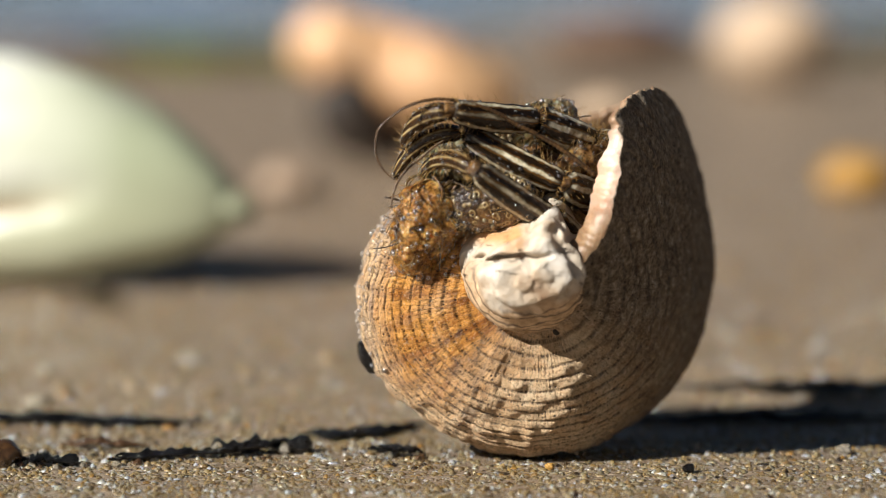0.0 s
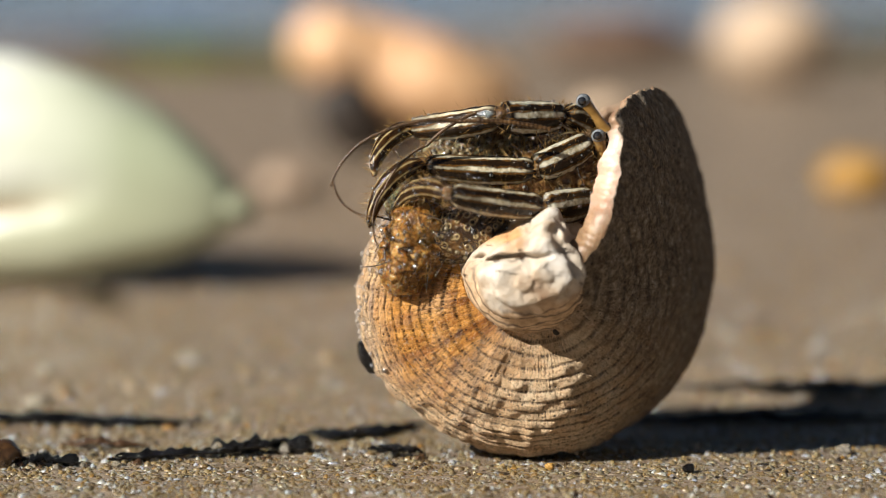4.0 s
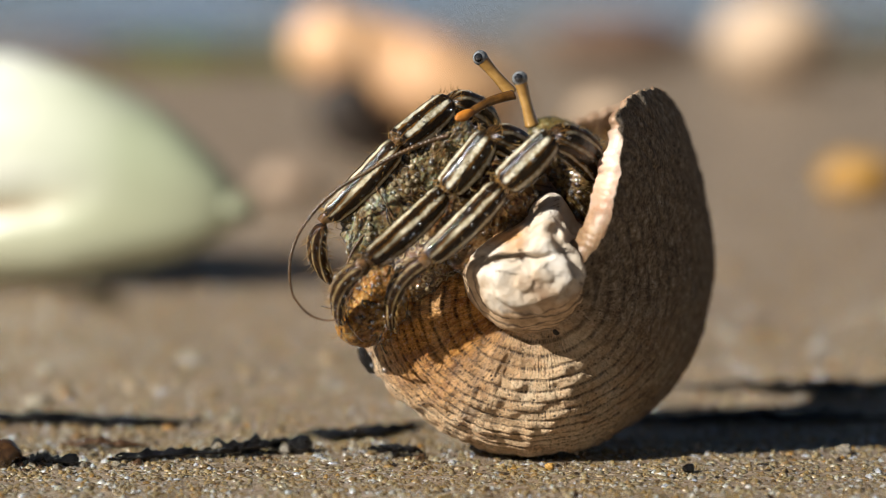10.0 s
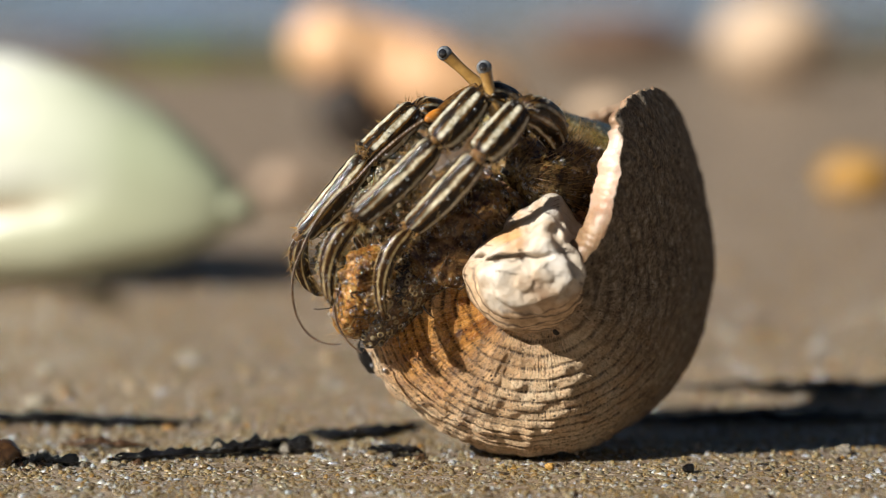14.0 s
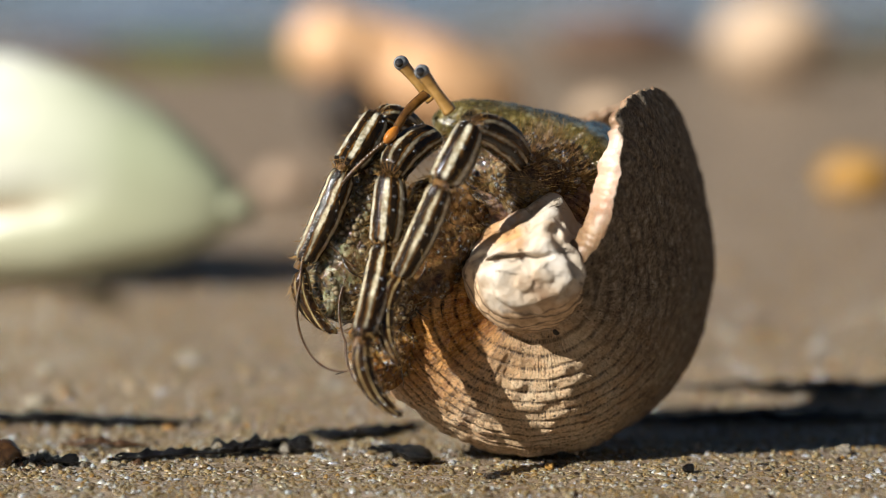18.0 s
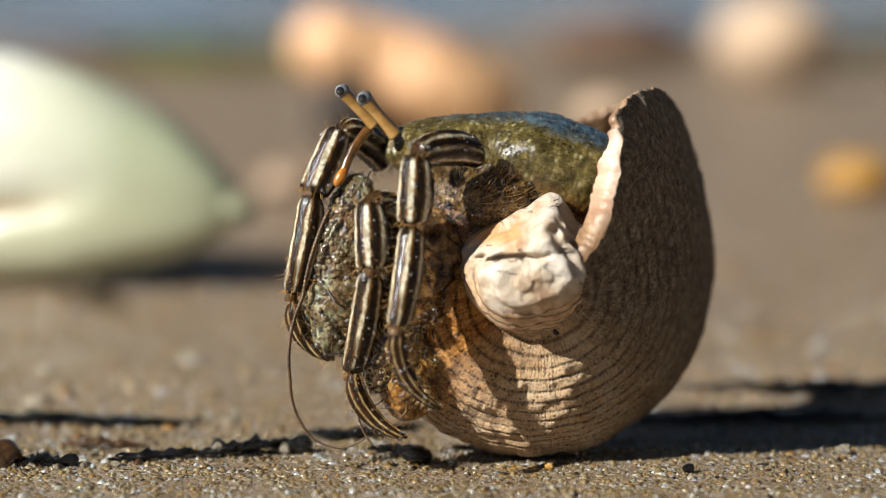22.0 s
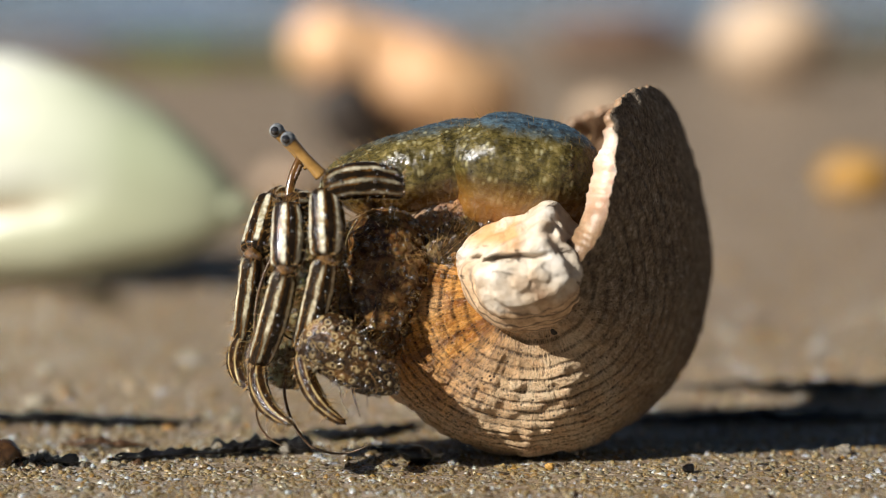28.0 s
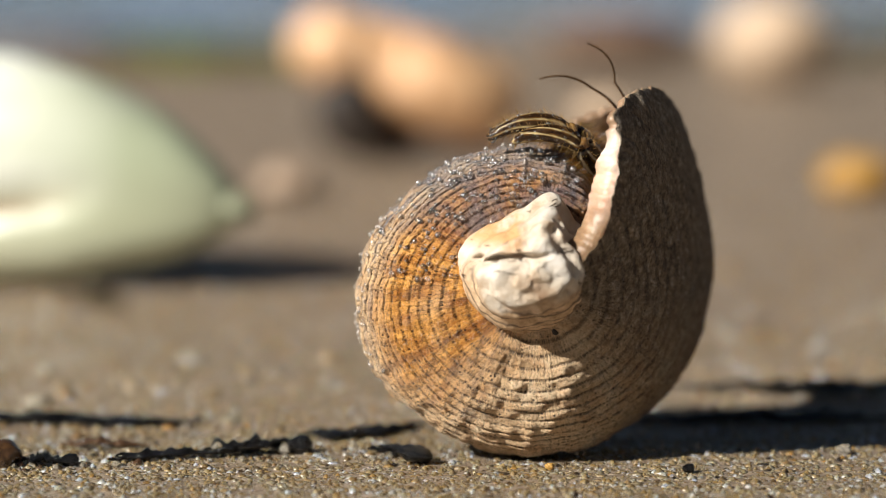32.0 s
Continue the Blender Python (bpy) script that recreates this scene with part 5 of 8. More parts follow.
    walk(crab["A"][2], [
        (0, pose(0.01586, -0.00168, 0.00143, -0.7, -15.3, 42.5)), (1, pose(0.01512, -0.00115, 0.00368, 6.7, -24.9, 24.3)), (2, pose(0.01502, -0.00123, 0.00382, 6.9, -25.1, 23.9)),
        (3, pose(0.01380, -0.00083, 0.00539, -0.1, -36.5, 40.1)), (5.5, pose(0.01270, -0.00083, 0.00623, 7.5, -42.7, 28.9)), (6, pose(0.01237, -0.00138, 0.00633, 5.1, -48.7, 33.1)),
        (7, pose(0.01153, -0.00083, 0.00683, 18.9, -51.7, 16.2)), (8, pose(0.01114, -0.00113, 0.00693, 9.5, -66.0, 29.4)), (9, pose(0.00919, -0.00036, 0.00748, 29.8, -71.6, 8.7)),
        (10, pose(0.00881, -0.00086, 0.00784, 72.9, -63.2, -34.9)), (11, pose(0.00865, -0.00102, 0.00772, 78.0, -60.4, -39.7)), (12, pose(0.00862, -0.00105, 0.00777, 76.2, -60.4, -38.1)),
        (13, pose(0.00810, -0.00157, 0.00758, 86.6, -61.6, -47.2)), (14, pose(0.01052, -0.00192, 0.00694, 54.2, -82.4, -14.6)), (16.5, pose(0.01076, -0.00468, 0.00539, -135.2, -71.9, 173.6)),
        (17, pose(0.01350, 0.00378, 0.00465, 18.7, -33.3, 16.3)), (18, pose(0.01317, 0.00305, 0.00559, 28.0, -28.6, -2.1)), (18.5, pose(0.01163, -0.00083, 0.00557, 33.4, -68.5, -0.7)),
        (19, pose(0.01009, -0.00472, 0.00555, -150.1, -71.5, -171.4)), (20, pose(0.00942, -0.00513, 0.00529, -141.3, -65.0, 178.3)), (21, pose(0.00824, -0.00507, 0.00536, -158.3, -61.8, -164.5)),
        (22, pose(0.00624, -0.00473, 0.00508, -162.5, -56.7, -160.9)), (23, pose(0.00928, -0.00542, 0.00502, 156.7, -66.9, -115.1)), (24, pose(0.00773, -0.00512, 0.00524, -152.3, -63.9, -170.5)),
        (25, pose(0.00593, -0.00388, 0.00578, 124.3, -42.2, -74.8)), (28, pose(0.00749, -0.00536, 0.00493, -149.4, -59.8, -174.6)), (29, pose(0.00836, -0.00562, 0.00479, -152.8, -54.6, -172.4)),
        (30, pose(0.00654, -0.00451, 0.00542, -161.1, -56.2, -162.5)), (31, pose(0.00662, -0.00426, 0.00565, -169.0, -58.2, -153.0)), (31.2, pose(0.00662, -0.00426, 0.00565, -169.0, -58.2, -153.0)),
        (31.3, pose(0.01069, -0.00565, 0.00439, -118.0, -65.4, 155.6)), (31.4, pose(0.01069, -0.00565, 0.00439, -118.0, -65.4, 155.6)), (31.5, pose(0.01069, -0.00565, 0.00439, -118.0, -65.4, 155.6)),
        (31.5333, pose(0.01277, -0.00479, 0.00138, 7.0, -49.9, -3.2)), (31.6, pose(0.01486, -0.00392, -0.00164, -7.9, 5.9, -38.5)), (31.8, pose(0.01486, -0.00347, -0.00244, -26.7, 18.6, -42.5)),
        (31.9, pose(0.01486, -0.00347, -0.00244, -26.7, 18.6, -42.5)), (31.96, pose(0.01522, -0.00253, -0.00267, -1.5, 1.1, -37.7)), (32, pose(0.01522, -0.00253, -0.00267, -1.5, 1.1, -37.7)),
    ])
    walk(crab["A"][3], [
        (0, pose(0.02478, 0.00647, 0.00474, -48.3, -73.5, 89.3)), (1, pose(0.02512, 0.00336, 0.00877, -53.0, -79.3, 93.3)), (2, pose(0.02504, 0.00320, 0.00895, -43.5, -81.0, 83.7)),
        (3, pose(0.02136, 0.00553, 0.01270, -91.2, -84.6, 131.0)), (5.5, pose(0.02048, 0.00346, 0.01444, 95.3, -51.4, -54.3)), (6, pose(0.01906, 0.00298, 0.01542, 94.3, -52.3, -53.5)),
        (7, pose(0.01874, 0.00126, 0.01632, 95.1, -45.2, -53.8)), (8, pose(0.01550, 0.00133, 0.01818, 106.7, -42.5, -61.7)), (9, pose(0.01296, 0.00022, 0.01896, 115.9, -38.0, -66.8)),
        (9.5, pose(0.01312, -0.00188, 0.01880, 158.3, -67.4, -117.1)), (10, pose(0.01328, -0.00398, 0.01864, -127.0, -52.2, 160.6)), (11, pose(0.01325, -0.00484, 0.01824, -137.0, -54.4, 170.9)),
        (12, pose(0.01333, -0.00474, 0.01828, -133.7, -53.4, 167.3)), (13, pose(0.01202, -0.00580, 0.01822, -149.5, -56.2, -175.5)), (14, pose(0.01208, -0.00233, 0.01907, 162.9, -60.2, -120.7)),
        (16.5, pose(0.00702, -0.00426, 0.01689, 171.3, -41.0, -127.0)), (17, pose(0.02321, 0.00661, 0.01129, -49.2, -67.3, 99.4)), (18, pose(0.02378, 0.00265, 0.01139, -19.9, -78.7, 66.0)),
        (19, pose(0.00630, -0.00529, 0.01703, 173.5, -33.3, -128.5)), (20, pose(0.00431, -0.00499, 0.01626, 170.3, -19.0, -112.5)), (21, pose(0.00272, -0.00660, 0.01602, 172.1, -9.3, -99.7)),
        (22, pose(-0.00003, -0.00691, 0.01520, 179.1, -6.3, -131.8)), (23, pose(0.00722, -0.00982, 0.01643, 173.4, -31.3, -127.7)), (24, pose(0.00247, -0.00600, 0.01610, 174.2, -12.8, -115.4)),
        (25, pose(0.00829, -0.01253, 0.01391, -165.3, -20.5, -176.9)), (26.5, pose(0.00486, -0.00923, 0.01465, -178.6, -17.2, -135.4)), (28, pose(0.00143, -0.00593, 0.01539, 173.8, -6.6, -96.6)),
        (29, pose(0.00140, -0.00654, 0.01465, -176.0, 4.7, -100.1)), (30, pose(0.00012, -0.00653, 0.01547, -177.2, 3.8, -103.6)), (31, pose(0.00093, -0.00715, 0.01593, -173.8, 9.2, -105.8)),
        (31.2, pose(0.00093, -0.00715, 0.01593, -173.8, 9.2, -105.8)), (31.3, pose(0.00609, -0.00356, 0.01539, 177.0, -20.3, -131.5)), (31.4, pose(0.00609, -0.00356, 0.01539, 177.0, -20.3, -131.5)),
        (31.5, pose(0.00609, -0.00356, 0.01539, 177.0, -20.3, -131.5)), (31.5333, pose(0.01519, -0.00749, 0.00626, 89.1, -87.1, -52.3)), (31.6, pose(0.02428, -0.01141, -0.00288, -7.6, -20.7, 35.7)),
        (31.8, pose(0.02331, -0.01122, -0.00631, -10.8, -16.9, 48.4)), (31.9, pose(0.02331, -0.01122, -0.00631, -10.8, -16.9, 48.4)), (31.96, pose(0.02479, -0.00992, -0.00291, -0.1, -47.8, 15.1)),
        (32, pose(0.02479, -0.00992, -0.00291, -0.1, -47.8, 15.1)),
    ])
    walk(crab["B"][0], [
        (0, pose(0.02066, -0.00066, 0.01933, 149.8, -31.1, -131.6)), (1, pose(0.02063, -0.00066, 0.02373, 149.8, -31.1, -131.6)), (2, pose(0.02063, -0.00066, 0.02404, 149.8, -31.1, -131.6)),
        (3, pose(0.02094, -0.00066, 0.02467, 149.8, -31.1, -131.6)), (5.5, pose(0.02141, -0.00066, 0.02729, 149.8, -31.1, -131.6)), (6, pose(0.02103, -0.00066, 0.02892, 149.8, -31.1, -131.6)),
        (7, pose(0.01944, -0.00246, 0.02965, 149.8, -31.1, -131.6)), (8, pose(0.01885, -0.00426, 0.03074, 149.8, -31.1, -131.6)), (9, pose(0.01984, -0.00606, 0.03261, 149.8, -31.1, -131.6)),
        (10, pose(0.01672, -0.00786, 0.03277, 149.8, -31.1, -131.6)), (11, pose(0.01515, -0.00786, 0.03277, 149.8, -31.1, -131.6)), (12, pose(0.01503, -0.00786, 0.03265, 149.8, -31.1, -131.6)),
        (13, pose(0.01273, -0.00792, 0.03312, 150.9, -30.7, -132.5)), (14, pose(0.01244, -0.00696, 0.03614, 142.8, -28.5, -122.2)), (16.5, pose(0.00803, -0.00984, 0.03362, 168.5, -23.5, -153.0)),
        (17, pose(0.00897, -0.00907, 0.03509, 150.0, -40.6, -138.4)), (18, pose(0.00869, -0.00858, 0.03381, 155.6, -31.5, -139.0)), (19, pose(0.00775, -0.00905, 0.03416, 164.5, -24.4, -146.2)),
        (20, pose(0.00542, -0.00875, 0.03413, 171.0, -13.7, -146.3)), (21, pose(0.00517, -0.00869, 0.03505, 171.4, -12.9, -145.9)), (22, pose(0.00407, -0.00823, 0.03470, 177.6, -3.2, -143.2)),
        (23, pose(0.00191, -0.00777, 0.03484, 175.7, -5.0, -139.1)), (24, pose(-0.00117, -0.00920, 0.03387, 178.5, -2.7, -150.7)), (25, pose(-0.00220, -0.01094, 0.03250, -174.9, 16.4, -162.3)),
        (28, pose(-0.00414, -0.01221, 0.03171, -179.8, 1.1, -171.6)), (29, pose(-0.00704, -0.01320, 0.03090, -179.9, 3.6, -178.1)), (30, pose(-0.00765, -0.01318, 0.02950, -179.9, 3.7, -177.9)),
        (31, pose(-0.00708, -0.01156, 0.02968, -179.2, 3.7, -167.2)), (31.2, pose(-0.00708, -0.01156, 0.02968, -179.2, 3.7, -167.2)), (31.3, pose(0.00230, -0.01370, 0.03563, -179.8, -8.9, 178.7)),
        (31.4, pose(0.00230, -0.01370, 0.03563, -179.8, -8.9, 178.7)), (31.5, pose(0.00230, -0.01370, 0.03563, -179.8, -8.9, 178.7)), (31.6, pose(0.02493, 0.01229, 0.01568, 166.7, -40.5, -160.0)),
        (31.8, pose(0.02562, 0.01229, 0.01234, 166.7, -40.5, -160.0)), (31.9, pose(0.02562, 0.01229, 0.01234, 166.7, -40.5, -160.0)), (31.96, pose(0.02813, 0.01229, 0.01967, 166.7, -40.5, -160.0)),
        (32, pose(0.02813, 0.01229, 0.01967, 166.7, -40.5, -160.0)),
    ])
    walk(crab["B"][1], [
        (0, pose(0.00880, 0.00000, 0.00000, -2.5, 3.0, 0.5)), (1, pose(0.00880, 0.00000, 0.00000, 26.1, -26.2, -8.2)), (2, pose(0.00880, 0.00000, 0.00000, 25.9, -28.2, -6.0)),
        (3, pose(0.00880, -0.00000, 0.00000, 32.0, -30.3, -11.2)), (5.5, pose(0.00880, 0.00000, 0.00000, 32.5, -49.2, -0.2)), (6, pose(0.00880, 0.00000, -0.00000, 33.6, -64.7, 3.5)),
        (7, pose(0.00880, 0.00000, -0.00000, 55.2, -65.4, -17.9)), (8, pose(0.00880, 0.00000, -0.00000, 70.9, -71.1, -32.1)), (9, pose(0.00880, 0.00000, 0.00000, 76.4, -59.6, -38.4)),
        (10, pose(0.00880, 0.00000, -0.00000, 43.7, -85.3, -3.9)), (11, pose(0.00880, 0.00000, -0.00000, 91.4, -86.2, -51.6)), (12, pose(0.00880, 0.00000, 0.00000, 86.0, -79.7, -46.2)),
        (13, pose(0.00880, -0.00000, 0.00000, 147.0, -81.4, -107.4)), (14, pose(0.00880, 0.00000, -0.00000, 95.8, -63.1, -47.1)), (16.5, pose(0.00880, 0.00000, 0.00000, 126.1, -82.5, -101.2)),
        (17, pose(0.00880, 0.00000, 0.00000, 129.9, -70.1, -97.9)), (18, pose(0.00880, -0.00000, 0.00000, 114.9, -62.7, -78.4)), (19, pose(0.00880, -0.00000, 0.00000, 106.8, -63.2, -74.6)),
        (20, pose(0.00880, 0.00000, -0.00000, 101.5, -83.3, -68.8)), (21, pose(0.00880, 0.00000, -0.00000, 124.4, -81.9, -91.0)), (22, pose(0.00880, 0.00000, 0.00000, 96.6, -83.0, -59.7)),
        (23, pose(0.00880, -0.00000, -0.00000, 90.0, -73.9, -49.3)), (24, pose(0.00880, 0.00000, 0.00000, 124.7, -81.4, -95.1)), (25, pose(0.00880, 0.00000, 0.00000, 50.8, -67.1, -36.2)),
        (28, pose(0.00880, 0.00000, 0.00000, 94.4, -71.8, -85.8)), (29, pose(0.00923, 0.00000, 0.00000, 97.3, -82.2, -95.3)), (30, pose(0.00887, 0.00000, 0.00000, 83.8, -81.9, -81.8)),
        (31, pose(0.00880, 0.00000, 0.00000, 95.7, -76.4, -82.8)), (31.2, pose(0.00880, 0.00000, 0.00000, 95.7, -76.4, -82.8)), (31.3, pose(0.00893, -0.00000, -0.00000, 84.1, -54.7, -86.4)),
        (31.4, pose(0.00893, -0.00000, -0.00000, 84.1, -54.7, -86.4)), (31.5, pose(0.00893, -0.00000, -0.00000, 84.1, -54.7, -86.4)), (31.5333, pose(0.00886, -0.00000, -0.00000, 20.1, -30.0, -41.3)),
        (31.6, pose(0.00880, -0.00000, -0.00000, -12.7, 10.3, -36.5)), (31.8, pose(0.00880, 0.00000, 0.00000, -18.9, 17.1, -34.3)), (31.9, pose(0.00880, 0.00000, 0.00000, -18.9, 17.1, -34.3)),
        (31.96, pose(0.00880, 0.00000, -0.00000, -17.6, 22.3, -24.8)), (32, pose(0.00880, 0.00000, -0.00000, -17.6, 22.3, -24.8)),
    ])
    walk(crab["B"][2], [
        (0, pose(0.01619, 0.00007, -0.00039, 2.9, -6.0, 14.2)), (1, pose(0.01537, -0.00095, 0.00326, 9.9, -13.6, 3.3)), (2, pose(0.01529, -0.00068, 0.00349, 11.4, -14.7, 1.3)),
        (3, pose(0.01507, -0.00125, 0.00373, 13.6, -23.5, 8.5)), (5.5, pose(0.01363, -0.00002, 0.00561, 18.6, -38.5, 11.4)), (6, pose(0.01196, 0.00019, 0.00669, 16.5, -45.8, 17.4)),
        (7, pose(0.01173, -0.00095, 0.00673, 23.0, -46.4, 9.5)), (8, pose(0.01083, -0.00127, 0.00700, 32.2, -51.1, 0.8)), (9, pose(0.01173, -0.00233, 0.00638, -56.2, -72.8, 97.3)),
        (10, pose(0.00944, -0.00004, 0.00774, 74.0, -73.9, -34.8)), (11, pose(0.00911, -0.00039, 0.00755, 90.5, -71.3, -50.6)), (12, pose(0.00971, -0.00095, 0.00728, 85.4, -71.1, -45.8)),
        (13, pose(0.00845, -0.00112, 0.00770, 92.7, -83.4, -53.3)), (14, pose(0.01108, -0.00245, 0.00660, -104.3, -76.4, 152.0)), (16.5, pose(0.00861, -0.00098, 0.00753, 56.7, -63.9, -34.8)),
        (17, pose(0.00845, -0.00250, 0.00696, -140.8, -61.0, 167.3)), (18, pose(0.00948, -0.00332, 0.00658, -157.7, -74.1, -169.1)), (19, pose(0.00968, -0.00322, 0.00660, -104.6, -70.7, 134.2)),
        (20, pose(0.00912, -0.00082, 0.00745, 95.1, -63.8, -61.9)), (21, pose(0.00878, -0.00119, 0.00834, 82.4, -56.7, -50.5)), (22, pose(0.00927, -0.00081, 0.00763, 77.6, -69.2, -41.6)),
        (23, pose(0.01014, -0.00156, 0.00711, -63.6, -89.2, 104.2)), (24, pose(0.00870, -0.00115, 0.00766, 82.8, -75.8, -53.7)), (25, pose(0.01113, -0.00170, 0.00682, -17.1, -60.7, 36.4)),
        (28, pose(0.00897, -0.00230, 0.00703, -49.4, -65.2, 60.5)), (29, pose(0.00913, -0.00104, 0.00765, 69.5, -53.1, -71.5)), (30, pose(0.00902, -0.00105, 0.00745, -19.5, -82.8, 21.7)),
        (31, pose(0.00902, -0.00173, 0.00719, -46.7, -75.4, 60.3)), (31.2, pose(0.00902, -0.00173, 0.00719, -46.7, -75.4, 60.3)), (31.3, pose(0.00919, -0.00427, 0.00604, -42.2, -65.1, 43.7)),
        (31.4, pose(0.00919, -0.00427, 0.00604, -42.2, -65.1, 43.7)), (31.5, pose(0.00919, -0.00427, 0.00604, -42.2, -65.1, 43.7)), (31.5333, pose(0.01192, -0.00430, 0.00236, -12.3, -22.4, 3.5)),
        (31.6, pose(0.01465, -0.00433, -0.00132, -13.1, 24.5, -14.3)), (31.8, pose(0.01464, -0.00399, -0.00217, -14.1, 32.0, -10.3)), (31.9, pose(0.01464, -0.00399, -0.00217, -14.1, 32.0, -10.3)),
        (31.96, pose(0.01502, -0.00287, -0.00281, -1.1, 0.8, -37.6)), (32, pose(0.01502, -0.00287, -0.00281, -1.1, 0.8, -37.6)),
    ])
    walk(crab["B"][3], [
        (0, pose(0.02699, 0.00280, 0.00078, -50.0, -30.8, 106.6)), (1, pose(0.02624, -0.00033, 0.00590, -56.7, -36.8, 108.4)), (2, pose(0.02612, -0.00043, 0.00634, -56.2, -36.0, 108.3)),
        (3, pose(0.02523, 0.00028, 0.00819, -56.1, -37.5, 107.6)), (5.5, pose(0.02223, 0.00171, 0.01257, -67.0, -39.5, 114.7)), (6, pose(0.01941, 0.00253, 0.01472, -64.3, -40.8, 112.4)),
        (7, pose(0.01935, 0.00032, 0.01484, -67.1, -40.9, 114.4)), (8, pose(0.01786, -0.00117, 0.01572, -68.8, -45.8, 114.3)), (8.5, pose(0.01459, -0.00010, 0.01640, -27.5, -81.5, 70.1)),
        (9, pose(0.01132, 0.00096, 0.01708, 89.0, -56.3, -49.3)), (10, pose(0.01200, -0.00182, 0.01850, -129.3, -61.7, 165.6)), (11, pose(0.01139, -0.00317, 0.01816, -129.3, -61.6, 165.6)),
        (12, pose(0.01224, -0.00355, 0.01788, -133.6, -61.3, 169.7)), (13, pose(0.00923, -0.00217, 0.01894, 120.5, -40.2, -71.5)), (14, pose(0.00876, -0.00122, 0.01749, 164.1, -59.2, -113.6)),
        (16.5, pose(0.01265, -0.00380, 0.01758, -128.8, -60.1, 149.4)), (17, pose(0.00315, -0.00130, 0.01675, 169.4, -46.4, -135.2)), (18, pose(0.00647, -0.00390, 0.01735, 149.6, -42.5, -105.0)),
        (19, pose(0.00710, -0.00057, 0.01717, 165.1, -55.1, -131.6)), (20, pose(0.01144, -0.00518, 0.01750, -148.0, -53.2, 174.6)), (21, pose(0.01269, -0.00594, 0.01770, -171.1, -57.3, -157.3)),
        (22, pose(0.01224, -0.00345, 0.01810, -169.7, -58.0, -155.3)), (23, pose(0.01010, -0.00140, 0.01831, 169.7, -48.1, -125.7)), (24, pose(0.01032, -0.00337, 0.01852, 171.1, -46.5, -138.5)),
        (25, pose(0.01555, 0.00155, 0.01658, 137.4, -45.6, -110.9)), (28, pose(0.01128, 0.00178, 0.01720, 143.6, -51.2, -128.2)), (29, pose(0.01127, -0.00741, 0.01661, 172.3, -48.1, -167.9)),
        (30, pose(0.01033, -0.00053, 0.01857, 166.3, -35.6, -155.2)), (31, pose(0.01041, 0.00072, 0.01803, 173.9, -43.7, -158.4)), (31.2, pose(0.01041, 0.00072, 0.01803, 173.9, -43.7, -158.4)),
        (31.3, pose(0.01261, -0.00100, 0.01620, 163.4, -60.1, -162.4)), (31.4, pose(0.01261, -0.00100, 0.01620, 163.4, -60.1, -162.4)), (31.5, pose(0.01261, -0.00100, 0.01620, 163.4, -60.1, -162.4)),
        (31.5333, pose(0.01857, -0.00393, 0.00512, 2.0, -71.1, 6.1)), (31.6, pose(0.02453, -0.00685, -0.00596, -0.8, -23.0, 17.2)), (31.8, pose(0.02399, -0.00569, -0.00811, 2.0, -4.9, -7.8)),
        (31.9, pose(0.02399, -0.00569, -0.00811, 2.0, -4.9, -7.8)), (31.96, pose(0.02389, -0.00970, -0.00297, -0.9, -38.4, 16.6)), (32, pose(0.02389, -0.00970, -0.00297, -0.9, -38.4, 16.6)),
    ])
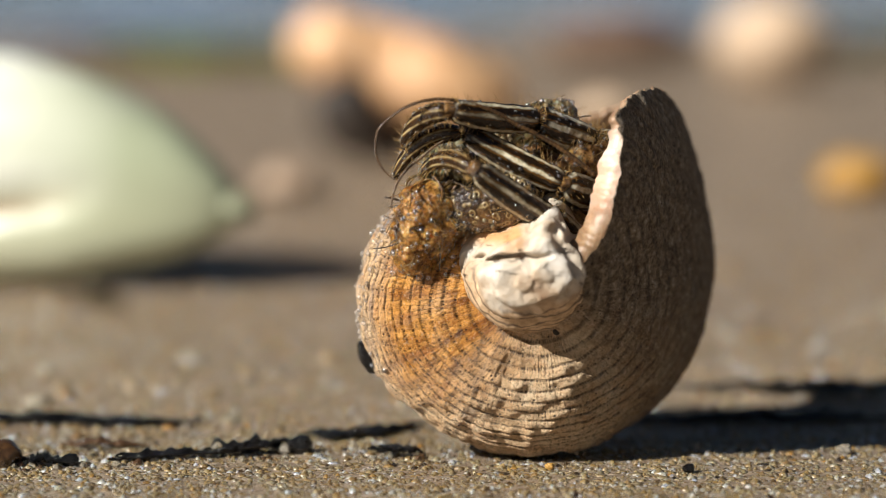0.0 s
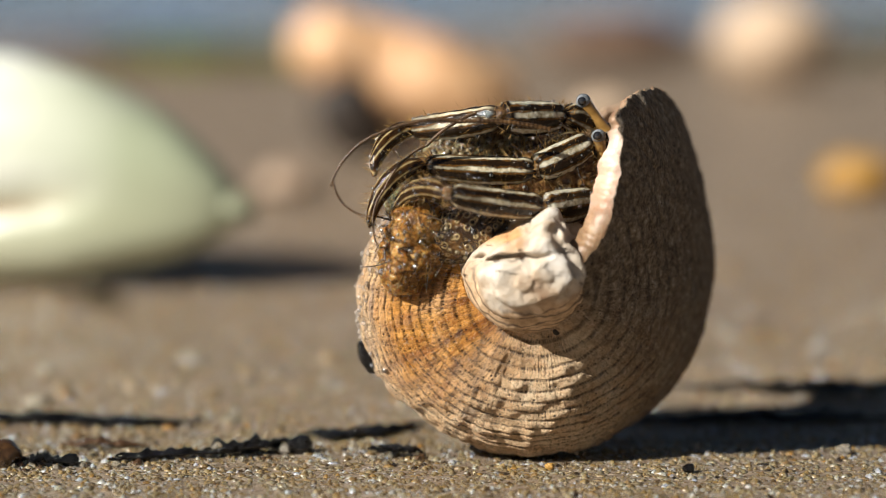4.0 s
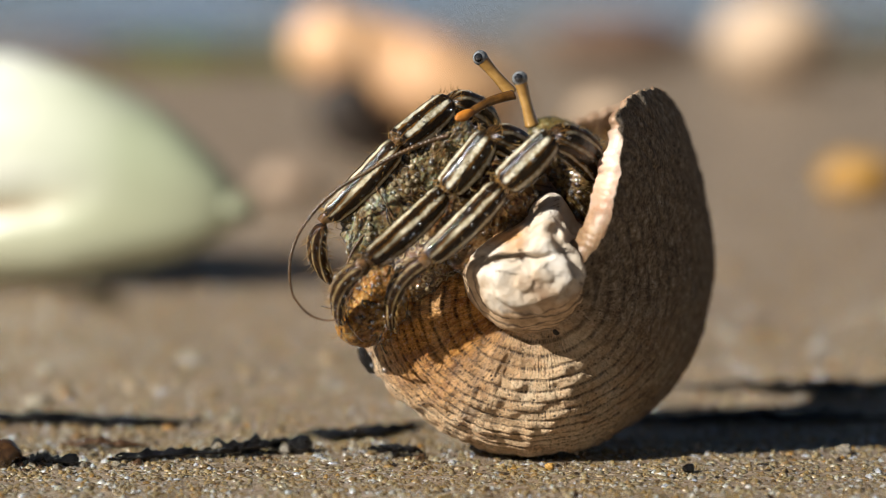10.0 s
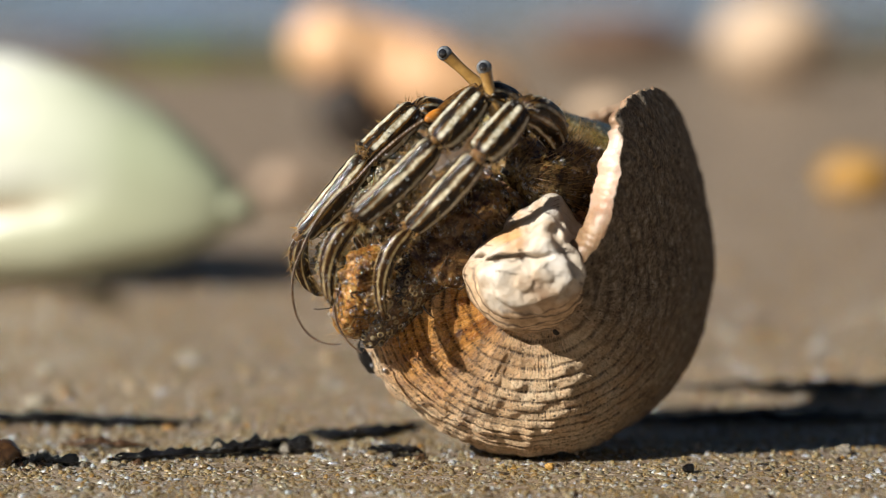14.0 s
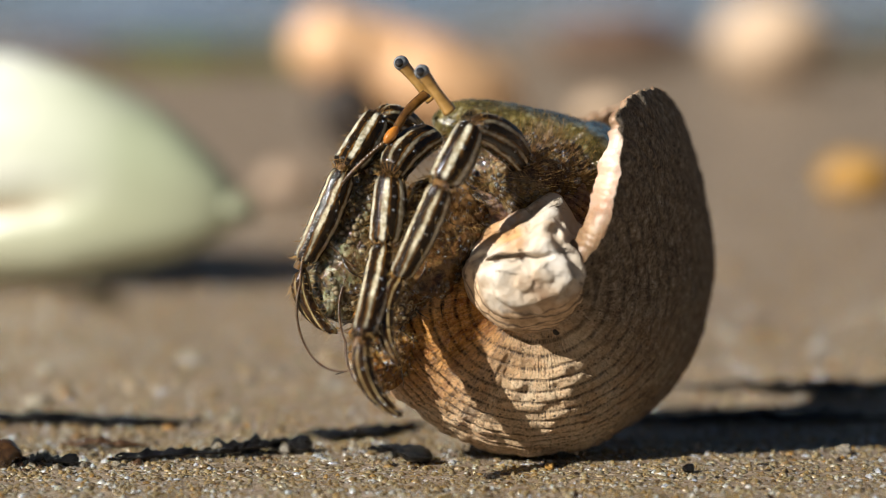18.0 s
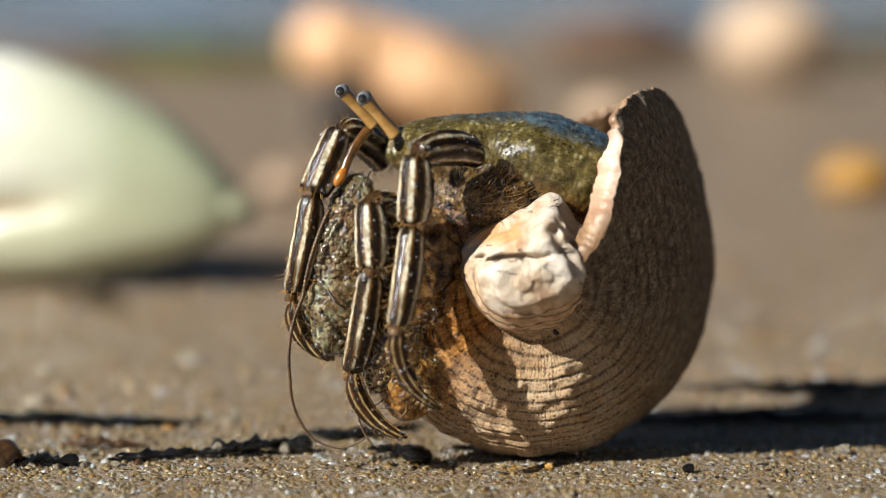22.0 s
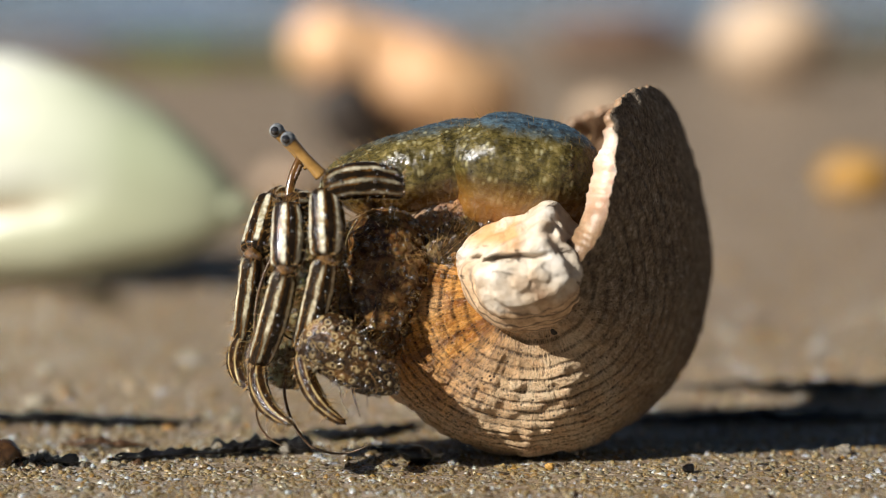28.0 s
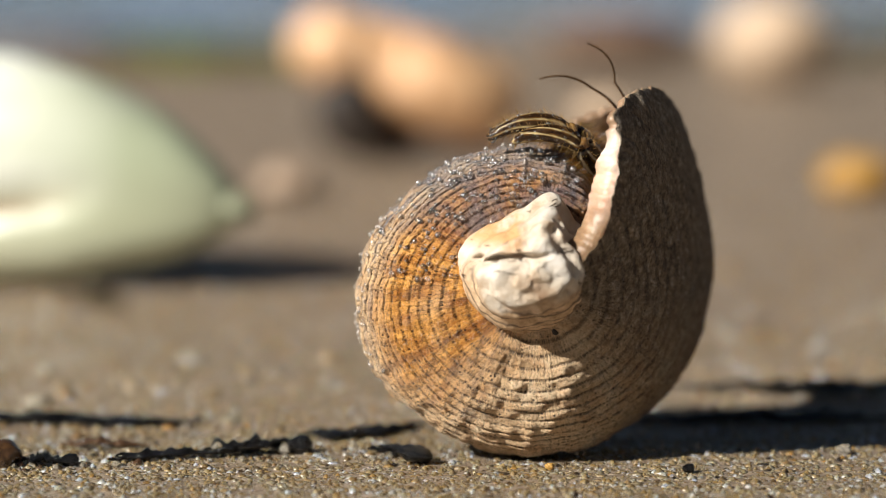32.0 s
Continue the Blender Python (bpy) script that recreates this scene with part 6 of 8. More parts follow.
    walk(crab["C"][0], [
        (0, pose(0.02153, 0.00244, 0.03140, 149.8, -31.1, -131.6)), (1, pose(0.02090, 0.00244, 0.03266, 149.8, -31.1, -131.6)), (2, pose(0.02089, 0.00244, 0.03278, 149.8, -31.1, -131.6)),
        (3, pose(0.01901, 0.00244, 0.03360, 149.8, -31.1, -131.6)), (5.5, pose(0.01586, 0.00244, 0.03517, 149.8, -31.1, -131.6)), (6, pose(0.01398, 0.00244, 0.03549, 149.8, -31.1, -131.6)),
        (7, pose(0.01210, 0.00244, 0.03549, 149.8, -31.1, -131.6)), (8, pose(0.00897, 0.00244, 0.03549, 149.8, -31.1, -131.6)), (9, pose(0.00771, 0.00244, 0.03549, 149.8, -31.1, -131.6)),
        (10, pose(0.00552, 0.00244, 0.03580, 149.8, -31.1, -131.6)), (11, pose(0.00458, 0.00244, 0.03611, 149.8, -31.1, -131.6)), (12, pose(0.00458, 0.00244, 0.03592, 149.8, -31.1, -131.6)),
        (13, pose(0.00239, 0.00244, 0.03517, 149.8, -31.1, -131.6)), (14, pose(0.00176, 0.00244, 0.03505, 149.8, -31.1, -131.6)), (16.5, pose(-0.00169, 0.00244, 0.03392, 149.8, -31.1, -131.6)),
        (17, pose(-0.00232, 0.00244, 0.03392, 149.8, -31.1, -131.6)), (18, pose(-0.00244, 0.00244, 0.03423, 149.8, -31.1, -131.6)), (19, pose(-0.00358, 0.00244, 0.03341, 149.8, -31.1, -131.6)),
        (20, pose(-0.00470, 0.00244, 0.03423, 149.8, -31.1, -131.6)), (21, pose(-0.00105, 0.00244, 0.03799, 149.8, -31.1, -131.6)), (22, pose(-0.00672, 0.00244, 0.03266, 149.8, -31.1, -131.6)),
        (23, pose(-0.00874, 0.00244, 0.02982, 149.8, -31.1, -131.6)), (24, pose(-0.01242, 0.00244, 0.02540, 149.8, -31.1, -131.6)), (25, pose(-0.01254, 0.00244, 0.02603, 149.8, -31.1, -131.6)),
        (28, pose(-0.01444, 0.00244, 0.02508, 149.8, -31.1, -131.6)), (29, pose(-0.01746, 0.00244, 0.02540, 149.8, -31.1, -131.6)), (30, pose(-0.01734, 0.00244, 0.02540, 149.8, -31.1, -131.6)),
        (31, pose(-0.01672, 0.00244, 0.02445, 149.8, -31.1, -131.6)), (31.2, pose(-0.01672, 0.00244, 0.02445, 149.8, -31.1, -131.6)), (31.3, pose(-0.00685, 0.00244, 0.03109, 149.8, -31.1, -131.6)),
        (31.4, pose(-0.00685, 0.00244, 0.03109, 149.8, -31.1, -131.6)), (31.5, pose(-0.00685, 0.00244, 0.03109, 149.8, -31.1, -131.6)), (31.6, pose(0.02288, 0.01221, 0.03144, 166.7, -40.5, -160.0)),
        (31.8, pose(0.02354, 0.01221, 0.03144, 166.7, -40.5, -160.0)), (31.9, pose(0.02354, 0.01221, 0.03144, 166.7, -40.5, -160.0)), (31.96, pose(0.02824, 0.01221, 0.02053, 166.7, -40.5, -160.0)),
        (32, pose(0.02824, 0.01221, 0.02053, 166.7, -40.5, -160.0)),
    ])
    walk(crab["C"][1], [
        (0, pose(0.00850, 0.00000, -0.00000, 9.8, -17.0, 9.1)), (1, pose(0.00850, -0.00000, 0.00000, 16.0, -28.5, 8.8)), (2, pose(0.00850, -0.00000, 0.00000, 16.4, -28.9, 8.5)),
        (3, pose(0.00850, 0.00000, 0.00000, 23.2, -31.4, 0.4)), (5.5, pose(0.00850, 0.00000, -0.00000, 28.1, -40.1, 0.2)), (6, pose(0.00850, 0.00000, 0.00000, 31.9, -44.4, -1.9)),
        (7, pose(0.00850, 0.00000, -0.00000, 33.9, -46.6, -2.9)), (8, pose(0.00850, 0.00000, 0.00000, 48.8, -49.9, -16.4)), (9, pose(0.00850, 0.00000, 0.00000, 52.7, -47.1, -21.0)),
        (10, pose(0.00850, 0.00000, 0.00000, 69.9, -61.1, -32.4)), (11, pose(0.00850, -0.00000, 0.00000, 78.6, -54.5, -40.8)), (12, pose(0.00850, 0.00000, 0.00000, 79.8, -55.8, -41.7)),
        (13, pose(0.00850, 0.00000, 0.00000, 82.5, -63.5, -43.5)), (14, pose(0.00850, 0.00000, 0.00000, 79.0, -68.1, -39.9)), (16.5, pose(0.00850, 0.00000, -0.00000, 110.2, -68.7, -69.1)),
        (17, pose(0.00850, 0.00000, 0.00000, 110.2, -68.6, -69.1)), (18, pose(0.00850, -0.00000, 0.00000, 107.1, -53.6, -64.0)), (19, pose(0.00850, 0.00000, -0.00000, 117.4, -57.4, -73.8)),
        (20, pose(0.00850, -0.00000, 0.00000, 118.7, -49.0, -72.6)), (21, pose(0.00850, 0.00000, 0.00000, 78.9, -70.2, -39.7)), (22, pose(0.00850, 0.00000, 0.00000, 137.4, -63.0, -94.2)),
        (23, pose(0.00850, 0.00000, 0.00000, 159.9, -68.3, -118.7)), (24, pose(0.00850, 0.00000, -0.00000, 141.7, -45.3, -92.2)), (25, pose(0.00850, 0.00000, -0.00000, 143.5, -43.6, -93.2)),
        (28, pose(0.00850, 0.00000, -0.00000, 126.9, -38.6, -75.3)), (29, pose(0.00850, 0.00000, -0.00000, 125.3, -35.7, -72.6)), (30, pose(0.00850, 0.00000, 0.00000, 124.5, -31.7, -70.1)),
        (31, pose(0.00850, 0.00000, -0.00000, 152.3, -42.3, -102.3)), (31.2, pose(0.00850, 0.00000, -0.00000, 152.3, -42.3, -102.3)), (31.3, pose(0.00850, -0.00000, 0.00000, 121.1, -37.0, -70.1)),
        (31.4, pose(0.00850, -0.00000, 0.00000, 121.1, -37.0, -70.1)), (31.5, pose(0.00850, -0.00000, 0.00000, 121.1, -37.0, -70.1)), (31.5333, pose(0.00850, -0.00000, 0.00000, 76.1, -34.3, -54.5)),
        (31.6, pose(0.00850, 0.00000, 0.00000, 36.0, -23.8, -45.9)), (31.8, pose(0.00850, 0.00000, 0.00000, 36.0, -23.8, -45.9)), (31.9, pose(0.00850, 0.00000, 0.00000, 36.0, -23.8, -45.9)),
        (31.96, pose(0.00850, 0.00000, 0.00000, -17.9, 13.7, -38.7)), (32, pose(0.00850, 0.00000, 0.00000, -17.9, 13.7, -38.7)),
    ])
    walk(crab["C"][2], [
        (0, pose(0.01606, 0.00121, 0.00233, 19.7, -27.6, 2.1)), (1, pose(0.01545, 0.00108, 0.00382, 19.4, -29.6, 4.3)), (2, pose(0.01543, 0.00104, 0.00386, 18.5, -31.5, 7.2)),
        (3, pose(0.01533, 0.00005, 0.00416, -26.2, -40.7, 76.9)), (5.5, pose(0.01462, 0.00002, 0.00515, -30.6, -50.2, 77.4)), (6, pose(0.01421, -0.00019, 0.00560, -10.7, -60.1, 52.1)),
        (7, pose(0.01399, -0.00028, 0.00582, 11.4, -68.8, 27.6)), (8, pose(0.01345, -0.00145, 0.00612, 24.9, -77.0, 14.4)), (9, pose(0.01358, -0.00195, 0.00586, 33.7, -79.4, 5.7)),
        (10, pose(0.01176, -0.00207, 0.00700, 75.1, -82.8, -35.4)), (11, pose(0.01201, -0.00304, 0.00651, 90.8, -82.9, -51.0)), (12, pose(0.01186, -0.00299, 0.00661, 85.7, -82.8, -45.9)),
        (13, pose(0.01109, -0.00246, 0.00716, 104.3, -82.2, -64.3)), (14, pose(0.01079, -0.00192, 0.00742, 109.8, -81.9, -69.8)), (16.5, pose(0.00954, -0.00272, 0.00745, 147.3, -74.6, -106.5)),
        (17, pose(0.00954, -0.00273, 0.00745, 154.1, -70.8, -113.0)), (18, pose(0.01058, -0.00427, 0.00644, 155.5, -70.0, -114.3)), (19, pose(0.00970, -0.00414, 0.00674, 159.5, -66.1, -118.0)),
        (20, pose(0.01007, -0.00501, 0.00604, 154.2, -70.3, -113.0)), (21, pose(0.01059, -0.00173, 0.00753, -172.5, -80.4, -147.8)), (22, pose(0.00823, -0.00362, 0.00713, 165.5, -57.3, -123.0)),
        (23, pose(0.00694, -0.00285, 0.00817, 156.3, -51.4, -110.8)), (24, pose(0.00829, -0.00562, 0.00569, -145.6, -45.7, 176.1)), (25, pose(0.00818, -0.00578, 0.00552, -151.6, -47.3, -176.5)),
        (28, pose(0.01009, -0.00605, 0.00499, -149.4, -51.6, -177.2)), (29, pose(0.01044, -0.00620, 0.00467, -158.3, -63.8, -164.1)), (30, pose(0.01082, -0.00640, 0.00420, -144.0, -48.6, 175.7)),
        (31, pose(0.00724, -0.00578, 0.00539, -139.3, -39.7, 166.4)), (31.2, pose(0.00724, -0.00578, 0.00539, -139.3, -39.7, 166.4)), (31.3, pose(0.01067, -0.00601, 0.00482, -116.4, -57.3, 152.5)),
        (31.4, pose(0.01067, -0.00601, 0.00482, -116.4, -57.3, 152.5)), (31.5, pose(0.01067, -0.00601, 0.00482, -116.4, -57.3, 152.5)), (31.6, pose(0.01359, -0.00526, 0.00323, -31.1, -34.9, 61.6)),
        (31.8, pose(0.01359, -0.00526, 0.00323, -29.6, -34.7, 59.9)), (31.9, pose(0.01359, -0.00526, 0.00323, -29.6, -34.7, 59.9)), (31.9333, pose(0.01408, -0.00506, 0.00067, -6.9, -21.1, 5.7)),
        (31.96, pose(0.01457, -0.00486, -0.00190, -3.8, 2.9, -38.2)), (32, pose(0.01457, -0.00486, -0.00190, -3.8, 2.9, -38.2)),
    ])
    walk(crab["C"][3], [
        (0, pose(0.02598, 0.00158, 0.00752, -72.8, -59.0, 115.0)), (1, pose(0.02516, 0.00181, 0.00935, -77.1, -60.3, 118.6)), (2, pose(0.02490, 0.00224, 0.00972, -79.2, -58.4, 120.6)),
        (3, pose(0.01725, 0.00832, 0.01147, 86.4, -53.3, -47.3)), (5.5, pose(0.01618, 0.00702, 0.01375, 126.7, -60.1, -83.1)), (6, pose(0.01764, 0.00421, 0.01531, 139.4, -36.3, -84.8)),
        (7, pose(0.01766, 0.00165, 0.01653, -149.5, -38.6, 176.5)), (8, pose(0.01595, -0.00081, 0.01731, -153.8, -34.1, 178.6)), (9, pose(0.01572, -0.00174, 0.01737, -167.7, -37.8, -159.8)),
        (10, pose(0.01303, -0.00297, 0.01935, -167.8, -30.6, -163.2)), (11, pose(0.01301, -0.00426, 0.01918, -165.4, -26.7, -170.3)), (12, pose(0.01299, -0.00416, 0.01950, -165.1, -26.5, -171.0)),
        (13, pose(0.01181, -0.00395, 0.01919, -174.3, -23.7, -154.1)), (14, pose(0.01134, -0.00342, 0.01871, -167.9, -27.3, -165.3)), (16.5, pose(0.00869, -0.00559, 0.01831, -173.4, -25.4, -155.3)),
        (17, pose(0.00807, -0.00621, 0.01834, 178.3, -14.3, -133.3)), (18, pose(0.00887, -0.00807, 0.01788, 177.9, -16.3, -132.9)), (19, pose(0.00747, -0.00834, 0.01746, -178.9, -20.4, -143.3)),
        (20, pose(0.00841, -0.00890, 0.01785, 175.5, -28.4, -130.8)), (21, pose(0.00901, -0.00273, 0.01857, 158.2, -33.2, -104.1)), (22, pose(0.00468, -0.00908, 0.01728, 178.7, -11.2, -133.3)),
        (23, pose(0.00445, -0.00939, 0.01692, -150.8, -29.5, 171.2)), (23.5, pose(0.00246, -0.00724, 0.01531, 179.3, -33.9, -133.7)), (24, pose(0.00048, -0.00509, 0.01370, 158.3, -16.4, -85.4)),
        (25, pose(0.00060, -0.00625, 0.01375, 155.7, -17.4, -83.7)), (28, pose(0.00315, -0.00639, 0.01377, 155.3, -17.4, -83.2)), (29, pose(0.00568, -0.00755, 0.01472, 159.7, -14.6, -84.4)),
        (30, pose(0.00343, -0.00585, 0.01260, 155.8, -19.3, -86.6)), (31, pose(-0.00114, -0.00375, 0.01254, 154.4, -18.4, -83.6)), (31.2, pose(-0.00114, -0.00375, 0.01254, 154.4, -18.4, -83.6)),
        (31.3, pose(0.00530, -0.00321, 0.01424, 123.0, -32.2, -69.2)), (31.4, pose(0.00530, -0.00321, 0.01424, 123.0, -32.2, -69.2)), (31.5, pose(0.00530, -0.00321, 0.01424, 123.0, -32.2, -69.2)),
        (31.6, pose(0.01797, 0.00283, 0.00963, 44.1, -83.5, -29.2)), (31.8, pose(0.01820, 0.00271, 0.00961, 58.5, -84.4, -43.5)), (31.9, pose(0.01820, 0.00271, 0.00961, 58.5, -84.4, -43.5)),
        (31.96, pose(0.02336, -0.01177, -0.00246, -1.5, -39.6, 17.3)), (32, pose(0.02336, -0.01177, -0.00246, -1.5, -39.6, 17.3)),
    ])
    walk(crab["eye_near"], [
        (0, pose(0.02044, -0.00025, 0.02568, 161.0, -66.4, -159.4)), (2, pose(0.01935, -0.00023, 0.02934, 155.0, -70.8, -153.7)), (3, pose(0.01882, -0.00026, 0.03074, 147.4, -75.4, -146.6)),
        (5.5, pose(0.01724, -0.01110, 0.03333, 138.1, -75.5, -137.2)), (6, pose(0.01704, -0.01113, 0.03478, 158.2, -65.8, -156.4)), (7, pose(0.01612, -0.01113, 0.03557, 158.2, -65.9, -156.3)),
        (8, pose(0.01332, -0.01114, 0.03638, 148.2, -72.8, -147.0)), (9, pose(0.01195, -0.01124, 0.03736, 147.8, -74.8, -146.9)), (10, pose(0.00958, -0.01133, 0.03818, 154.4, -73.6, -153.5)),
        (11, pose(0.00901, -0.01131, 0.03837, 154.4, -73.1, -153.4)), (12, pose(0.00927, -0.01132, 0.03841, 147.4, -76.5, -146.6)), (13, pose(0.00739, -0.01137, 0.03907, 160.9, -70.0, -159.8)),
        (14, pose(0.00571, -0.01131, 0.03937, 152.6, -74.0, -151.7)), (16.5, pose(0.00176, -0.01135, 0.03893, 161.6, -68.6, -160.3)), (17, pose(0.00093, -0.01147, 0.04012, 172.6, -51.9, -170.6)),
        (18, pose(0.00077, -0.01145, 0.03966, 171.5, -54.7, -169.6)), (19, pose(-0.00048, -0.01140, 0.03972, 172.4, -49.4, -170.0)), (20, pose(-0.00229, -0.01146, 0.03913, 172.7, -51.1, -170.6)),
        (21, pose(-0.00299, -0.01152, 0.03961, 174.1, -48.3, -172.1)), (22, pose(-0.00508, -0.01147, 0.03706, 173.0, -50.2, -170.9)), (23, pose(-0.00731, -0.01130, 0.03563, 172.1, -46.0, -169.0)),
        (24, pose(-0.01080, -0.01148, 0.03335, 173.4, -49.4, -171.4)), (25, pose(-0.01101, -0.01149, 0.03356, 173.4, -49.8, -171.4)), (28, pose(-0.01315, -0.01153, 0.03281, 174.3, -48.2, -172.3)),
        (29, pose(-0.01603, -0.01153, 0.03131, 173.5, -51.9, -171.8)), (30, pose(-0.01632, -0.01153, 0.03091, 175.1, -43.5, -172.9)), (31, pose(-0.01629, -0.01156, 0.03058, 175.2, -44.9, -173.2)),
        (31.2, pose(-0.01629, -0.01156, 0.03058, 175.2, -44.9, -173.2)), (31.3, pose(-0.00556, -0.01139, 0.03838, 172.7, -47.5, -170.2)), (31.5, pose(-0.00556, -0.01139, 0.03838, 172.7, -47.5, -170.2)),
        (31.6, pose(0.02076, 0.00464, 0.02491, 155.2, -73.8, -154.3)), (32, pose(0.02076, 0.00464, 0.02491, 155.2, -73.8, -154.3)),
    ])
    walk(crab["eye_far"], [
        (0, pose(0.02012, -0.00025, 0.02631, 161.0, -66.4, -159.4)), (2, pose(0.01963, -0.00018, 0.03053, 161.2, -64.1, -159.3)), (3, pose(0.01930, -0.00008, 0.03429, 166.9, -52.0, -163.5)),
        (5.5, pose(0.01642, -0.00393, 0.03711, 172.2, -51.1, -170.1)), (6, pose(0.01508, -0.00390, 0.03794, 172.2, -49.7, -169.8)), (7, pose(0.01378, -0.00397, 0.03867, 172.3, -53.2, -170.5)),
        (8, pose(0.01162, -0.00398, 0.03960, 173.0, -51.1, -171.0)), (9, pose(0.01013, -0.00400, 0.04074, 174.0, -47.6, -171.9)), (10, pose(0.00758, -0.00401, 0.04112, 173.9, -48.6, -171.9)),
        (11, pose(0.00727, -0.00401, 0.04142, 174.4, -46.7, -172.3)), (12, pose(0.00761, -0.00401, 0.04115, 174.1, -48.1, -172.0)), (13, pose(0.00550, -0.00398, 0.04157, 174.5, -44.4, -172.1)),
        (14, pose(0.00406, -0.00398, 0.04201, 174.9, -42.4, -172.4)), (16.5, pose(-0.00074, -0.00400, 0.04106, 174.6, -44.6, -172.4)), (17, pose(-0.00107, -0.00390, 0.04049, 171.6, -51.8, -169.4)),
        (18, pose(-0.00121, -0.00392, 0.04051, 172.6, -49.4, -170.3)), (19, pose(-0.00238, -0.00383, 0.04009, 171.9, -48.2, -169.1)), (20, pose(-0.00410, -0.00389, 0.04008, 173.1, -46.3, -170.4)),
        (21, pose(-0.00450, -0.00393, 0.04150, 171.6, -53.7, -169.6)), (22, pose(-0.00755, -0.00394, 0.03752, 173.3, -47.4, -171.0)), (23, pose(-0.01018, -0.00390, 0.03572, 172.7, -48.3, -170.2)),
        (24, pose(-0.01319, -0.00387, 0.03366, 172.0, -49.2, -169.5)), (25, pose(-0.01343, -0.00392, 0.03393, 172.4, -50.0, -170.2)), (28, pose(-0.01484, -0.00382, 0.03314, 171.8, -47.6, -169.0)),
        (29, pose(-0.01747, -0.00385, 0.03232, 172.2, -47.6, -169.5)), (30, pose(-0.01852, -0.00387, 0.03116, 172.3, -48.2, -169.7)), (31, pose(-0.01844, -0.00385, 0.03110, 172.4, -47.0, -169.7)),
        (31.2, pose(-0.01844, -0.00385, 0.03110, 172.4, -47.0, -169.7)), (31.3, pose(-0.00734, -0.00380, 0.03836, 172.1, -45.9, -169.1)), (31.5, pose(-0.00734, -0.00380, 0.03836, 172.1, -45.9, -169.1)),
        (31.6, pose(0.02066, 0.00476, 0.02564, 155.4, -70.9, -154.2)), (32, pose(0.02066, 0.00476, 0.02564, 155.4, -70.9, -154.2)),
    ])
    walk(crab["peduncle"], [
        (0, pose(0.02203, 0.00632, 0.03040, -173.5, 11.0, -149.1)), (3, pose(0.02133, 0.00633, 0.03627, -173.1, 11.6, -149.0)), (5.5, pose(0.01666, -0.00731, 0.03799, -177.6, 6.7, -160.4)),
        (6, pose(0.01496, -0.00721, 0.03851, -177.4, 7.0, -159.6)), (7, pose(0.01409, -0.00721, 0.03939, -177.2, 7.6, -159.5)), (8, pose(0.01189, -0.00725, 0.04007, -175.0, 13.7, -159.5)),
        (9, pose(0.01041, -0.00744, 0.04087, -174.6, 15.9, -161.0)), (10, pose(0.00773, -0.00740, 0.04124, -172.4, 21.6, -160.0)), (11, pose(0.00731, -0.00737, 0.04159, -171.9, 22.5, -159.6)),
        (12, pose(0.00766, -0.00743, 0.04152, -172.4, 21.9, -160.2)), (13, pose(0.00521, -0.00749, 0.04202, -169.2, 30.2, -159.3)), (14, pose(0.00378, -0.00705, 0.04205, -166.3, 30.6, -154.4)),
        (16.5, pose(-0.00052, -0.00733, 0.04115, -162.6, 40.7, -154.3)), (17, pose(-0.00121, -0.00738, 0.04138, -163.1, 40.5, -155.0)), (18, pose(-0.00180, -0.00734, 0.04136, -158.3, 46.9, -151.4)),
        (19, pose(-0.00295, -0.00760, 0.04026, -162.7, 44.7, -156.2)), (20, pose(-0.00477, -0.00738, 0.04048, -158.4, 47.4, -151.7)), (21, pose(-0.00518, -0.00737, 0.04030, -160.0, 45.1, -152.8)),
        (22, pose(-0.00814, -0.00765, 0.03748, -152.9, 57.3, -148.7)), (23, pose(-0.01081, -0.00765, 0.03569, -143.4, 64.0, -140.4)), (24, pose(-0.01363, -0.00757, 0.03348, -142.7, 63.3, -139.5)),
        (25, pose(-0.01396, -0.00765, 0.03385, -142.4, 64.4, -139.5)), (28, pose(-0.01540, -0.00701, 0.03455, -125.5, 63.5, -122.5)), (29, pose(-0.01789, -0.00713, 0.03325, -132.7, 62.4, -129.3)),
        (30, pose(-0.01842, -0.00721, 0.03196, -137.0, 61.5, -133.3)), (31, pose(-0.01852, -0.00731, 0.03172, -136.6, 62.9, -133.3)), (31.2, pose(-0.01852, -0.00731, 0.03172, -136.6, 62.9, -133.3)),
        (31.3, pose(-0.00668, -0.00662, 0.04088, -140.3, 52.8, -133.9)), (31.5, pose(-0.00668, -0.00662, 0.04088, -140.3, 52.8, -133.9)), (31.6, pose(0.02306, 0.00689, 0.02637, -174.9, 6.9, -143.6)),
        (32, pose(0.02306, 0.00689, 0.02637, -174.9, 6.9, -143.6)),
    ])
